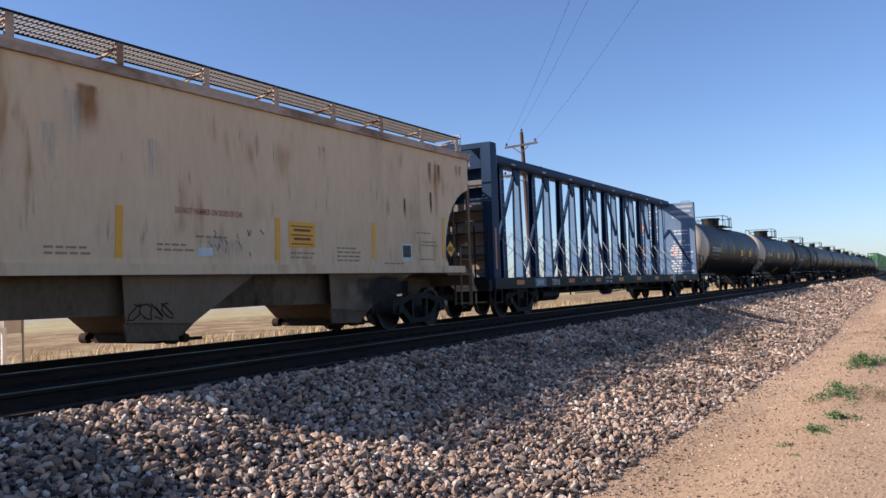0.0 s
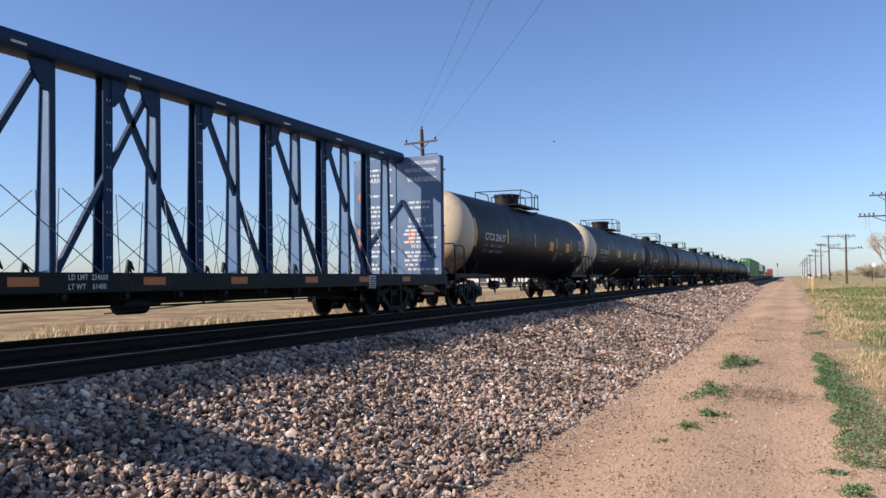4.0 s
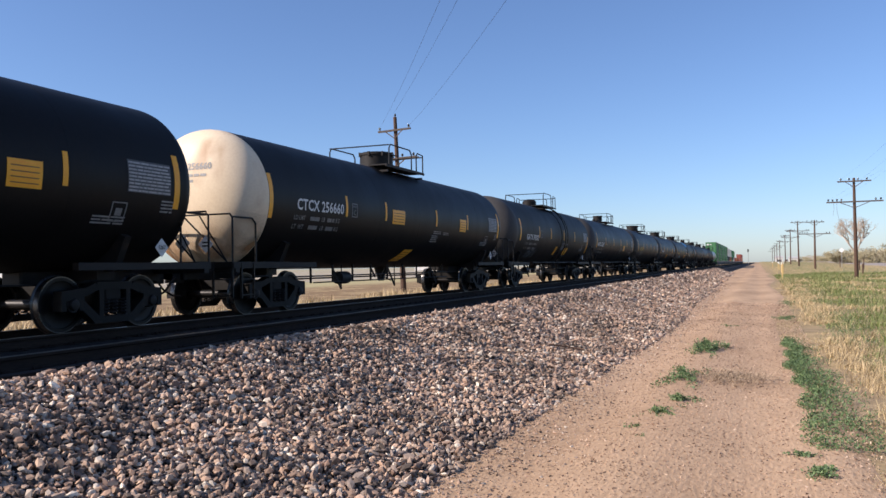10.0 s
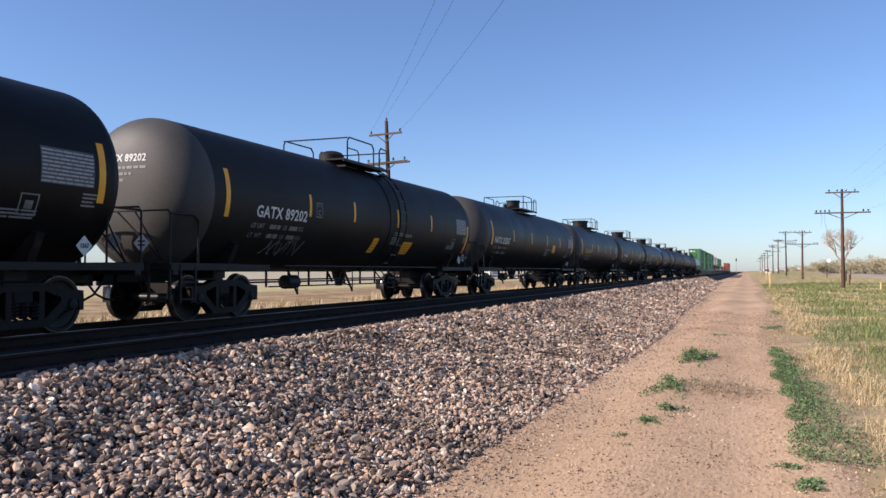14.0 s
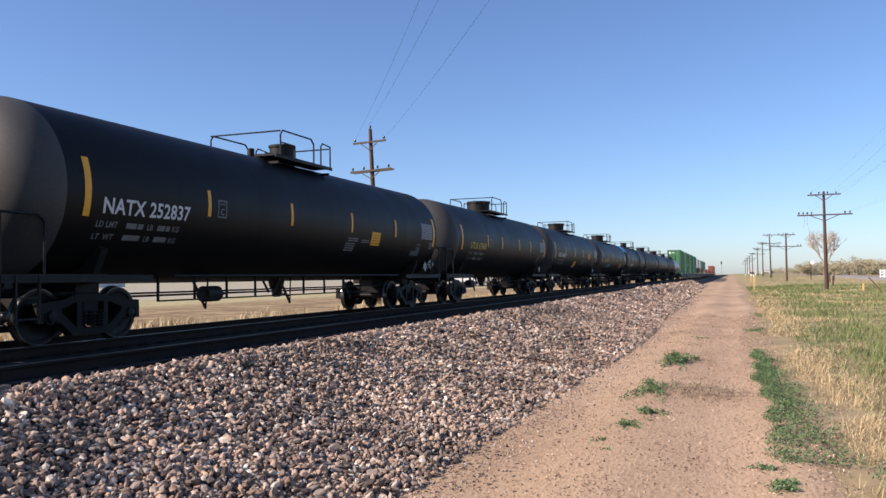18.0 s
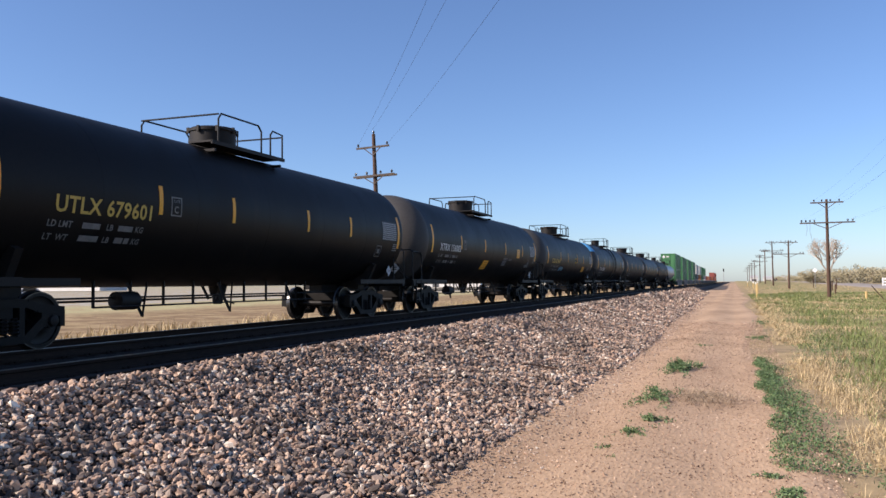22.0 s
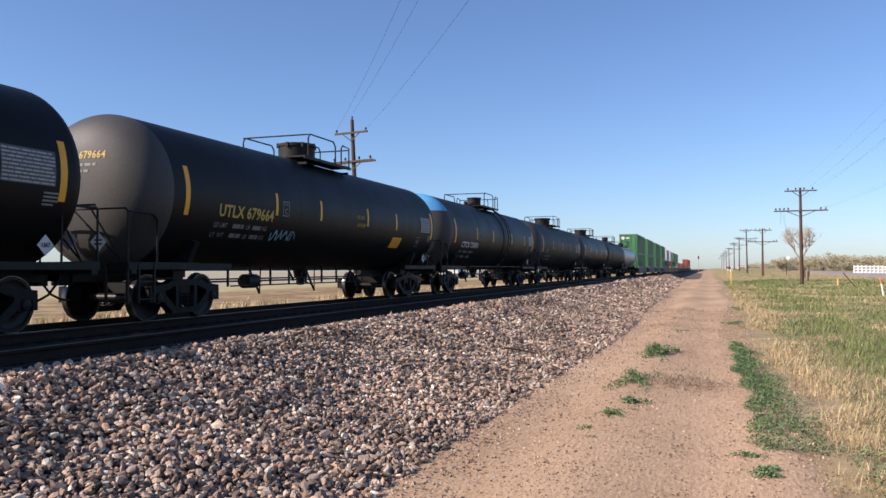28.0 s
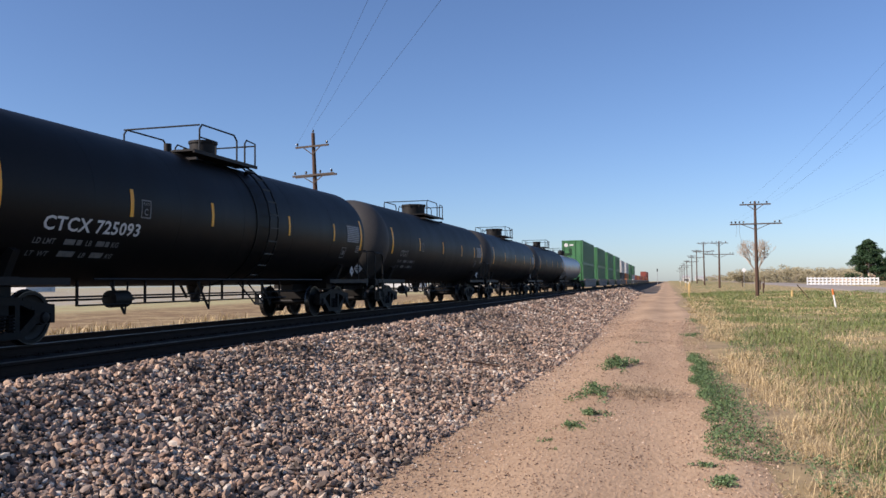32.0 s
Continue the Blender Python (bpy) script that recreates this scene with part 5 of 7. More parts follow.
# ---- covered hopper ----
def hopper_car(y0, label, detailed=True):
    L = 18.0
    car = thing("hopper_car", label, "hopper car", (TRACK_X, y0, TRACK_Z), group="covered hoppers of the train")
    CARS.append((car, y0))
    W, b0, b1, sill_z, eave = 1.45, 0.52, 17.40, 1.36, 4.16
    # side sheets with the sloped cut at both ends
    side = [(b0, eave), (b0, 3.40), (0.95, 2.95), (1.30, 2.40), (1.55, 1.75), (1.75, 1.50), (1.75, sill_z), (16.29, sill_z), (16.29, 1.49), (16.16, 1.64), (16.20, 2.01), (16.27, 2.28), (16.39, 2.58), (16.57, 2.84), (16.82, 3.08), (17.06, 3.22), (b1, 3.34), (b1, eave)]
    for s in (-1, 1):
        sd = part("side_sheet", Shape().prism(side, s * W - 0.012, s * W + 0.012, 'x'), M_HOP, car, "faded beige hopper side with rust runs")
        part("top_chord", Shape().box(s * (W + 0.03) - 0.05, s * (W + 0.03) + 0.05, b0 - 0.02, b1 + 0.02, eave - 0.07, eave + 0.05).box(s * (W - 0.05) - 0.08, s * (W - 0.05) + 0.08, b0, b1, eave + 0.05, eave + 0.10), M_CHORD, sd, "rust-edged top chord")
        part("side_sill", Shape().box(s * (W + 0.02) - 0.06, s * (W + 0.02) + 0.06, 1.0, 17.0, sill_z - 0.10, sill_z + 0.06), M_HOP, sd)
    roof = Shape()
    prof = [(-W, eave + 0.02), (-0.9, eave + 0.22), (-0.45, eave + 0.30), (0.45, eave + 0.30), (0.9, eave + 0.22), (W, eave + 0.02), (W, eave - 0.06), (-W, eave - 0.06)]
    roof.prism(prof, b0, b1, 'y')
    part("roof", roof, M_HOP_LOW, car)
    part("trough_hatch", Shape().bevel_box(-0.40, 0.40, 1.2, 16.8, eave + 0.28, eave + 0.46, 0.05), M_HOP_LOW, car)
    # inner hopper: slope sheets, bays and the proud panels between the slopes
    w = 1.10
    bays = [[(0.62, 3.9), (0.62, 3.3), (2.0, 1.35), (3.2, 0.66), (3.55, 0.33), (3.65, 0.30), (3.98, 0.51), (4.28, 0.70), (5.6, 0.70), (5.6, 3.9)], [(5.6, 3.9), (5.6, 0.70), (7.95, 0.68), (8.35, 0.35), (8.45, 0.30), (8.73, 0.51), (9.03, 0.70), (10.4, 0.71), (10.4, 3.9)], [(10.4, 3.9), (10.4, 0.71), (12.7, 0.67), (13.1, 0.35), (13.2, 0.28), (13.5, 0.50), (14.2, 0.90), (15.18, 1.33), (17.38, 3.3), (17.38, 3.9)]]
    panels = [[(2.5, 1.34), (2.5, 0.58), (3.75, 0.50), (5.28, 1.34)], [(7.2, 1.34), (7.25, 0.58), (8.50, 0.50), (10.03, 1.34)], [(11.93, 1.34), (11.98, 0.58), (13.2, 0.50), (14.0, 0.90), (15.12, 1.34)]]
    for q, pq in zip(bays, panels):
        bp = part("discharge_bay", Shape().prism(q, -w, w, 'x'), M_HOP_LOW, car, "sloped discharge bay, darkened for shade and grime")
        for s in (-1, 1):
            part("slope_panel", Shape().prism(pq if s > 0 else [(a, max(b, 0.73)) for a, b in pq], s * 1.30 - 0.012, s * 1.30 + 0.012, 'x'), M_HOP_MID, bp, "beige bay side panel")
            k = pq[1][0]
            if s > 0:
                part("outlet_skirt", Shape().prism([(k, 0.58), (k + 0.05, 0.30), (k + 0.99, 0.26), (k + 0.99, 0.38), (k + 1.25, 0.50)], s * 1.26 - 0.02, s * 1.26 + 0.02, 'x'), M_HOP_LOW, bp, "brown outlet skirt, darkened for shade and grime")
        c = pq[1][0] + 1.1
        g = Shape().box(-0.75, 0.75, c - 0.1, c + 0.5, 0.20, 0.34).bar((-1.0, c - 0.05, 0.24), (1.0, c - 0.05, 0.24), 0.05)
        for s in (-1, 1):
            g.cyl((s * 0.95, c - 0.05, 0.28), (s * 1.12, c - 0.05, 0.28), 0.09, 12).cyl((s * 0.95, c + 0.2, 0.27), (s * 1.10, c + 0.2, 0.27), 0.07, 12)
            g.box(s * 0.98 - 0.05, s * 0.98 + 0.05, c - 0.12, c + 0.6, 0.22, 0.27)
        part("outlet_gate", g, M_RAILSIDE, bp, "rusty outlet gate")
        if pq[0][0] > 11:
            part("grime_patch", Shape().box(1.3125, 1.3165, 12.0, 15.0, 0.30, 1.22), M_GRIME, bp, "sooty brown grime on the bay")
    part("centre_sill", Shape().box(-0.2, 0.2, 0.35, 17.65, 0.80, 1.10), M_IRON, car)
    for e in (0, 1):
        tn = (0, 0, 180 * e)
        at = (0, L * e, 0)
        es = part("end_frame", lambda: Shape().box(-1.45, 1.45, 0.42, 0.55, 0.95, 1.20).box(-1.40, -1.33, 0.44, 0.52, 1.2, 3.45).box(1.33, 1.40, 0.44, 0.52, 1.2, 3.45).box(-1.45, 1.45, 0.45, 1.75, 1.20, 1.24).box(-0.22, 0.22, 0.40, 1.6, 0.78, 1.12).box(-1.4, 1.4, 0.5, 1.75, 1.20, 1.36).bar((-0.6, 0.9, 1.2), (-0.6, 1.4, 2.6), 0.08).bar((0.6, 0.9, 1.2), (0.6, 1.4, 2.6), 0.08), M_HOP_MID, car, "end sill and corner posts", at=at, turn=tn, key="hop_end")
        part("coupler", coupler_shape, M_FRAME, es, "rusty knuckle coupler", key="coupler")
        part("air_hose", hose_shape, M_IRON, es, key="air_hose")
        ld = Shape()
        for x in (-1.38, -0.92, 0.92, 1.38):
            ld.bar((x, 0.46, 0.45), (x, 0.46, 3.5), 0.03, 0.05)
        for i in range(9):
            z = 0.5 + i * 0.36
            ld.bar((-1.38, 0.44, z), (-0.92, 0.44, z), 0.022).bar((0.92, 0.44, z), (1.38, 0.44, z), 0.022)
        for s in (-1, 1):
            ld.bar((s * 1.43, 0.62, 0.45), (s * 1.43, 0.62, 3.4), 0.03, 0.04).bar((s * 1.43, 1.06, 0.45), (s * 1.43, 1.06, 1.9), 0.03, 0.04)
            for i in range(5):
                z = 0.5 + i * 0.36
                ld.bar((s * 1.43, 0.62, z), (s * 1.43, 1.06, z), 0.022)
        ld.tube([(-1.4, 0.42, 1.9), (1.4, 0.42, 1.9)], 0.018).tube([(-1.4, 0.42, 2.6), (1.4, 0.42, 2.6)], 0.018)
        part("end_ladder", ld, M_HOP_MID, es, key="hop_ladder")
        part("brake_cylinder", lambda: Shape().lathe([(0.9, 0.16), (1.45, 0.16)], 14, 'y', (0.5, 0, 1.62)), M_IRON, es, key="hop_cyl")
        part("air_reservoir", lambda: Shape().bevel_box(-0.8, -0.2, 1.0, 1.5, 1.38, 1.75, 0.04), M_IRON, es, key="hop_res")
    truck(car, 2.45)
    truck(car, L - 2.45)
    # running boards on both sides of the hatch
    if detailed:
        for s in (-1, 1):
            x0, x1 = s * 0.42, s * 1.20
            lo, hi = min(x0, x1), max(x0, x1)
            z = eave + 0.55
            rb = part("running_board", Shape().box(lo, lo + 0.02, 0.4, 17.6, z - 0.035, z).box(hi - 0.02, hi, 0.4, 17.6, z - 0.035, z), M_FRAME, car, "steel grating running board")
            g = Shape()
            for i in range(230):
                y = 0.42 + 0.0746 * i
                g.box(lo + 0.015, hi - 0.015, y, y + 0.020, z - 0.03, z - 0.004)
            for k in (0.25, 0.5, 0.75):
                g.box(lo + k * (hi - lo) - 0.006, lo + k * (hi - lo) + 0.006, 0.42, 17.58, z - 0.028, z - 0.010)
            tagged(part("grating", g, M_GREYPALE, rb, "close steel grating bars"), kind="stuff")
            for i in range(11):
                y = 0.6 + 1.68 * i
                part("board_bracket", Shape().box(hi - 0.04 if s > 0 else lo, hi if s > 0 else lo + 0.04, y - 0.06, y + 0.06, eave + 0.02, z - 0.035).bar((s * 0.45, y, eave + 0.30), (s * 1.18, y, z - 0.06), 0.03, 0.05), M_CHORD, rb)
        ra = Shape()
        for e in (0.45, 17.55):
            ra.tube([(-1.2, e, eave + 0.1), (-1.2, e, eave + 0.62), (1.2, e, eave + 0.62), (1.2, e, eave + 0.1)], 0.02)
        part("roof_grab_rail", ra, M_GREYMETAL, car)
        x = W + 0.014
        for y, z0 in ((2.3, 1.42), (7.03, 1.50), (10.30, 1.50), (13.22, 1.55), (16.08, 1.60)):
            h = 0.75 if y < 16 else 0.96
            part("reflective_stripe", Shape().prism([(y - 0.06, z0), (y + 0.06, z0), (y + 0.09, z0 + h), (y - 0.03, z0 + h)], x, x + 0.004, 'x'), M_YELLOW, car, "yellow reflective stripe")
        yp = part("yellow_panel", Shape().box(x, x + 0.005, 10.62, 11.34, 1.74, 2.20), M_YELLOW, car, "yellow notice panel")
        b = Shape()
        for i in range(5):
            b.box(x + 0.005, x + 0.009, 10.68 + 0.06 * (i % 2), 11.27 - 0.06 * (i % 2), 1.79 + i * 0.08, 1.79 + i * 0.08 + (0.045 if i % 2 else 0.022))
        part("notice_lines", b, M_RUST, yp)
        part("warning_stencil", words_flat("DO NOT HAMMER ON SIDES OF CAR", 0.135, x + 0.004, 8.05, 2.20, 0.60), M_REDSTENCIL, car, "faded red stencilled warning")
        dp = part("data_panel", Shape().box(x, x + 0.005, 14.28, 14.68, 1.52, 1.90), M_WHITE, car, "white and black data panel")
        b = Shape()
        for i in range(5):
            b.box(x + 0.005, x + 0.009, 14.32 + i * 0.065, 14.37 + i * 0.065, 1.60, 1.86)
        part("panel_lines", b, M_IRON, dp)
        part("white_label", Shape().box(x, x + 0.005, 8.48, 8.80, 1.55, 1.68), M_WHITE, car)
        b = Shape()
        rng = random.Random(4)
        for y, z, n in ((7.7, 1.70, 2), (8.45, 1.84, 1), (12.0, 1.74, 4), (14.9, 2.15, 1), (13.6, 1.45, 2), (10.65, 1.62, 2), (15.1, 1.95, 2), (5.9, 1.62, 2), (15.0, 1.55, 1)):
            for i in range(n):
                yy = y
                for k in range(4):
                    ww = rng.uniform(0.08, 0.2)
                    b.box(x, x + 0.004, yy, yy + ww, z - i * 0.08, z - i * 0.08 + 0.030)
                    yy += ww + 0.04
        tagged(part("small_stencil", b, M_DARKSTENCIL, car, "small illegible stencil lines"), kind="stuff")
        for y, z, w_, h_ in ((6.35, 2.9, 0.35, 0.9), (7.62, 2.6, 0.4, 0.7), (6.0, 2.6, 0.25, 0.7), (9.0, 1.45, 1.2, 0.4)):
            part("pale_scuff", Shape().box(x, x + 0.0015, y - w_ / 2, y + w_ / 2, z, z + h_), M_SCUFF, car, "pale scuff on the paint")
        for y, z, w_, h_, m_ in ((15.55, 3.25, 0.20, 0.60, M_RUSTRUN), (15.80, 3.20, 0.18, 0.65, M_RUSTRUN), (15.98, 3.28, 0.18, 0.55, M_RUSTRUN), (16.90, 3.55, 0.40, 0.35, M_RUSTRUN), (14.45, 2.42, 0.14, 0.50, M_DARKRUN), (15.56, 2.55, 0.13, 0.60, M_DARKRUN), (11.62, 3.1, 0.25, 0.60, M_RUSTRUN), (6.6, 3.1, 0.5, 0.8, M_RUSTRUN)):
            part("rust_run", Shape().box(x, x + 0.002, y - w_ / 2, y + w_ / 2, z, z + h_), m_, car, "rust run down the paint")
        sc = Shape()
        rng = random.Random(9)
        for k in range(4):
            pts = [(1.314, 7.4 + 0.2 * k + 0.12 * math.sin(i * 1.1 + k), 0.72 + 0.12 * math.cos(i * 0.9 + 2 * k)) for i in range(8)]
            sc.tube(pts, 0.012, 4)
        part("scrawl", sc, M_IRON, car, "black illegible scrawl")
        rng = random.Random(19)
        for k in range(14):
            yy, zz = rng.uniform(8.7, 10.0), rng.uniform(1.62, 2.1)
            part("paint_chip", Shape().tube([(x, yy, zz), (x, yy + rng.uniform(-0.03, 0.07), zz - 0.05), (x, yy + rng.uniform(-0.05, 0.10), zz - rng.uniform(0.06, 0.14))], rng.uniform(0.005, 0.010), 4), M_IRON, car, "dark chip in the paint")
        diamond(car, 16.52, 1.83, 1.40, 0.40, M_YELLOW, label="yellow diamond hazard placard")
        part("placard_number", words_flat("2067", 0.15, 1.428, 16.36, 1.78, 0.9), M_IRON, car, "black placard number")
    return car


# ---- centerbeam flat car ----
def centerbeam_car(y0):
    L = 24.1
    car = thing("centerbeam_flat_car", "empty blue centerbeam flat car with end bulkheads", "flat car", (TRACK_X, y0, TRACK_Z))
    CARS.append((car, y0))
    deck = 1.05
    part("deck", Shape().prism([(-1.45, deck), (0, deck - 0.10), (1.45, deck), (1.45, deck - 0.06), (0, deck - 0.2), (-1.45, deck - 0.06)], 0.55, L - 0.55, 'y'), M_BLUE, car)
    for s in (-1, 1):
        sl = part("side_sill", Shape().box(s * 1.47 - 0.05, s * 1.47 + 0.05, 0.6, L - 0.6, deck - 0.24, deck + 0.06).box(s * 1.47 - 0.11, s * 1.47 + 0.02, 0.6, L - 0.6, deck - 0.24, deck - 0.22), M_IRON, car, "grimy black side sill")
        for i in range(17):
            part("load_winch", lambda: Shape().box(-0.07, 0.07, -0.09, 0.09, deck - 0.36, deck - 0.22).cyl((-0.10, 0, deck - 0.30), (0.15, 0, deck - 0.30), 0.05, 10), M_IRON, sl, at=(s * 1.40, 1.9 + 1.22 * i, 0), key="winch")
    part("centre_sill", Shape().box(-0.2, 0.2, 0.4, L - 0.4, 0.55, 1.0), M_IRON, car)
    part("under_bracing", Shape().tube([(0.9, 4.5, 0.70), (0.9, L - 4.5, 0.70)], 0.02).tube([(1.05, 7.5, 0.55), (1.05, L - 6, 0.55)], 0.018).lathe([(5.0, 0.02), (5.02, 0.2), (6.35, 0.2), (6.37, 0.02)], 18, 'y', (0.75, 0, 0.56)).lathe([(10.9, 0.02), (10.92, 0.17), (11.5, 0.17), (11.52, 0.05), (11.9, 0.04)], 16, 'y', (0.85, 0, 0.58)).bar((1.0, 10.5, 0.45), (1.0, 14.5, 0.62), 0.02).bar((1.0, 7.2, 0.5), (1.0, 7.2, 0.9), 0.04).bar((1.0, 12.9, 0.55), (1.0, 12.9, 0.9), 0.04).bar((1.0, 15.9, 0.55), (1.0, 15.9, 0.9), 0.04), M_IRON, car, "brake rods and reservoir")
    # centre beam
    top = 4.70
    ch = part("top_chord", Shape().prism([(-0.30, top + 0.0), (-0.26, top - 0.08), (-0.18, top - 0.11), (0.18, top - 0.11), (0.26, top - 0.08), (0.30, top + 0.0), (0.30, top + 0.09), (0.26, top + 0.17), (0.18, top + 0.20), (-0.18, top + 0.20), (-0.26, top + 0.17), (-0.30, top + 0.09)], 1.0, L - 1.0, 'y'), M_BLUE, car, "deep blue top chord with slots")
    for i in range(9):
        part("chord_slot", lambda: Shape().box(0.285, 0.302, 0, 0.28, top - 0.035, top + 0.005), M_LIGHTBOX, ch, "pale lifting slot", at=(0, 2.01 + 2.43 * i, 0), key="chord_slot")
    posts = [2.93 + 1.215 * i for i in range(17)]
    def channel_post():
        """A tapered channel, open towards the car's front end."""
        vs = []
        for z, w in ((deck, 0.135), (top - 0.10, 0.09)):
            vs += [(-w, -0.12, z), (-w, 0.10, z), (w, 0.10, z), (w, -0.12, z), (w - 0.025, -0.12, z), (w - 0.025, 0.075, z), (0.025 - w, 0.075, z), (0.025 - w, -0.12, z)]
        return Shape().add(vs, [tuple(range(8)), tuple(range(15, 7, -1))] + [(k, 8 + k, 8 + (k + 1) % 8, (k + 1) % 8) for k in range(8)])
    for i, y in [(-1, 1.715)] + list(enumerate(posts)):
        if i % 2 == 0:   # broad plate post with flanges
            # web in the sunlit copy of the blue, flanges in the shaded one
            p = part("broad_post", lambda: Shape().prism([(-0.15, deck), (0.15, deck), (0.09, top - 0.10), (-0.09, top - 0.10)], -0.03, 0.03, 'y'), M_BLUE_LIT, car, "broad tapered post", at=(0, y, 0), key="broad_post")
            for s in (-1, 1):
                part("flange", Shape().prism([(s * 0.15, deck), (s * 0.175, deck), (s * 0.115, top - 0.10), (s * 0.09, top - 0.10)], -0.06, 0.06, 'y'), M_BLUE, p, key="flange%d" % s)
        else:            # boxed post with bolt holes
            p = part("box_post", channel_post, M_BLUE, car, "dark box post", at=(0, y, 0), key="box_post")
            def dots():
                s = Shape()
                for k in range(8):
                    z = deck + 0.35 + k * 0.40
                    w = 0.135 - 0.045 * (z - deck) / (top - deck)
                    for d in (-0.035, 0.035):
                        s.box(w + 0.001, w + 0.004, d - 0.008, d + 0.008, z - 0.02, z + 0.02)
                return s
            part("bolt_plate", dots, M_LIGHTBOX, p, key="bolt_dots")
    def brace(foot, head, gusset):
        """A diagonal from the deck to the chord, with a bolted gusset at its head."""
        b = part("diagonal_brace", Shape().bar((0.05, foot, deck + 0.05), (0.05, head, top - 0.15), 0.08, 0.11), M_BLUE, car)
        k = 1 if head < foot else -1
        part("gusset", Shape().prism([(gusset, top - 0.10), (gusset + k * 0.40, top - 0.10), (gusset + k * 0.28, top - 0.40), (gusset + k * 0.08, top - 0.60), (gusset, top - 0.60)], 0.06, 0.12, 'x'), M_BLUE, b)
    for i in (0, 2, 4, 6):
        brace(posts[i] + 0.14, posts[i + 2] - 0.20, posts[i + 2] - 0.05)
    for i in (7, 9, 11, 13):
        brace(posts[i + 2] - 0.14, posts[i] + 0.20, posts[i] + 0.05)
    # tie-down cables crossing low on each side
    for s in (-1, 1):
        for i in range(16):
            y = posts[i]
            part("tie_down_cable", Shape().tube([(s * 1.40, y + 0.2, deck + 0.02), (s * 0.30, y + 1.2, deck + 1.45)], 0.009, 5), M_CABLE, car, "taut wire tie-down cable")
            part("tie_down_cable", Shape().tube([(s * 1.40, y + 1.1, deck + 0.02), (s * 0.30, y + 0.05, deck + 1.45)], 0.009, 5), M_CABLE, car, "taut wire tie-down cable")
        for i in range(8):
            part("cable_hook", lambda: Shape().prism([(0, 0.02), (0.10, 0.10), (0.18, 0.04), (0.12, 0.18), (0.04, 0.22)], 0, 0.04, 'x').bar((0.02, 0.05, -0.12), (0.02, 0.06, 0.10), 0.03), M_IRON, car, at=(s * 1.2, posts[2 * i] + 0.5, deck + 0.06), key="cable_hook")
    # bulkheads
    for e in (0, 1):
        at = (0, L * e, 0)
        tn = (0, 0, 180 * e)
        o = 0.58 + 0.14 * e

        def plate():
            s = Shape()
            s.box(-1.22, 1.22, 0.88, 0.94, 0.95, top - 0.10)
            return s
        bh = part("bulkhead", plate, M_BLUE, car, "tall blue end bulkhead", at=at, turn=tn, key="bulkhead%d" % e)
        for x in (-1.50, 1.22):
            part("side_column", lambda: Shape().box(x, x + 0.28, o, 0.945, 0.85, top - 0.10), M_BLUE, bh, key="bh_column%d%d" % (e, x > 0))
        for x in (-1.22, 1.22):
            part("corner_gusset", lambda: Shape().prism([(x * 0.74, top - 0.1), (x, top - 0.1), (x, top - 0.45)], o + 0.02, o + 0.06, 'y'), M_BLUE, bh, key="bh_gusset%d%d" % (e, x > 0))
        part("top_beam", lambda: Shape().box(-1.50, 1.50, o, 0.945, top - 0.10, top + 0.04), M_BLUE, bh, key="bh_top%d" % e)
        def ribs():
            s = Shape().box(-0.12, 0.12, o + 0.02, 0.88, 0.95, top - 0.12)
            for i in range(6):
                z = 1.15 + i * 0.60
                s.box(-1.20, 1.20, o + 0.04, 0.88, z, z + 0.20)
            return s
        # ribs take a pale colour for the sun that falls on them
        part("bulkhead_rib", ribs, M_GREYPALE, bh, "horizontal stiffening ribs", key="ribs%d" % e)
        part("centre_stiffener", lambda: Shape().box(-0.14, 0.14, o + 0.005, o + 0.02, 0.95, top - 0.12), M_BLUE, bh, key="bh_centre%d" % e)
        # sun and shade set by colour: lower plates tan, upper ones navy
        for i in range(5):
            for s in (-1, 1):
                part("bulkhead_plate", lambda: Shape().box(-0.52, 0.52, 0.865, 0.875, 1.36, 1.74), M_PLATETAN if i < 3 else M_BLUE, bh, "tan plate between the ribs, toned as sunlit" if i < 3 else "", at=(s * 0.67, 0, 0.60 * i), key="bh_tan%d" % (i < 3))
        part("end_sill", lambda: Shape().box(-1.45, 1.45, 0.36, 0.6, 0.78, 1.06).box(-0.2, 0.2, 0.3, 1.5, 0.72, 1.02), M_IRON, bh, key="cb_endsill")
        part("coupler", coupler_shape, M_FRAME, bh, "rusty knuckle coupler", key="coupler")
        part("air_hose", hose_shape, M_IRON, bh, key="air_hose")
        ld = Shape().tube([(-1.4, 0.40, 2.62), (1.4, 0.40, 2.62)], 0.018).tube([(0.5, 0.40, 2.62), (0.5, 0.40, 1.06)], 0.016).tube([(-0.5, 0.40, 2.62), (-0.5, 0.40, 1.06)], 0.016)
        for x in (1.02, 1.42):
            ld.bar((x, 0.42, 0.42), (x, 0.42, 2.5), 0.025, 0.04)
        for i in range(6):
            ld.bar((1.02, 0.41, 0.48 + 0.37 * i), (1.42, 0.41, 0.48 + 0.37 * i), 0.02)
        ld.bar((1.48, 0.62, 0.42), (1.48, 0.62, 0.9), 0.03).bar((1.48, 1.02, 0.42), (1.48, 1.02, 0.9), 0.03).bar((1.48, 0.62, 0.46), (1.48, 1.02, 0.46), 0.025)
        part("end_ladder", lambda: ld, M_IRON, bh, key="cb_ladder")
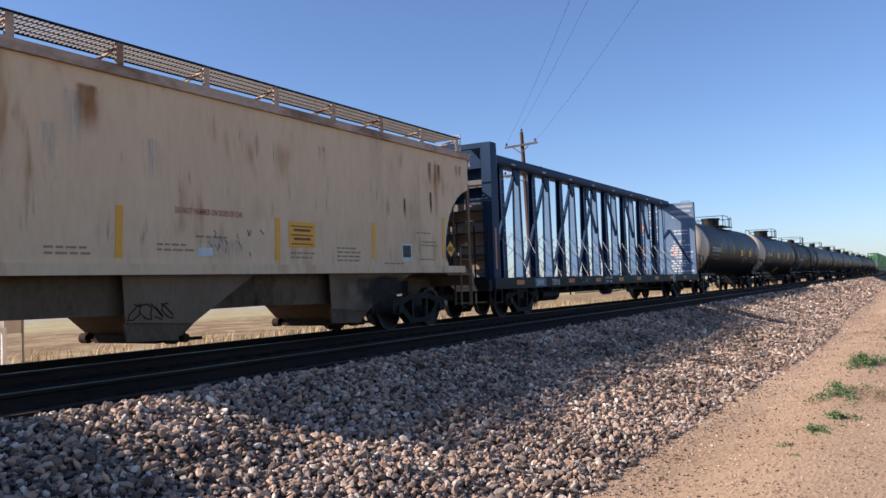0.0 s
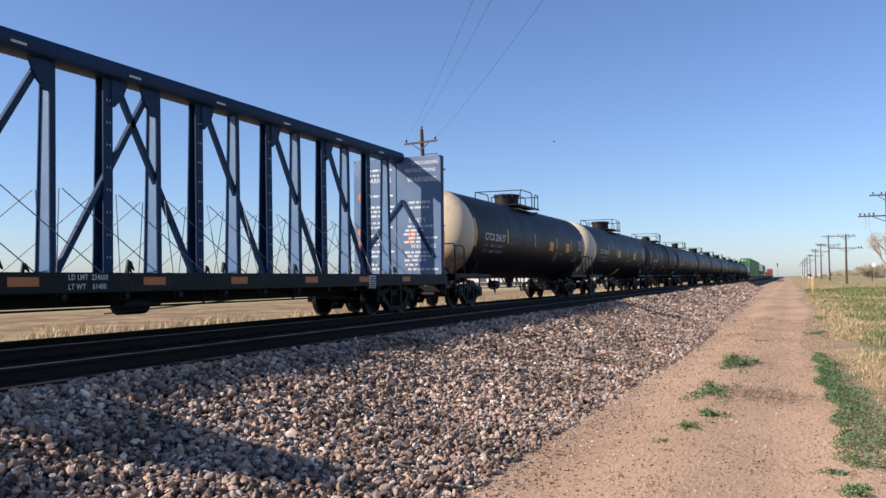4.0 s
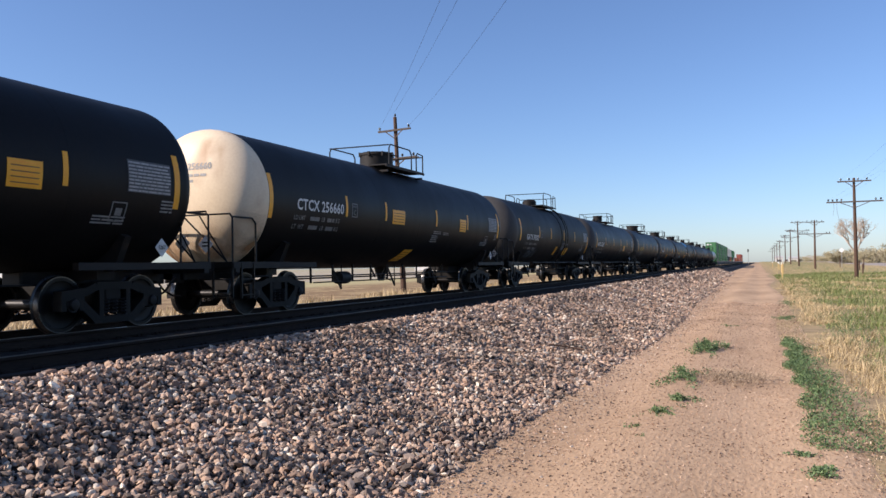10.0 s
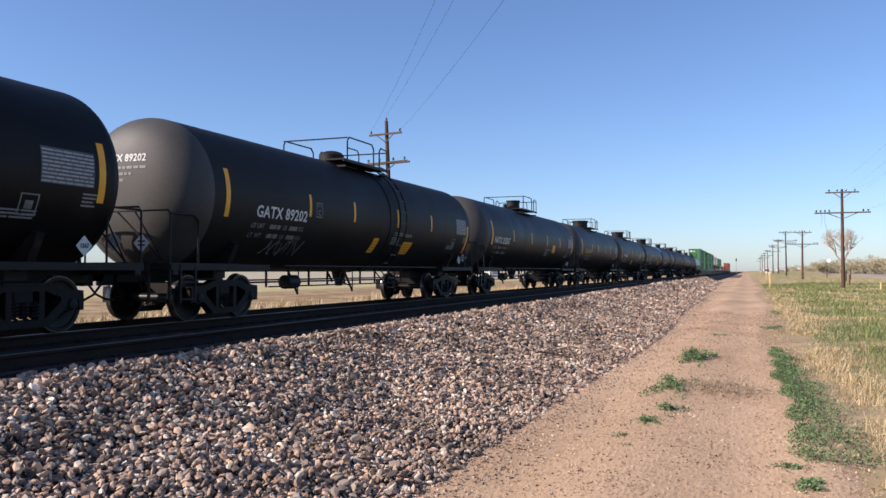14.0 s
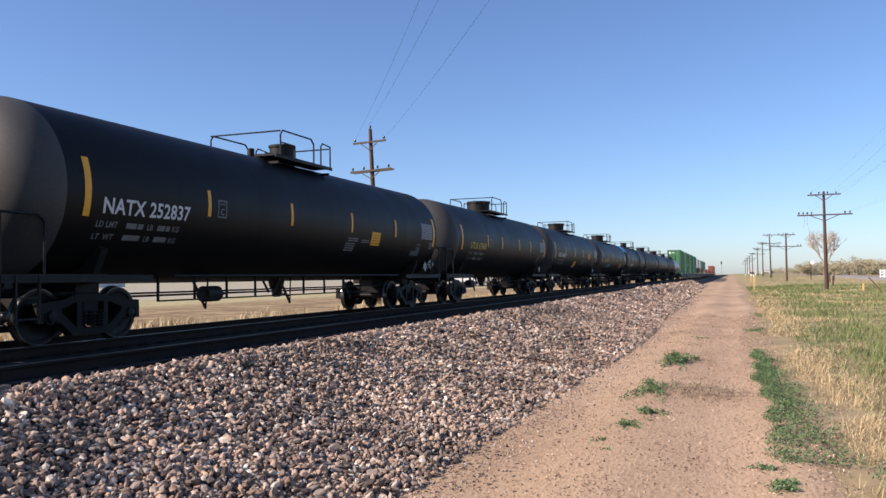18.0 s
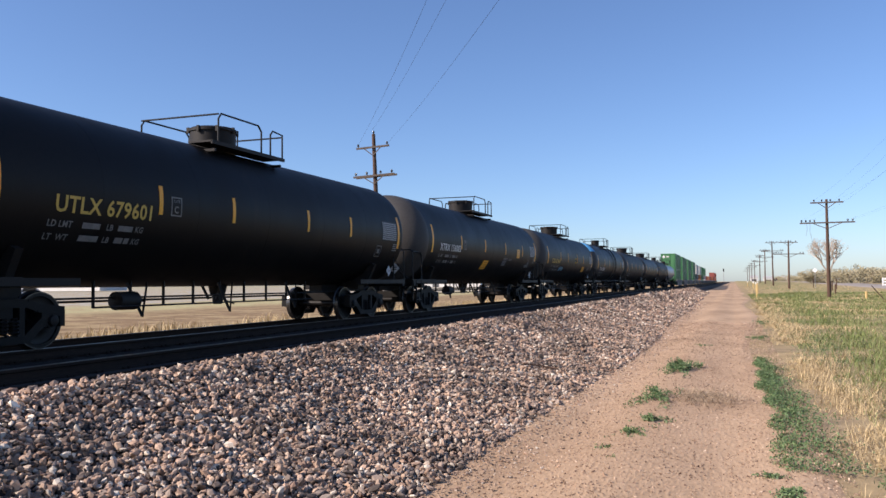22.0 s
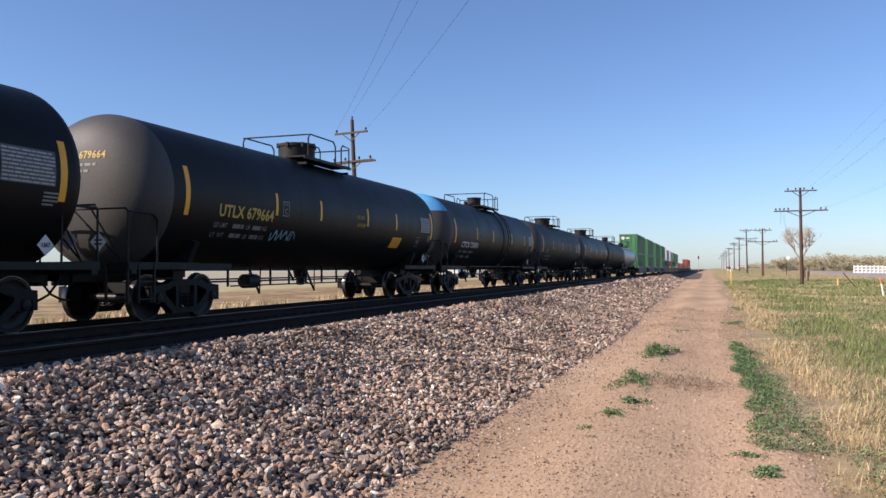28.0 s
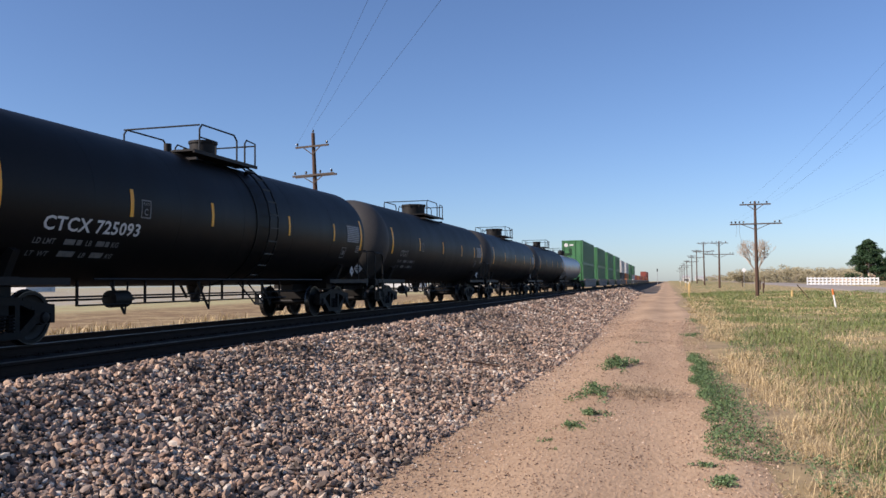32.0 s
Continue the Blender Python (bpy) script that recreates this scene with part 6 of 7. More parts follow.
        w = part("bulkhead_mark", lambda: Shape().add(words_facing_south("SMW", 0.20, 0.42, 0.595, top - 0.38).v, words_facing_south("SMW", 0.20, 0.42, 0.595, top - 0.38).f).add(words_facing_south("735916", 0.20, 0.36, 0.595, top - 0.58, 0.85).v, words_facing_south("735916", 0.20, 0.36, 0.595, top - 0.58, 0.85).f), M_FAINT, bh, "stencilled mark on a dark plate", key="bh_mark")
        part("mark_plate", lambda: Shape().box(0.25, 1.2, 0.60, 0.62, top - 0.64, top - 0.12), M_BLUE, w, key="bh_markplate")
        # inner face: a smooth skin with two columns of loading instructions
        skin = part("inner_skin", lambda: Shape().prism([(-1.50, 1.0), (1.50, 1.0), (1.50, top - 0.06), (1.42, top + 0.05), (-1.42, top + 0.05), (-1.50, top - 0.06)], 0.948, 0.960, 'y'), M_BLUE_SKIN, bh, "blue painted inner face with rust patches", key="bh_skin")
        part("skin_joint", lambda: Shape().box(-0.012, 0.012, 0.960, 0.968, 1.0, top + 0.04), M_BLUE, skin, key="bh_joint")
        part("grab_iron", lambda: Shape().tube([(-1.30, 0.75, top + 0.03), (-1.30, 0.75, top + 0.13), (-0.85, 0.75, top + 0.13), (-0.85, 0.75, top + 0.03)], 0.016, 6), M_IRON, bh, key="bh_grab")

        def face_words(text, size, x, z, squeeze=0.95):
            """Lettering on the inner face, reading from inside the car."""
            w = words_facing_south(text, size, x, -0.963, z, squeeze)
            return [(-a, -b, c) for a, b, c in w.v], w.f
        wd = Shape()
        for text, size, x, z in (("UNLOADING", 0.15, 0.55, 4.50), ("INSTRUCTIONS", 0.15, 0.30, 4.27), ("WARNING", 0.21, 0.38, 3.96), ("SAFETY", 0.18, 0.42, 2.72), ("WARNING", 0.18, 0.48, 1.92), ("WARNING", 0.20, -1.12, 4.00)):
            wd.add(*face_words(text, size, x, z))
        part("stencilled_words", lambda: wd, M_WHITE, skin, "white stencilled warning words", key="bh_words")
        st = Shape()
        rr = random.Random(21)
        for col, rows in ((-1.22, (4.36, 4.20, 3.55, 3.20, 3.06, 2.92, 2.70, 2.56, 2.30, 2.16, 2.02, 1.80, 1.66, 1.40, 1.26)), (0.22, (3.30, 3.14, 2.56, 2.44, 2.32, 2.20, 2.08, 1.76, 1.64, 1.52, 1.38, 1.24))):
            for z in rows:
                xx = col + rr.uniform(0, 0.2)
                for k in range(rr.choice((3, 4, 5))):
                    ww = rr.uniform(0.07, 0.24)
                    if xx + ww < col + 1.22:
                        st.box(-xx - ww, -xx, 0.960, 0.963, z, z + 0.065)
                    xx += ww + 0.045
        tagged(part("inner_stencil", lambda: st, M_WHITE, skin, "rows of illegible white stencil", key="bh_stencil"), kind="stuff")
        rp = Shape()
        for k in range(9):
            x, z, w = (rr.uniform(0.95, 1.35), rr.uniform(1.3, 4.4), rr.uniform(0.10, 0.22)) if k < 7 else (rr.uniform(-0.6, -0.3), rr.uniform(1.6, 2.9), 0.12)
            rp.prism([(x + w * rr.uniform(0.5, 1.1) * math.cos(a * 0.785), z + 1.3 * w * rr.uniform(0.5, 1.1) * math.sin(a * 0.785)) for a in range(8)], 0.9595, 0.962, 'y')
        tagged(part("rust_patch", lambda: rp, M_ORANGEPAINT, skin, "orange rust blotches", key="bh_rust"), kind="stuff")
        # dark bars added in place of an inverted-V shadow on the inner face
        for a, b in (((-0.22, 3.40), (1.30, 1.65)), ((-0.22, 3.40), (-1.25, 1.65))):
            part("bracing_strut", Shape().bar((a[0], 0.985, a[1]), (b[0], 0.985, b[1]), 0.05, 0.10), M_BLUE, bh)
        if e == 0:
            part("reflective_stripe", Shape().box(1.501, 1.506, 0.70, 0.78, 1.35, 2.45), M_ORANGEPAINT, bh, "worn orange stripe")
        else:
            part("reflective_stripe", Shape().box(-1.506, -1.501, 0.70, 0.78, 1.35, 2.45), M_ORANGEPAINT, bh, "worn orange stripe")
    truck(car, 3.2)
    truck(car, L - 3.2)
    x = 1.522
    for y in (1.9, 5.78, 8.30, 10.80, 13.05, 15.6, 18.0, 20.4):
        part("reflective_stripe", Shape().box(x, x + 0.004, y, y + 0.50, deck - 0.14, deck - 0.01), M_ORANGEPAINT, car, "worn orange reflective rectangle")
    part("mark_plate", Shape().box(x, x + 0.003, 3.16, 3.95, deck - 0.215, deck + 0.03), M_BLUE_SKIN, car, "blue painted patch")
    part("reporting_mark", words_flat("SMW", 0.25, x + 0.006, 3.22, deck - 0.185, 0.95), M_WHITE, car, "white stencilled mark")
    part("reporting_mark", words_flat("735916", 0.25, x + 0.004, 4.40, deck - 0.185, 0.80), M_WHITE, car, "white stencilled number")
    b = Shape()
    rr = random.Random(33)
    for k in range(26):
        y, z = rr.uniform(6.85, 7.7), rr.uniform(deck - 0.18, deck)
        b.box(x, x + 0.004, y, y + rr.uniform(0.03, 0.14), z, z + rr.uniform(0.01, 0.03))
    tagged(part("small_stencil", b, M_FAINT, car, "worn illegible stencil block"), kind="stuff")
    for i, tx in enumerate(("LD LMT  224600", "LT WT    61400")):
        part("weight_stencil", words_flat(tx, 0.115, x + 0.003, 9.3, deck - 0.05 - 0.14 * i, 0.9), M_WHITE, car, "white stencilled weights")
    dp = part("data_panel", Shape().box(x, x + 0.006, 18.5, 18.85, deck - 0.30, deck + 0.02), M_LIGHTBOX, car, "pale data panel")
    b = Shape()
    for i in range(5):
        b.box(x + 0.006, x + 0.009, 18.53, 18.82, deck - 0.27 + 0.055 * i, deck - 0.245 + 0.055 * i)
    part("panel_lines", b, M_IRON, dp)
    return car


# ---- container cars ----
def corrugated_box(W, L, H, ribs):
    """A container shell with upright corrugations on its long sides, y from 0 to L."""
    s = Shape()
    s.box(-W / 2 + 0.03, W / 2 - 0.03, 0.03, L - 0.03, 0.05, H - 0.03)
    for y in (0, L - 0.12):
        for x in (-W / 2, W / 2 - 0.12):
            s.box(x, x + 0.12, y, y + 0.12, 0, H)
        s.box(-W / 2, W / 2, y, y + 0.1, H - 0.12, H).box(-W / 2, W / 2, y, y + 0.1, 0, 0.14)
    for x in (-W / 2, W / 2 - 0.06):
        s.box(x, x + 0.06, 0, L, H - 0.1, H).box(x, x + 0.06, 0, L, 0, 0.12)
        for i in range(ribs):
            y = 0.25 + (L - 0.5) * i / ribs
            s.box(x + 0.008, x + 0.052, y, y + (L - 0.5) / ribs * 0.45, 0.1, H - 0.08)
    for i in range(4):
        x = -W / 2 + 0.25 + i * (W - 0.5) / 3
        s.bar((x, -0.015, 0.15), (x, -0.015, H - 0.15), 0.035)
    return s


def container(car, y, z, L, H, mat, label, logo=None):
    c = part("container", lambda: corrugated_box(2.55, L, H, int(L / 0.42)), mat, car, label, at=(0, y, z), key="box%s%.1f%.1f" % (mat.name, L, H))
    if logo == 'front':
        part("logo_shape", Shape().cyl((-0.75, -0.01, H - 0.62), (-0.75, -0.03, H - 0.62), 0.24, 16).box(-0.35, 0.15, -0.03, -0.01, H - 0.72, H - 0.52), M_WHITE, c, "plain white emblem")
    return c


def well_unit(y0, boxes, label):
    """One well of an articulated double-stack car with its containers."""
    L = 20.6
    car = thing("well_car", label, "well car", (TRACK_X, y0, TRACK_Z), group="double-stack cars of the train")
    CARS.append((car, y0))
    w = Shape()
    for s in (-1, 1):
        w.prism([(2.0, 1.05), (2.6, 0.30), (18.0, 0.30), (18.6, 1.05), (18.6, 1.30), (2.0, 1.30)], s * 1.45 - 0.04, s * 1.45 + 0.04, 'x')
        w.box(s * 1.48 - 0.06, s * 1.48 + 0.06, 1.8, 18.8, 1.18, 1.34)
        for i in range(9):
            y = 2.9 + 1.85 * i
            w.box(s * 1.50 - 0.03, s * 1.50 + 0.03, y, y + 0.1, 0.32, 1.2)
    part("well_side", w, M_WELL, car, "ribbed tan well side")
    part("well_end", Shape().box(-1.4, 1.4, 0.2, 2.2, 0.95, 1.15).box(-1.4, 1.4, 18.4, 20.4, 0.95, 1.15).box(-0.2, 0.2, 0, 20.6, 0.75, 0.98), M_IRON, car)
    truck(car, 0.7, False)
    for (dz, ln, h, mat, lab, logo) in boxes:
        container(car, 10.3 - ln / 2, dz, ln, h, mat, lab, logo)
    return car


GREEN = "green corrugated freight container"
hopper_car(-18.1, "faded beige covered hopper, coupled ahead", False)
hopper_car(0.45, "faded beige covered hopper car with rust streaks")
centerbeam_car(18.5)
tank_car(42.65, 18.87, "CTCX", "256137", nose=1.78, tail=1.2, edge=1.93, head=M_HEAD_WHITE, panels=((11.05, -0.33, 0.62, 0.38, 0), (13.90, -0.33, 0.60, 0.40, 0)), text_at=(2.80, -0.19), size=0.35, seed=1, label="black tank car with a cream-white end, mark CTCX 256137")
tank_car(61.52, 19.11, "CTCX", "256660", tail=1.2, edge=1.55, head=M_HEAD_WHITE, panels=((7.70, -0.30, 0.85, 0.40, 0), (13.25, -0.33, 0.62, 0.42, 0), (9.00, -1.34, 0.60, 0.34, 0.3)), stripes=(4.95, 7.27, 11.07, 14.05), text_at=(2.58, -0.19), size=0.35, seed=2, label="black tank car with a cream-white end, mark CTCX 256660")
tank_car(80.63, 17.93, "GATX", "89202", low=0.42, shell=M_TANK_GREY, dome='low', stripes=(5.16, 7.47, 10.30, 13.01), text_at=(2.93, -0.37), text_w=2.1, size=0.35, panels=((8.85, -1.0, 0.32, 0.40, 0.05), (10.90, -1.0, 0.7, 0.36, 0.1)), side_pipe=True, ladder=True, scrawl=(3.70, -1.03, 0.30, M_FAINT), seed=3, label="weathered black tank car with scrawls, mark GATX 89202")
tank_car(98.56, 19.25, "NATX", "252837", dome='manway', stripes=(5.13, 8.34, 11.54, 14.57), text_at=(2.25, -0.36), text_w=2.28, size=0.37, panels=((12.85, -0.55, 0.60, 0.38, 0),), side_pipe=True, seed=4, label="black tank car with a dusty end, mark NATX 252837")
tank_car(117.81, 17.50, "UTLX", "679601", tail=0.88, text_mat=M_YTEXT, stripes=(5.38, 7.65, 10.77, 13.08), text_at=(2.97, -0.36), text_w=2.18, size=0.37, seed=5, label="black tank car with yellow lettering, mark UTLX 679601")
tank_car(135.31, 18.39, "XTRX", "156003", stripes=(5.03, 8.16, 11.32, 14.40), text_at=(2.69, -0.34), text_w=2.27, size=0.35, panels=((8.10, -0.93, 0.70, 0.36, 0.12), (13.35, -0.34, 0.50, 0.40, 0)), seed=6, label="black tank car with a dusty end, mark XTRX 156003")
tank_car(153.70, 17.69, "UTLX", "679664", tail=0.88, text_mat=M_YTEXT, stripes=(5.35, 7.65, 10.71, 13.05), text_at=(3.00, -0.39), text_w=2.22, size=0.36, scrawl=(5.30, -0.72, 0.22, M_TAG), panels=((12.80, -0.81, 0.78, 0.33, 0.1),), bars=False, more=((9.9, -0.02, 0.10, M_YTEXT), (9.95, -0.25, 0.11, M_YTEXT)), seed=7, label="black tank car with yellow lettering and blue scrawl, UTLX 679664")
tank_car(171.39, 18.20, "CTCX", "725093", shell=M_TANK, blue=True, dome='manway', stripes=(5.08, 7.89, 11.67, 14.67), text_at=(2.91, -0.59), text_w=2.5, size=0.34, side_pipe=True, ladder=True, seed=8, label="black tank car with bright blue end crown, CTCX 725093")
tank_car(189.60, 18.00, "CTCX", "7", text_w=0.9, shell=M_TANK_GREY, text_mat=M_FAINT, head_text=False, text_at=(2.9, -0.5), dome='drum', seed=9, label="dusty black tank car with faint lettering")
tank_car(207.60, 18.00, "", "", shell=M_TANK, dome='drum', seed=10, label="black tank car without readable lettering")
tank_car(225.60, 18.00, "", "", shell=M_TANK_GREY, dome='manway', seed=11, label="dull black tank car without readable lettering")
tank_car(243.60, 17.90, "", "", shell=M_SILVER, head=M_SILVER, dome='low', seed=12, label="worn silver tank car", r=1.32)
join_tread()
for i in range(4):
    well_unit(261.5 + 21.4 * i, [(0.35, 16.1, 2.85, M_GREEN, GREEN, None), (3.22, 16.1, 2.90, M_GREEN, GREEN, 'front')], "well car stacked with two green containers")
ROWS = [(M_DARKBOX, M_LIGHTBOX), (M_ORANGE, M_LIGHTBOX), (M_GREEN, M_GREEN), (M_LIGHTBOX, M_GREEN)]
for i in range(4):
    a, b = ROWS[i]
    well_unit(347.5 + 21.4 * i, [(0.35, 12.2, 2.6, a, "weathered freight container", None), (2.97, 14.6, 2.7, b, "weathered freight container", None)], "well car stacked with two mixed containers")
for i in range(9):
    a = (M_RED, M_ORANGE, M_RED)[i % 3]
    bx = [(0.35, 12.2, 2.6, a, "red-brown freight container", None)]
    if i > 5:
        bx.append((2.97, 12.2, 2.6, M_RED, "red-brown freight container", None))
    well_unit(434 + 21.4 * i, bx, "well car with red-brown containers")

build_track("track_far", TRACK_X, TRACK_Z, "main line track that the train runs on", 150)
build_track("track_near", NEAR_X, NEAR_Z, "empty second track in front of the train", 150)
build_ballast()


# ---- poles and wires ----
def insulator(parent, x, z, s=1.0, y=0.0):
    part("insulator", lambda: Shape().lathe([(0, 0.018), (0.06, 0.02), (0.06, 0.07), (0.11, 0.08), (0.12, 0.055), (0.16, 0.08), (0.20, 0.07), (0.23, 0.03), (0.23, 0.002)], 10, 'z'), M_GLASS_INS, parent, at=(x, y, z), key="insulator")


def line_pole(x, y, z, h, arms, label, lean=(0, 0), turn=0, r=0.16, group="wooden poles beside the track"):
    """A wooden pole with crossarms: (height, half width, insulator places, double)."""
    p = thing("utility_pole", label, "utility pole", (x, y, z), (lean[0], lean[1], turn), group=group)
    part("pole_shaft", Shape().lathe([(-0.3, r * 1.15), (h * 0.3, r * 1.02), (h * 0.7, r * 0.85), (h, r * 0.68), (h + 0.04, r * 0.4)], 12, 'z'), M_WOOD, p, "weathered brown wooden shaft")
    for (z1, w, pins, double) in arms:
        a = part("crossarm", Shape().box(-w, w, -r - 0.10, -r + 0.0, z1 - 0.06, z1 + 0.06) if not double else Shape().box(-w, w, -r - 0.10, -r, z1 - 0.06, z1 + 0.06).box(-w, w, r, r + 0.10, z1 - 0.06, z1 + 0.06), M_ARM, p)
        part("arm_brace", Shape().bar((-w * 0.55, -r - 0.12, z1 - 0.02), (0, -r - 0.05, z1 - 0.55), 0.03, 0.06).bar((w * 0.55, -r - 0.12, z1 - 0.02), (0, -r - 0.05, z1 - 0.55), 0.03, 0.06), M_ARM, a)
        for q in pins:
            insulator(a, q, z1 + 0.06, y=-r - 0.05)
    return p


def wire(pts, label, sag=0.4, r=0.008, n=14):
    a, b = Vector(pts[0]), Vector(pts[1])
    q = [a.lerp(b, i / n) - Vector((0, 0, sag * 4 * (i / n) * (1 - i / n))) for i in range(n + 1)]
    single("power_wire", Shape().tube(q, r, 5), M_IRON, label, "wire", kind="", group="overhead wires")


LP = (-21.95, 49.0, 0.2)
line_pole(*LP, 11.45, [(10.55, 1.18, (-1.05, 1.05), False), (8.65, 1.48, (-1.3, -0.5, 0.5, 1.3), True)], "brown wooden power pole with two crossarms, beyond the train", lean=(0, -2.2), turn=0, r=0.17, group="")
tip = single("pole_top_insulator", Shape().lathe([(0, 0.02), (0.12, 0.02), (0.12, 0.06), (0.2, 0.07), (0.26, 0.05), (0.3, 0.01)], 10, 'z'), M_GLASS_INS, "dark insulator on a pole tip", "insulator", (-22.38, 49.0, 11.60))
RUN = Vector((0.500, -0.866, 0)) * 64
for dx, z in ((-1.45, 11.0), (0.65, 10.95), (-0.42, 11.9)):
    a = Vector((LP[0] + dx, LP[1] - 0.2, z))
    wire((a, a + RUN + Vector((dx * 0.35, 0, 0.2))), "thin dark power wire from the pole over the track", 0.9, 0.005)
PINS = (-2.1, -1.75, -1.4, -1.05, 1.65, 2.05)
TOPP = (-1.05, -0.4, 0.3, 1.0)
RIGHT = [(7.95, 79.5, -0.02, 8.85, 0.0), (8.0, 136.0, 0.35, 7.45, 0.5), (7.85, 186.0, 0.6, 9.4, -0.5), (7.85, 233.0, 0.8, 9.2, 0.4), (7.8, 276.0, 0.95, 8.9, 0), (7.8, 345.0, 1.2, 8.6, 0), (7.8, 400.0, 1.3, 8.6, 0), (7.8, 460.0, 1.3, 8.6, 0), (7.8, 530.0, 1.3, 8.4, 0)]
for i, (x, y, z, h, lean) in enumerate(RIGHT):
    line_pole(x, y, z, h, [(h - 0.28, 1.35, TOPP, False), (h - 2.08, 2.25, PINS, False)], "old brown wooden line pole with two crossarms", lean=(0, lean), r=0.15)
for q in (-2.1, -1.4, 1.65, 2.05):
    wire(((7.95 + q, 79.3, 7.0), (7.9 + q, 22.0, 6.9)), "thin slack line wire", 0.5, 0.0025)
for q in (-1.05, 1.0):
    wire(((7.95 + q, 79.3, 8.8), (7.9 + q, 22.0, 8.7)), "thin slack line wire", 0.5, 0.0025)
broken = Shape().tube([(6.55, 79.3, 6.95), (6.52, 79.3, 6.0), (6.7, 79.3, 5.1), (6.62, 79.3, 4.6)], 0.012, 5)
single("hanging_wire", broken, M_CABLE, "broken wire end hanging from a crossarm", "wire")
broken = Shape().tube([(6.25, 79.3, 6.95), (6.3, 79.3, 6.2), (6.2, 79.3, 5.6)], 0.012, 5)
single("hanging_wire", broken, M_CABLE, "broken wire end hanging from a crossarm", "wire")


# ---- right side: road, fence, signs, vehicles ----
def side_road():
    """The paved road that runs with the track on the right."""
    vs, fs = [], []
    ys = [60 + 15 * i for i in range(80)]
    for y in ys:
        z = max(ground_height(20, y), ground_height(28, y)) + 0.06
        for x in (20.2, 20.6, 28.0, 28.4):
            vs.append((x, y, z + (0.05 if 20.4 < x < 28.2 else -0.05)))
    for j in range(len(ys) - 1):
        for i in range(3):
            fs.append((j * 4 + i, j * 4 + i + 1, j * 4 + i + 5, j * 4 + i + 4))
    me = bpy.data.meshes.new("road")
    me.from_pydata(vs, [], fs)
    me.materials.append(M_ASPHALT)
    tagged(new("road", me), "pale worn asphalt road beside the verge", "road", kind="structure")


def lattice_fence():
    """A white rail fence with three rails and close posts."""
    f = thing("white_fence", "white painted board fence beside the road", "fence", (0, 0, 0))
    a, b = Vector((24.6, 160.0, 0.38)), Vector((36.4, 160.5, 0.20))
    n = 18
    for i in range(n + 1):
        p = a.lerp(b, i / n)
        part("post", lambda: Shape().bevel_box(-0.10, 0.10, -0.10, 0.10, 0, 1.6, 0.02), M_FENCEWHITE, f, at=p, key="fence_post")
        if i < n:
            q = a.lerp(b, (i + 1) / n)
            for z in (0.25, 0.75, 1.25):
                part("board", Shape().box(0.05, (q - p).length - 0.05, -0.03, 0.03, z, z + 0.26), M_FENCEWHITE, f, at=p, turn=(0, 0, math.degrees(math.atan2(q.y - p.y, q.x - p.x))), key="fence_board%.1f" % z)


def vehicle(name, label, mat, pickup):
    c = thing(name, label, "car", (24, 300, 1.0))
    prof = [(-2.3, 0.45), (-2.35, 0.8), (-2.2, 1.0), (-1.2, 1.12), (-0.6, 1.72), (0.9, 1.78), (1.9 if not pickup else 1.1, 1.7), (2.35, 1.1), (2.4, 0.5)]
    part("body", Shape().prism(prof, -0.92, 0.92, 'x'), mat, c)
    part("windscreen", Shape().prism([(-1.16, 1.16), (-0.62, 1.66), (-0.58, 1.66), (-1.10, 1.14)], -0.78, 0.78, 'x'), M_WINDOW, c)
    part("side_window", Shape().prism([(-0.95, 1.15), (-0.5, 1.64), (1.0, 1.66), (1.5, 1.15)], -0.935, 0.935, 'x'), M_WINDOW, c)
    part("bumper", Shape().box(-0.9, 0.9, -2.42, -2.2, 0.42, 0.66), M_TYRE, c)
    part("grille", Shape().box(-0.5, 0.5, -2.37, -2.3, 0.70, 0.92), M_WINDOW, c)
    for s in (-1, 1):
        part("headlight", Shape().box(s * 0.70 - 0.15, s * 0.70 + 0.15, -2.38, -2.28, 0.72, 0.90), M_LIGHTBOX, c)
        for y in (-1.45, 1.45):
            part("wheel", lambda: Shape().lathe([(-0.11, 0.12), (-0.11, 0.33), (-0.08, 0.36), (0.08, 0.36), (0.11, 0.33), (0.11, 0.12)], 18, 'x'), M_TYRE, c, at=(s * 0.82, y, 0.36), key="car_wheel")
    return c


side_road()
lattice_fence()
WHITE_CAR = vehicle("white_pickup", "white pickup driving along the side road", M_CARWHITE, True)
DARK_CAR = vehicle("dark_suv", "dark red car driving along the side road", M_CARDARK, False)


def marker(x, y, z, h, r, mat, label, cap=None, lean=0):
    m = thing("marker_post", label, "marker post", (x, y, z), (0, lean, 0), group="marker posts in the verge")
    part("post", Shape().cyl((0, 0, -0.1), (0, 0, h), r, 10), mat, m)
    if cap:
        part("cap", Shape().lathe([(h - 0.32, r * 1.3), (h - 0.02, r * 1.3), (h + 0.02, r * 0.6)], 10, 'z'), cap, m)
    return m


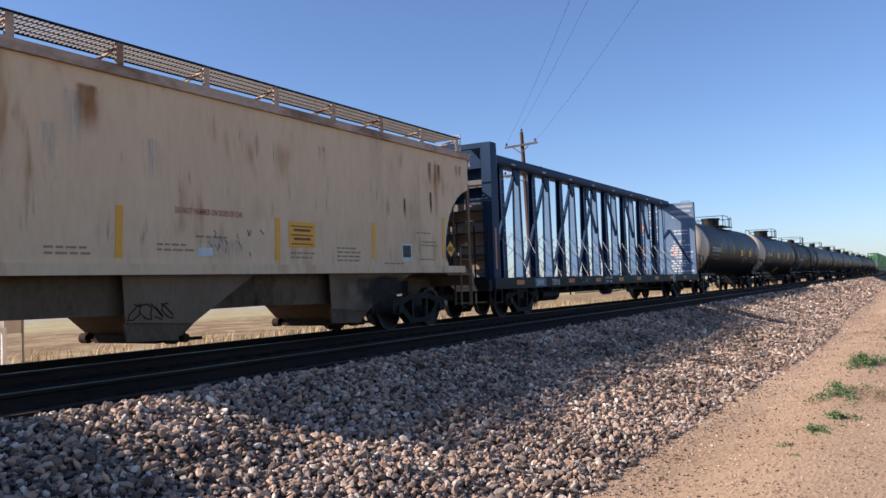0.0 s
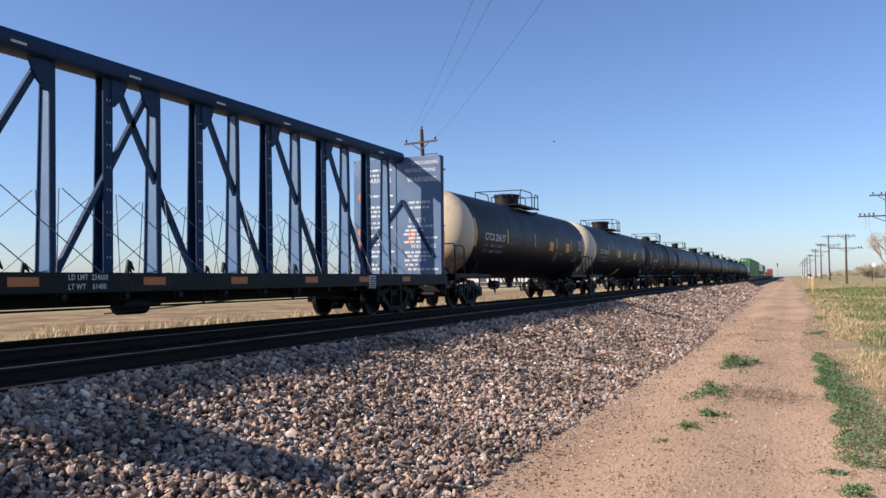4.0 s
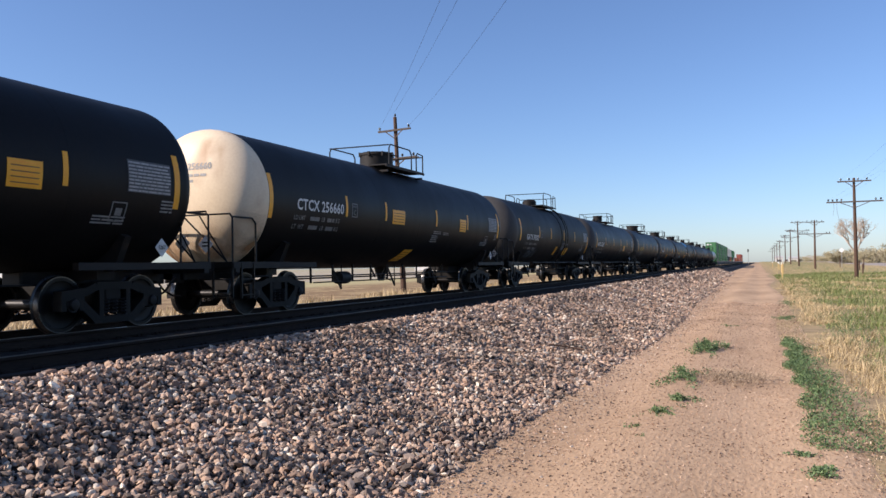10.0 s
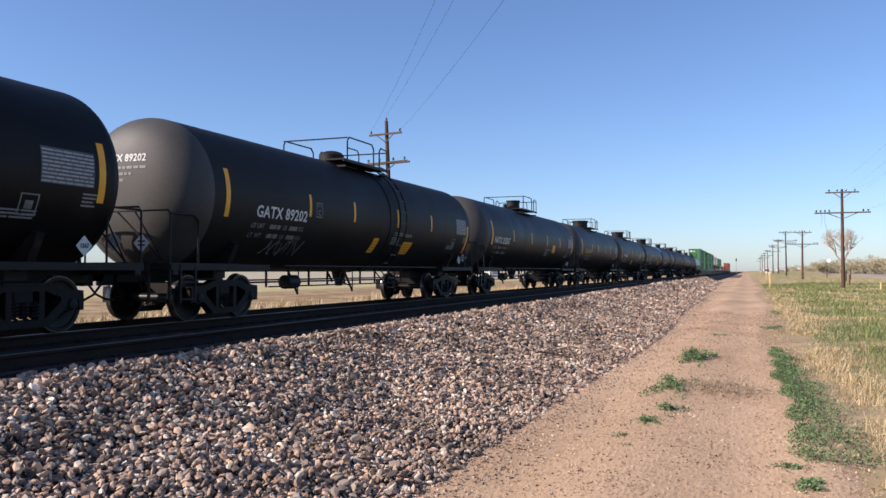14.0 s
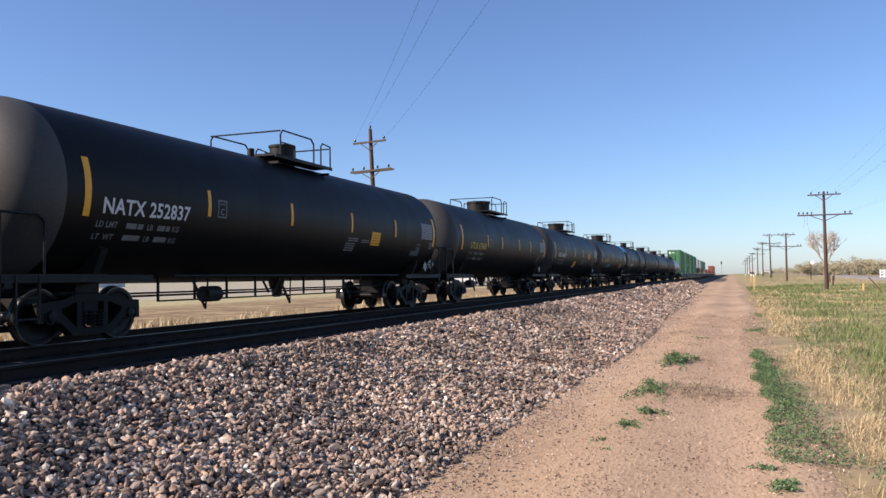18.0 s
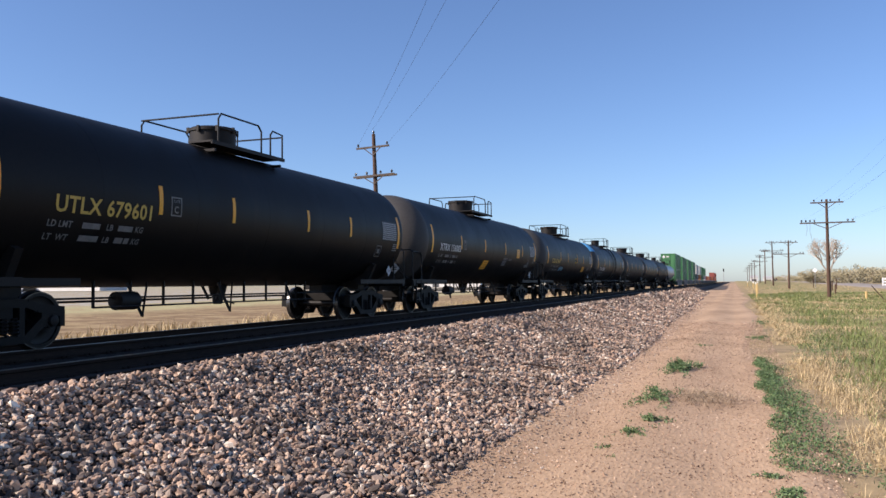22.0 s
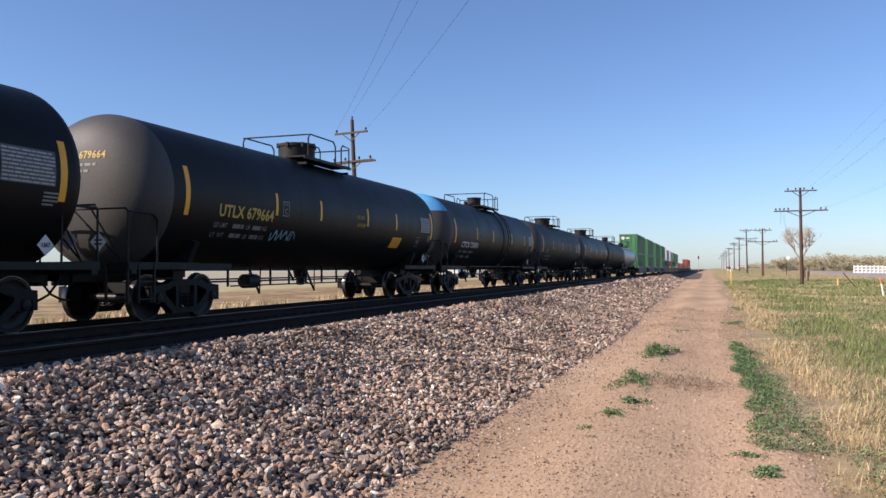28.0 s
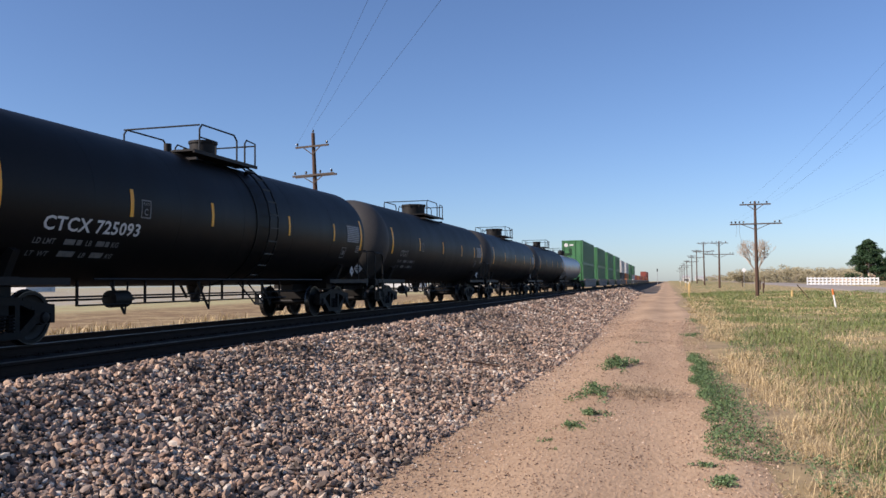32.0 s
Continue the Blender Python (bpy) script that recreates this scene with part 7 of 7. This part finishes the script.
def small_fixtures():
    for x, y in ((2.0, 82.0), (2.7, 106), (2.9, 122), (3.3, 128), (3.2, 150), (3.5, 172), (3.0, 205)):
        marker(x, y, ground_height(x, y), 1.35, 0.05, M_MARKER, "yellow plastic marker post", M_FENCEWHITE if y > 120 else None)
    marker(8.95, 49.0, 0, 1.05, 0.045, M_FENCEWHITE, "white stake with an orange top", M_ORANGEPAINT, -8)
    marker(10.3, 75.0, 0.05, 0.62, 0.10, M_MARKER, "stubby yellow plastic marker", None)
    st = thing("leaning_post", "dark leaning fence post", "post", (10.9, 70.0, 0.0), (0, -38, 0))
    part("stake", Shape().cyl((0, 0, -0.1), (0, 0, 1.5), 0.035, 8), M_WOOD, st)
    for x, y, h in ((9.8, 92, 1.1), (12.2, 118, 1.2), (10.6, 104, 1.3), (14.0, 130, 1.5), (12.6, 150, 1.5)):
        st = thing("fence_post", "short weathered wooden fence post", "post", (x, y, ground_height(x, y)), group="scattered fence posts")
        part("stake", Shape().cyl((0, 0, -0.1), (0, 0, h), 0.07, 8), M_WOOD, st)
    sg = thing("road_sign", "white diamond road sign on a post, seen from behind", "road sign", (12.9, 150.0, 0.4))
    part("post", Shape().cyl((0, 0, 0), (0, 0, 3.2), 0.04, 8), M_GREYMETAL, sg)
    part("plate", Shape().prism([(-0.42, 2.9), (0, 2.48), (0.42, 2.9), (0, 3.32)], -0.05, -0.03, 'y'), M_FENCEWHITE, sg)
    sg = thing("railway_signal", "dark railway signal mast far along the track", "signal", (-3.6, 320.0, 0.3))
    part("mast", Shape().cyl((0, 0, 0), (0, 0, 5.6), 0.08, 8), M_GREYMETAL, sg)
    part("signal_head", Shape().box(-0.22, 0.22, -0.1, 0.1, 4.9, 6.0), M_IRON, sg)
    sg = thing("sign_board", "grey and white sign board on two posts beside the track", "sign", (-17.0, 10.2, 0.0))
    part("post", Shape().cyl((0, 0, -0.1), (0, 0, 1.05), 0.055, 10), M_FENCEWHITE, sg, "white post")
    part("post", Shape().cyl((0, 0.42, -0.1), (0, 0.42, 2.0), 0.03, 10), M_WELL, sg, "brown steel post")
    part("plate", Shape().box(-0.02, 0.0, 0.0, 0.40, 0.90, 1.55), M_PALE, sg, "back of a grey board")
    part("plate", Shape().box(-0.02, 0.0, -0.22, -0.06, 0.92, 1.5), M_FENCEWHITE, sg, "white board")
    for x, y in ((-82, 76),):
        v = thing("parked_vehicle", "pale pickup parked far across the field", "car", (x, y, 0.1))
        part("body", Shape().prism([(-2.2, 0.4), (-2.2, 0.95), (-1.2, 1.05), (-0.6, 1.6), (1.2, 1.6), (2.2, 1.0), (2.2, 0.4)], -0.9, 0.9, 'x'), M_PALE, v)
        part("window", Shape().prism([(-1.0, 1.06), (-0.55, 1.5), (1.1, 1.5), (1.6, 1.06)], -0.91, 0.91, 'x'), M_WINDOW, v)
        for s in (-1, 1):
            for w in (-1.4, 1.4):
                part("wheel", lambda: Shape().lathe([(-0.11, 0.12), (-0.11, 0.33), (-0.08, 0.36), (0.08, 0.36), (0.11, 0.33), (0.11, 0.12)], 18, 'x'), M_TYRE, v, at=(s * 0.82, w, 0.36), key="car_wheel")


small_fixtures()
BIRD = bd = thing("bird", "small dark bird in flight high over the train", "bird", (-24.4, 90.0, 17.3))
part("body", Shape().lathe([(-0.16, 0.005), (-0.08, 0.05), (0.04, 0.06), (0.12, 0.04), (0.17, 0.008)], 10, 'x'), M_BIRD, bd)
for s in (-1, 1):
    part("wing", Shape().prism([(-0.06, 0.02), (0.07, 0.02), (0.03, 0.32), (-0.04, 0.30)], -0.008, 0.008, 'z') if s > 0 else Shape().prism([(-0.06, -0.02), (-0.04, -0.30), (0.03, -0.32), (0.07, -0.02)], -0.008, 0.008, 'z'), M_BIRD, bd)


def far_buildings():
    """Low pale sheds far across the field and beyond the poles."""
    for x, y, w, d, h in ((-260, 240, 90, 14, 5.0), (-120, 330, 40, 10, 5), (19, 520, 5, 8, 4.0), (30, 560, 7, 8, 4.2), (13, 600, 5, 8, 5)):
        b = thing("shed", "low pale shed far off", "building", (x, y, 0.3), group="far sheds")
        part("wall", Shape().box(-w / 2, w / 2, -d / 2, d / 2, 0, h * 0.75), M_LIGHTBOX, b)
        part("roof", Shape().prism([(-d / 2 - 0.3, h * 0.75), (0, h), (d / 2 + 0.3, h * 0.75)], -w / 2 - 0.3, w / 2 + 0.3, 'x'), M_PALE, b)
        part("door", Shape().box(-1.5, 1.5, -d / 2 - 0.03, -d / 2, 0, h * 0.5), M_DARKBOX, b)


far_buildings()


# ---- plants ----
def leaf_cloud(rng, centres, count, size, spread):
    """Small leaf quads, scattered as clumps round centres: vertices and quads."""
    n = len(centres) * count
    c = np.repeat(np.asarray(centres, dtype=float), count, axis=0)
    d = rng.normal(size=(n, 3))
    d *= (rng.random(n) ** 0.4 / np.linalg.norm(d, axis=1))[:, None]
    c = c + d * np.asarray(spread)
    u = rng.normal(size=(n, 3))
    u /= np.linalg.norm(u, axis=1)[:, None]
    w = np.cross(u, rng.normal(size=(n, 3)))
    w /= np.linalg.norm(w, axis=1)[:, None]
    s = rng.uniform(0.6, 1.3, n)[:, None] * size
    v = np.stack([c - u * s, c + w * s * 0.5, c + u * s, c - w * s * 0.5], 1)
    return v.reshape(-1, 3), np.arange(n * 4).reshape(-1, 4)


def bush(x, y, z, w, h, seed, mat, label):
    rng = np.random.default_rng(seed)
    b = thing("bush", label, "bush", (x, y, z), group="brush along the horizon")
    stems = Shape()
    for i in range(6):
        a = rng.uniform(0, 6.28)
        stems.cyl((0, 0, 0), (math.cos(a) * w * 0.35, math.sin(a) * w * 0.35, h * 0.7), 0.06, 5, 0.02)
    part("stem", stems, M_BARK, b)
    cs = [(rng.uniform(-0.5, 0.5) * w, rng.uniform(-0.5, 0.5) * w, h * rng.uniform(0.08, 0.82) * (1 - 0.3 * rng.random())) for _ in range(34)]
    v, f = leaf_cloud(rng, cs, 130, 0.11 + h * 0.012, (w * 0.16, w * 0.16, h * 0.17))
    v[:, 2] = np.maximum(v[:, 2], 0.02)
    o = new("crown", raw_mesh("crown", v, f, mat))
    o.parent = b


def bare_tree(x, y, z, h, seed):
    """A tree just coming into leaf: trunk, forked limbs, fine twigs and sparse buds."""
    rng = random.Random(seed)
    t = thing("bare_tree", "leafless tree with fine upright twigs, colour paled for haze", "tree", (x, y, z))
    limbs, twigs, ends = Shape(), Shape(), []

    def grow(p, d, ln, r, depth):
        q = p + d * ln
        (limbs if depth < 3 else twigs).cyl(p, q, r, 6 if depth < 3 else 4, r * 0.68, False)
        if depth >= 6:
            ends.append(tuple(q))
            return
        for k in range(3 if depth > 0 else 4):
            a = Vector((rng.gauss(0, 0.5), rng.gauss(0, 0.5), rng.gauss(0.25, 0.25)))
            grow(q - d * ln * rng.uniform(0, 0.25), (d + a).normalized(), ln * rng.uniform(0.62, 0.85), r * 0.62, depth + 1)
    grow(Vector((0, 0, 0)), Vector((0.03, 0, 1)), h * 0.24, h * 0.022, 0)
    part("trunk", limbs, M_BARK, t)
    part("twig", twigs, M_BARK, t)
    v, f = leaf_cloud(np.random.default_rng(seed), ends, 3, 0.05, (0.3, 0.3, 0.3))
    o = new("bud", raw_mesh("buds", v, f, M_BUDS))
    o.parent = t


def conifer(x, y, z, h, w, seed):
    rng = np.random.default_rng(seed)
    t = thing("conifer", "dense dark green conifer beside the fence", "tree", (x, y, z))
    part("trunk", Shape().cyl((0, 0, 0), (0, 0, h * 0.9), 0.25, 10, 0.05), M_BARK, t)
    limbs = Shape()
    cs = []
    for i in range(170):
        u = rng.random() ** 0.8
        zz = h * (0.06 + 0.9 * u)
        rad = w * 0.5 * (1 - u) ** 0.62 * rng.uniform(0.55, 1.08)
        a = rng.uniform(0, 6.28)
        limbs.cyl((0, 0, zz), (rad * math.cos(a), rad * math.sin(a), zz + 0.12 * rad), 0.04, 4, 0.01, False)
        for k in (0.55, 0.8, 1.0):
            cs.append((rad * k * math.cos(a), rad * k * math.sin(a), zz + 0.12 * rad * k))
    part("limb", limbs, M_BARK, t)
    v, f = leaf_cloud(rng, cs, 46, 0.17, (0.55, 0.55, 0.38))
    o = new("crown", raw_mesh("crown", v, f, M_CONIFER))
    o.parent = t


bare_tree(17.2, 172.0, 0.5, 13.0, 3)
conifer(37.0, 170.0, 0.3, 8.8, 9.5, 5)
conifer(43.0, 174.0, 0.3, 8.2, 8.5, 6)
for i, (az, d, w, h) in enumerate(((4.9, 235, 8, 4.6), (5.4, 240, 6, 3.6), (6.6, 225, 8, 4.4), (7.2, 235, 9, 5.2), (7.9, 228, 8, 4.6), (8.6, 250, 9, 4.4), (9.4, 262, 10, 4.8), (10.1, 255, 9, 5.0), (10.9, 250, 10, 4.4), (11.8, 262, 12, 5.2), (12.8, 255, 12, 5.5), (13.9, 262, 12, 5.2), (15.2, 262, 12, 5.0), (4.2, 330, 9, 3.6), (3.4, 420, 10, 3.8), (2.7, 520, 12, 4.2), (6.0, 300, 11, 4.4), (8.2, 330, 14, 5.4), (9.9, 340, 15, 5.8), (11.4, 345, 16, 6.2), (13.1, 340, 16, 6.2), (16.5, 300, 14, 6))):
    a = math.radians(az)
    bush(d * math.sin(a), d * math.cos(a), 0.8, w, h, 40 + i, M_BUSH, "yellow-green spring brush, its colour paled for haze")
bank = Shape()
bank.lathe([(0, 9.0), (0.9, 7.5), (1.7, 4.0), (2.0, 0.2)], 20, 'z')
single("soil_mound", bank, M_ROAD, "low mound of pale bare soil", "mound", (52, 228, 0.6), (0, 0, 0)).scale = (1.4, 0.6, 1.0)


def blades(rng, x, y, z, h, lean, w):
    """Grass blades as bent two-piece strips: arrays of roots and heights to vertices and quads."""
    n = len(x)
    a = rng.uniform(0, 2 * np.pi, n)
    dx, dy = np.cos(a), np.sin(a)
    px, py = -dy * w / 2, dx * w / 2
    l1, l2 = lean * 0.35, lean
    root = np.stack([x, y, z], 1)
    sx = np.stack([px, py, np.zeros(n)], 1)
    mid = root + np.stack([dx * l1 * h, dy * l1 * h, h * 0.55], 1)
    top = root + np.stack([dx * l2 * h, dy * l2 * h, h * (1 - 0.35 * l2)], 1)
    v = np.stack([root - sx, root + sx, mid + sx * 0.8, mid - sx * 0.8, top + sx * 0.15, top - sx * 0.15], 1)
    base = (np.arange(n) * 6)[:, None]
    f = np.concatenate([base + np.array([[0, 1, 2, 3]]), base + np.array([[3, 2, 4, 5]])])
    return v.reshape(-1, 3), f


def ground_np(x, y):
    return np.array([ground_height(a, b) for a, b in zip(x, y)])


def field_noise(x, y, s, seed):
    return np.array([noise.noise((a * s, b * s, seed)) for a, b in zip(x, y)])


def build_grass():
    rng = np.random.default_rng(77)

    def sow(n, y0, y1, x0, x1, power=1.6):
        y = y0 + (y1 - y0) * rng.random(n) ** power
        x = x0 + rng.random(n) * np.minimum(x1 - x0, 1.2 + 0.44 * y)
        return x, y
    # green grass in patches, tallest in the clumps
    x, y = sow(118000, 5.0, 100, 1.45, 28, 1.75)
    clump = field_noise(x, y, 0.30, 1.5) + 0.35 * field_noise(x, y, 1.1, 4) + 0.5 * np.exp(-((x - 2.5 - 0.03 * y) / 0.8) ** 2)
    keep = clump + 0.16 > rng.uniform(-0.4, 0.4, len(x))
    x, y, clump = x[keep], y[keep], clump[keep]
    bx, by = rng.uniform(1.5, 9, 6000), rng.uniform(-14, 4.5, 6000)
    x, y, clump = np.concatenate([x, bx]), np.concatenate([y, by]), np.concatenate([clump, np.zeros(6000)])
    h = rng.uniform(0.04, 0.15, len(x)) * (1 + 1.1 * np.clip(clump, 0, 0.6)) * (1 + np.abs(y) / 120)
    v, f = blades(rng, x, y, ground_np(x, y) - 0.01, h, rng.uniform(0.2, 1.7, len(x)), 0.005 + np.abs(y) * 0.00034)
    tagged(new("green_grass", raw_mesh("green_grass", v, f, M_GRASS)), "fresh green grass in patches on the verge", "grass", kind="stuff")
    # dry grass tufts, and a ragged band of tall straw along the road
    tx, ty = sow(2300, 6.0, 95, 1.6, 28, 1.5)
    keep = field_noise(tx, ty, 0.30, 1.5) < rng.uniform(-0.45, 0.25, 2300)
    edge = 900
    ey = 5.5 + 60 * np.linspace(0, 1, edge) ** 1.4
    ex = np.maximum(0.85, 1.30 + 0.012 * ey + 0.15 * np.sin(ey * 0.7) + rng.normal(0, 0.20, edge) + 0.25 * np.clip(10 - ey, 0, 5) / 5)
    thick = field_noise(ex, ey, 0.9, 6) > -0.12
    ex, ey = ex[thick], ey[thick]
    tx, ty = np.concatenate([tx[keep], ex]), np.concatenate([ty[keep], ey])
    tall = np.concatenate([rng.uniform(0.08, 0.22, keep.sum()), rng.uniform(0.07, 0.24, len(ex))])
    m = 32
    th = np.repeat(tall * rng.choice([0.6, 1, 1.3], len(tx)), m)
    x = np.repeat(tx, m) + rng.normal(0, 0.09, len(tx) * m) * (1 + np.repeat(ty, m) / 25)
    y = np.repeat(ty, m) + rng.normal(0, 0.12, len(tx) * m) * (1 + np.repeat(ty, m) / 25)
    h = th * rng.uniform(0.45, 1.2, len(x))
    v, f = blades(rng, x, y, ground_np(x, y) - 0.01, h, rng.uniform(0.3, 2.2, len(x)), 0.0032 + y * 0.00032)
    tagged(new("dry_grass", raw_mesh("dry_grass", v, f, M_DRY)), "dry straw-coloured grass tufts on the verge", "grass", kind="stuff")
    # far verge, coarse tufts
    n = 26000
    y = 42 + 160 * rng.random(n) ** 1.2
    x = 2.0 + rng.random(n) * (6 + y * 0.2)
    keep = rng.random(n) < 0.8
    x, y = x[keep], y[keep]
    v, f = blades(rng, x, y, ground_np(x, y) - 0.02, rng.uniform(0.06, 0.2, len(x)), rng.uniform(0.2, 1.3, len(x)), 0.03)
    tagged(new("far_grass", raw_mesh("far_grass", v, f, M_DRY)), "coarse pale grass farther along the verge", "grass", kind="stuff")
    # dry grass line at the foot of the bank beyond the train
    n = 26000
    y = 4 + 150 * rng.random(n) ** 1.5
    x = -16.6 - np.abs(rng.normal(0, 1.3, n))
    hh = rng.uniform(0.05, 0.17, n)
    ty = np.repeat(4 + 120 * rng.random(70) ** 1.4, 60)
    tx = np.repeat(-17.2 - np.abs(rng.normal(0, 1.2, 70)), 60)
    m = len(ty)
    x = np.concatenate([x, tx + rng.normal(0, 0.35, m)])
    y = np.concatenate([y, ty + rng.normal(0, 0.35, m)])
    hh = np.concatenate([hh, rng.uniform(0.2, 0.6, m)])
    n = len(x)
    v, f = blades(rng, x, y, np.zeros(n), hh, rng.uniform(0.1, 0.8, n), 0.03)
    tagged(new("field_edge_grass", raw_mesh("field_edge_grass", v, f, M_DRY)), "dry grass along the field edge beyond the train", "grass", kind="stuff")


def leafy_patch(name, label, rng, cx, cy, rx, ry, n, h, mat, category="weed"):
    """A low leafy weed: short stems with small leaves in an uneven patch."""
    arms = rng.uniform(0, 6.28, 9)
    a = arms[rng.integers(0, 9, n)] + rng.normal(0, 0.22, n)
    r = rng.random(n) ** 0.75 * (0.75 + 0.45 * np.sin(a * 4 + cx * 7))
    x, y = cx + rx * 1.5 * r * np.cos(a), cy + ry * 1.5 * r * np.sin(a)
    hh = h * (1.1 - np.clip(r, 0, 1) * 0.85) * rng.uniform(0.4, 1.15, n)
    cs = np.stack([x, y, 0.03 + hh * 0.6], 1)
    v1, f1 = leaf_cloud(rng, cs, 7, 0.011 + h * 0.035, (0.03, 0.045, h * 0.35))
    v1[:, 2] = np.maximum(v1[:, 2], 0.025)
    ob = new(name, raw_mesh(name, v1, f1, mat))
    return tagged(ob, label, category)


def build_weeds():
    rng = np.random.default_rng(31)
    for (x, y, rx, ry, n, h) in ((-0.97, 15.1, 0.27, 1.1, 230, 0.26), (-1.02, 11.45, 0.24, 0.85, 190, 0.18), (-0.90, 9.45, 0.17, 0.32, 90, 0.14), (-1.08, 8.75, 0.22, 0.26, 110, 0.10), (-1.19, 7.95, 0.08, 0.12, 30, 0.06), (-1.03, 7.50, 0.12, 0.12, 40, 0.05), (-0.88, 7.85, 0.07, 0.07, 22, 0.04), (0.37, 6.62, 0.14, 0.16, 70, 0.07), (-0.84, 21.0, 0.2, 0.5, 60, 0.08), (0.25, 7.25, 0.10, 0.10, 35, 0.04), (0.60, 24.0, 0.25, 0.9, 120, 0.10), (0.9, 33.0, 0.3, 1.2, 120, 0.12)):
        tagged(leafy_patch("weed_plant", "low blue-green weed growing in the dirt track", rng, x, y, rx, ry, n, h, M_WEED), group="weeds in the dirt track")
    # the green strip along the track's edge
    n = 3000
    y = 7.5 + 10.2 * rng.random(n)
    u = np.abs(rng.normal(0, 1, n))
    x = 0.40 + 0.05 * np.sin(y * 1.3) + 0.06 * np.sin(y * 3.7) + u * np.clip(0.34 - (y - 8) * 0.022, 0.11, 0.34)
    keep = field_noise(x, y, 2.3, 9) + 0.35 - 0.16 * u > rng.uniform(-0.3, 0.3, n)
    x, y = x[keep], y[keep]
    y2 = 17 + 42 * rng.random(1500)
    x2 = 1.7 + (y2 - 17) * 0.012 + rng.normal(0, 0.35, 1500)
    y3 = 5.2 + 2.4 * rng.random(160)
    x3 = 1.05 + np.abs(rng.normal(0, 0.3, 160))
    x, y = np.concatenate([x, x2, x3]), np.concatenate([y, y2, y3])
    cs = np.stack([x, y, 0.035 + 0.05 * rng.random(len(x))], 1)
    v, f = leaf_cloud(rng, cs, 8, 0.014, (0.07, 0.09, 0.05))
    v[:, 2] = np.maximum(v[:, 2], 0.02)
    tagged(new("green_weed_strip", raw_mesh("green_weed_strip", v, f, M_WEED)), "band of low blue-green weeds along the track's edge", "weeds", kind="stuff")
    # a flattened mat of dry stalks across the track
    n = 900
    x = rng.normal(-0.38, 0.24, n)
    y = 11.75 + rng.normal(0, 0.36, n)
    v, f = blades(rng, x, y, np.full(n, 0.05), rng.uniform(0.04, 0.11, n), rng.uniform(1.6, 2.6, n), 0.007)
    v[:, 2] = np.clip(v[:, 2], 0.045, 0.10)
    tagged(new("dry_stalk_mat", raw_mesh("dry_stalk_mat", v, f, M_TWIG)), "flattened mat of dry stalks on the dirt track", "dry grass", kind="stuff")
    # a stick on the ballast
    s = Shape().tube([(-3.3, 13.2, 0.30), (-3.05, 13.35, 0.26), (-2.75, 13.4, 0.20)], 0.015, 6)
    single("stick", s, M_WOOD, "thin dark stick lying on the ballast", "stick")


build_grass()
build_weeds()


# ---- what moves ----
def motions():
    times = [0.5 * i for i in range(65)]
    for car, y0 in CARS:
        walk(car, [(t, pose(TRACK_X, y0 - travelled(t), TRACK_Z)) for t in times])
    walk(WHITE_CAR, [(t, pose(24.0, 791 - 25.6 * t, ground_height(24, max(60, 791 - 25.6 * t)) + 0.11)) for t in (0, 8, 16, 18, 20, 22, 24, 26, 28, 30, 32)])
    walk(DARK_CAR, [(t, pose(24.0, 1050 - 24.2 * t, ground_height(24, 1050 - 24.2 * t) + 0.11)) for t in (0, 8, 16, 20, 24, 26, 28, 30, 32)])
    # the bird rises from behind the train and leaves over the track
    walk(BIRD, [(0, pose(-17.0, 90.0, 1.0)), (2.9, pose(-16.2, 90.0, 4.5)), (3.4, pose(-17.4, 90.0, 11.3)), (3.7, pose(-20.4, 90.0, 14.4)), (4.0, pose(-24.4, 90.0, 17.3)), (4.4, pose(-29.7, 90.0, 21.8)), (6.0, pose(-54.0, 90.0, 40.0)), (10.0, pose(-165.0, 90.0, 90.0)), (32.0, pose(-900.0, 90.0, 180.0))])
    spin = [0.1 * i for i in range(321)]
    turns = [math.degrees(travelled(t) / WHEEL_R) for t in spin]
    for w, y in WHEELS:
        walk(w, [(t, pose(0, y, WHEEL_R, a, 0, 0)) for t, a in zip(spin, turns)])


motions()
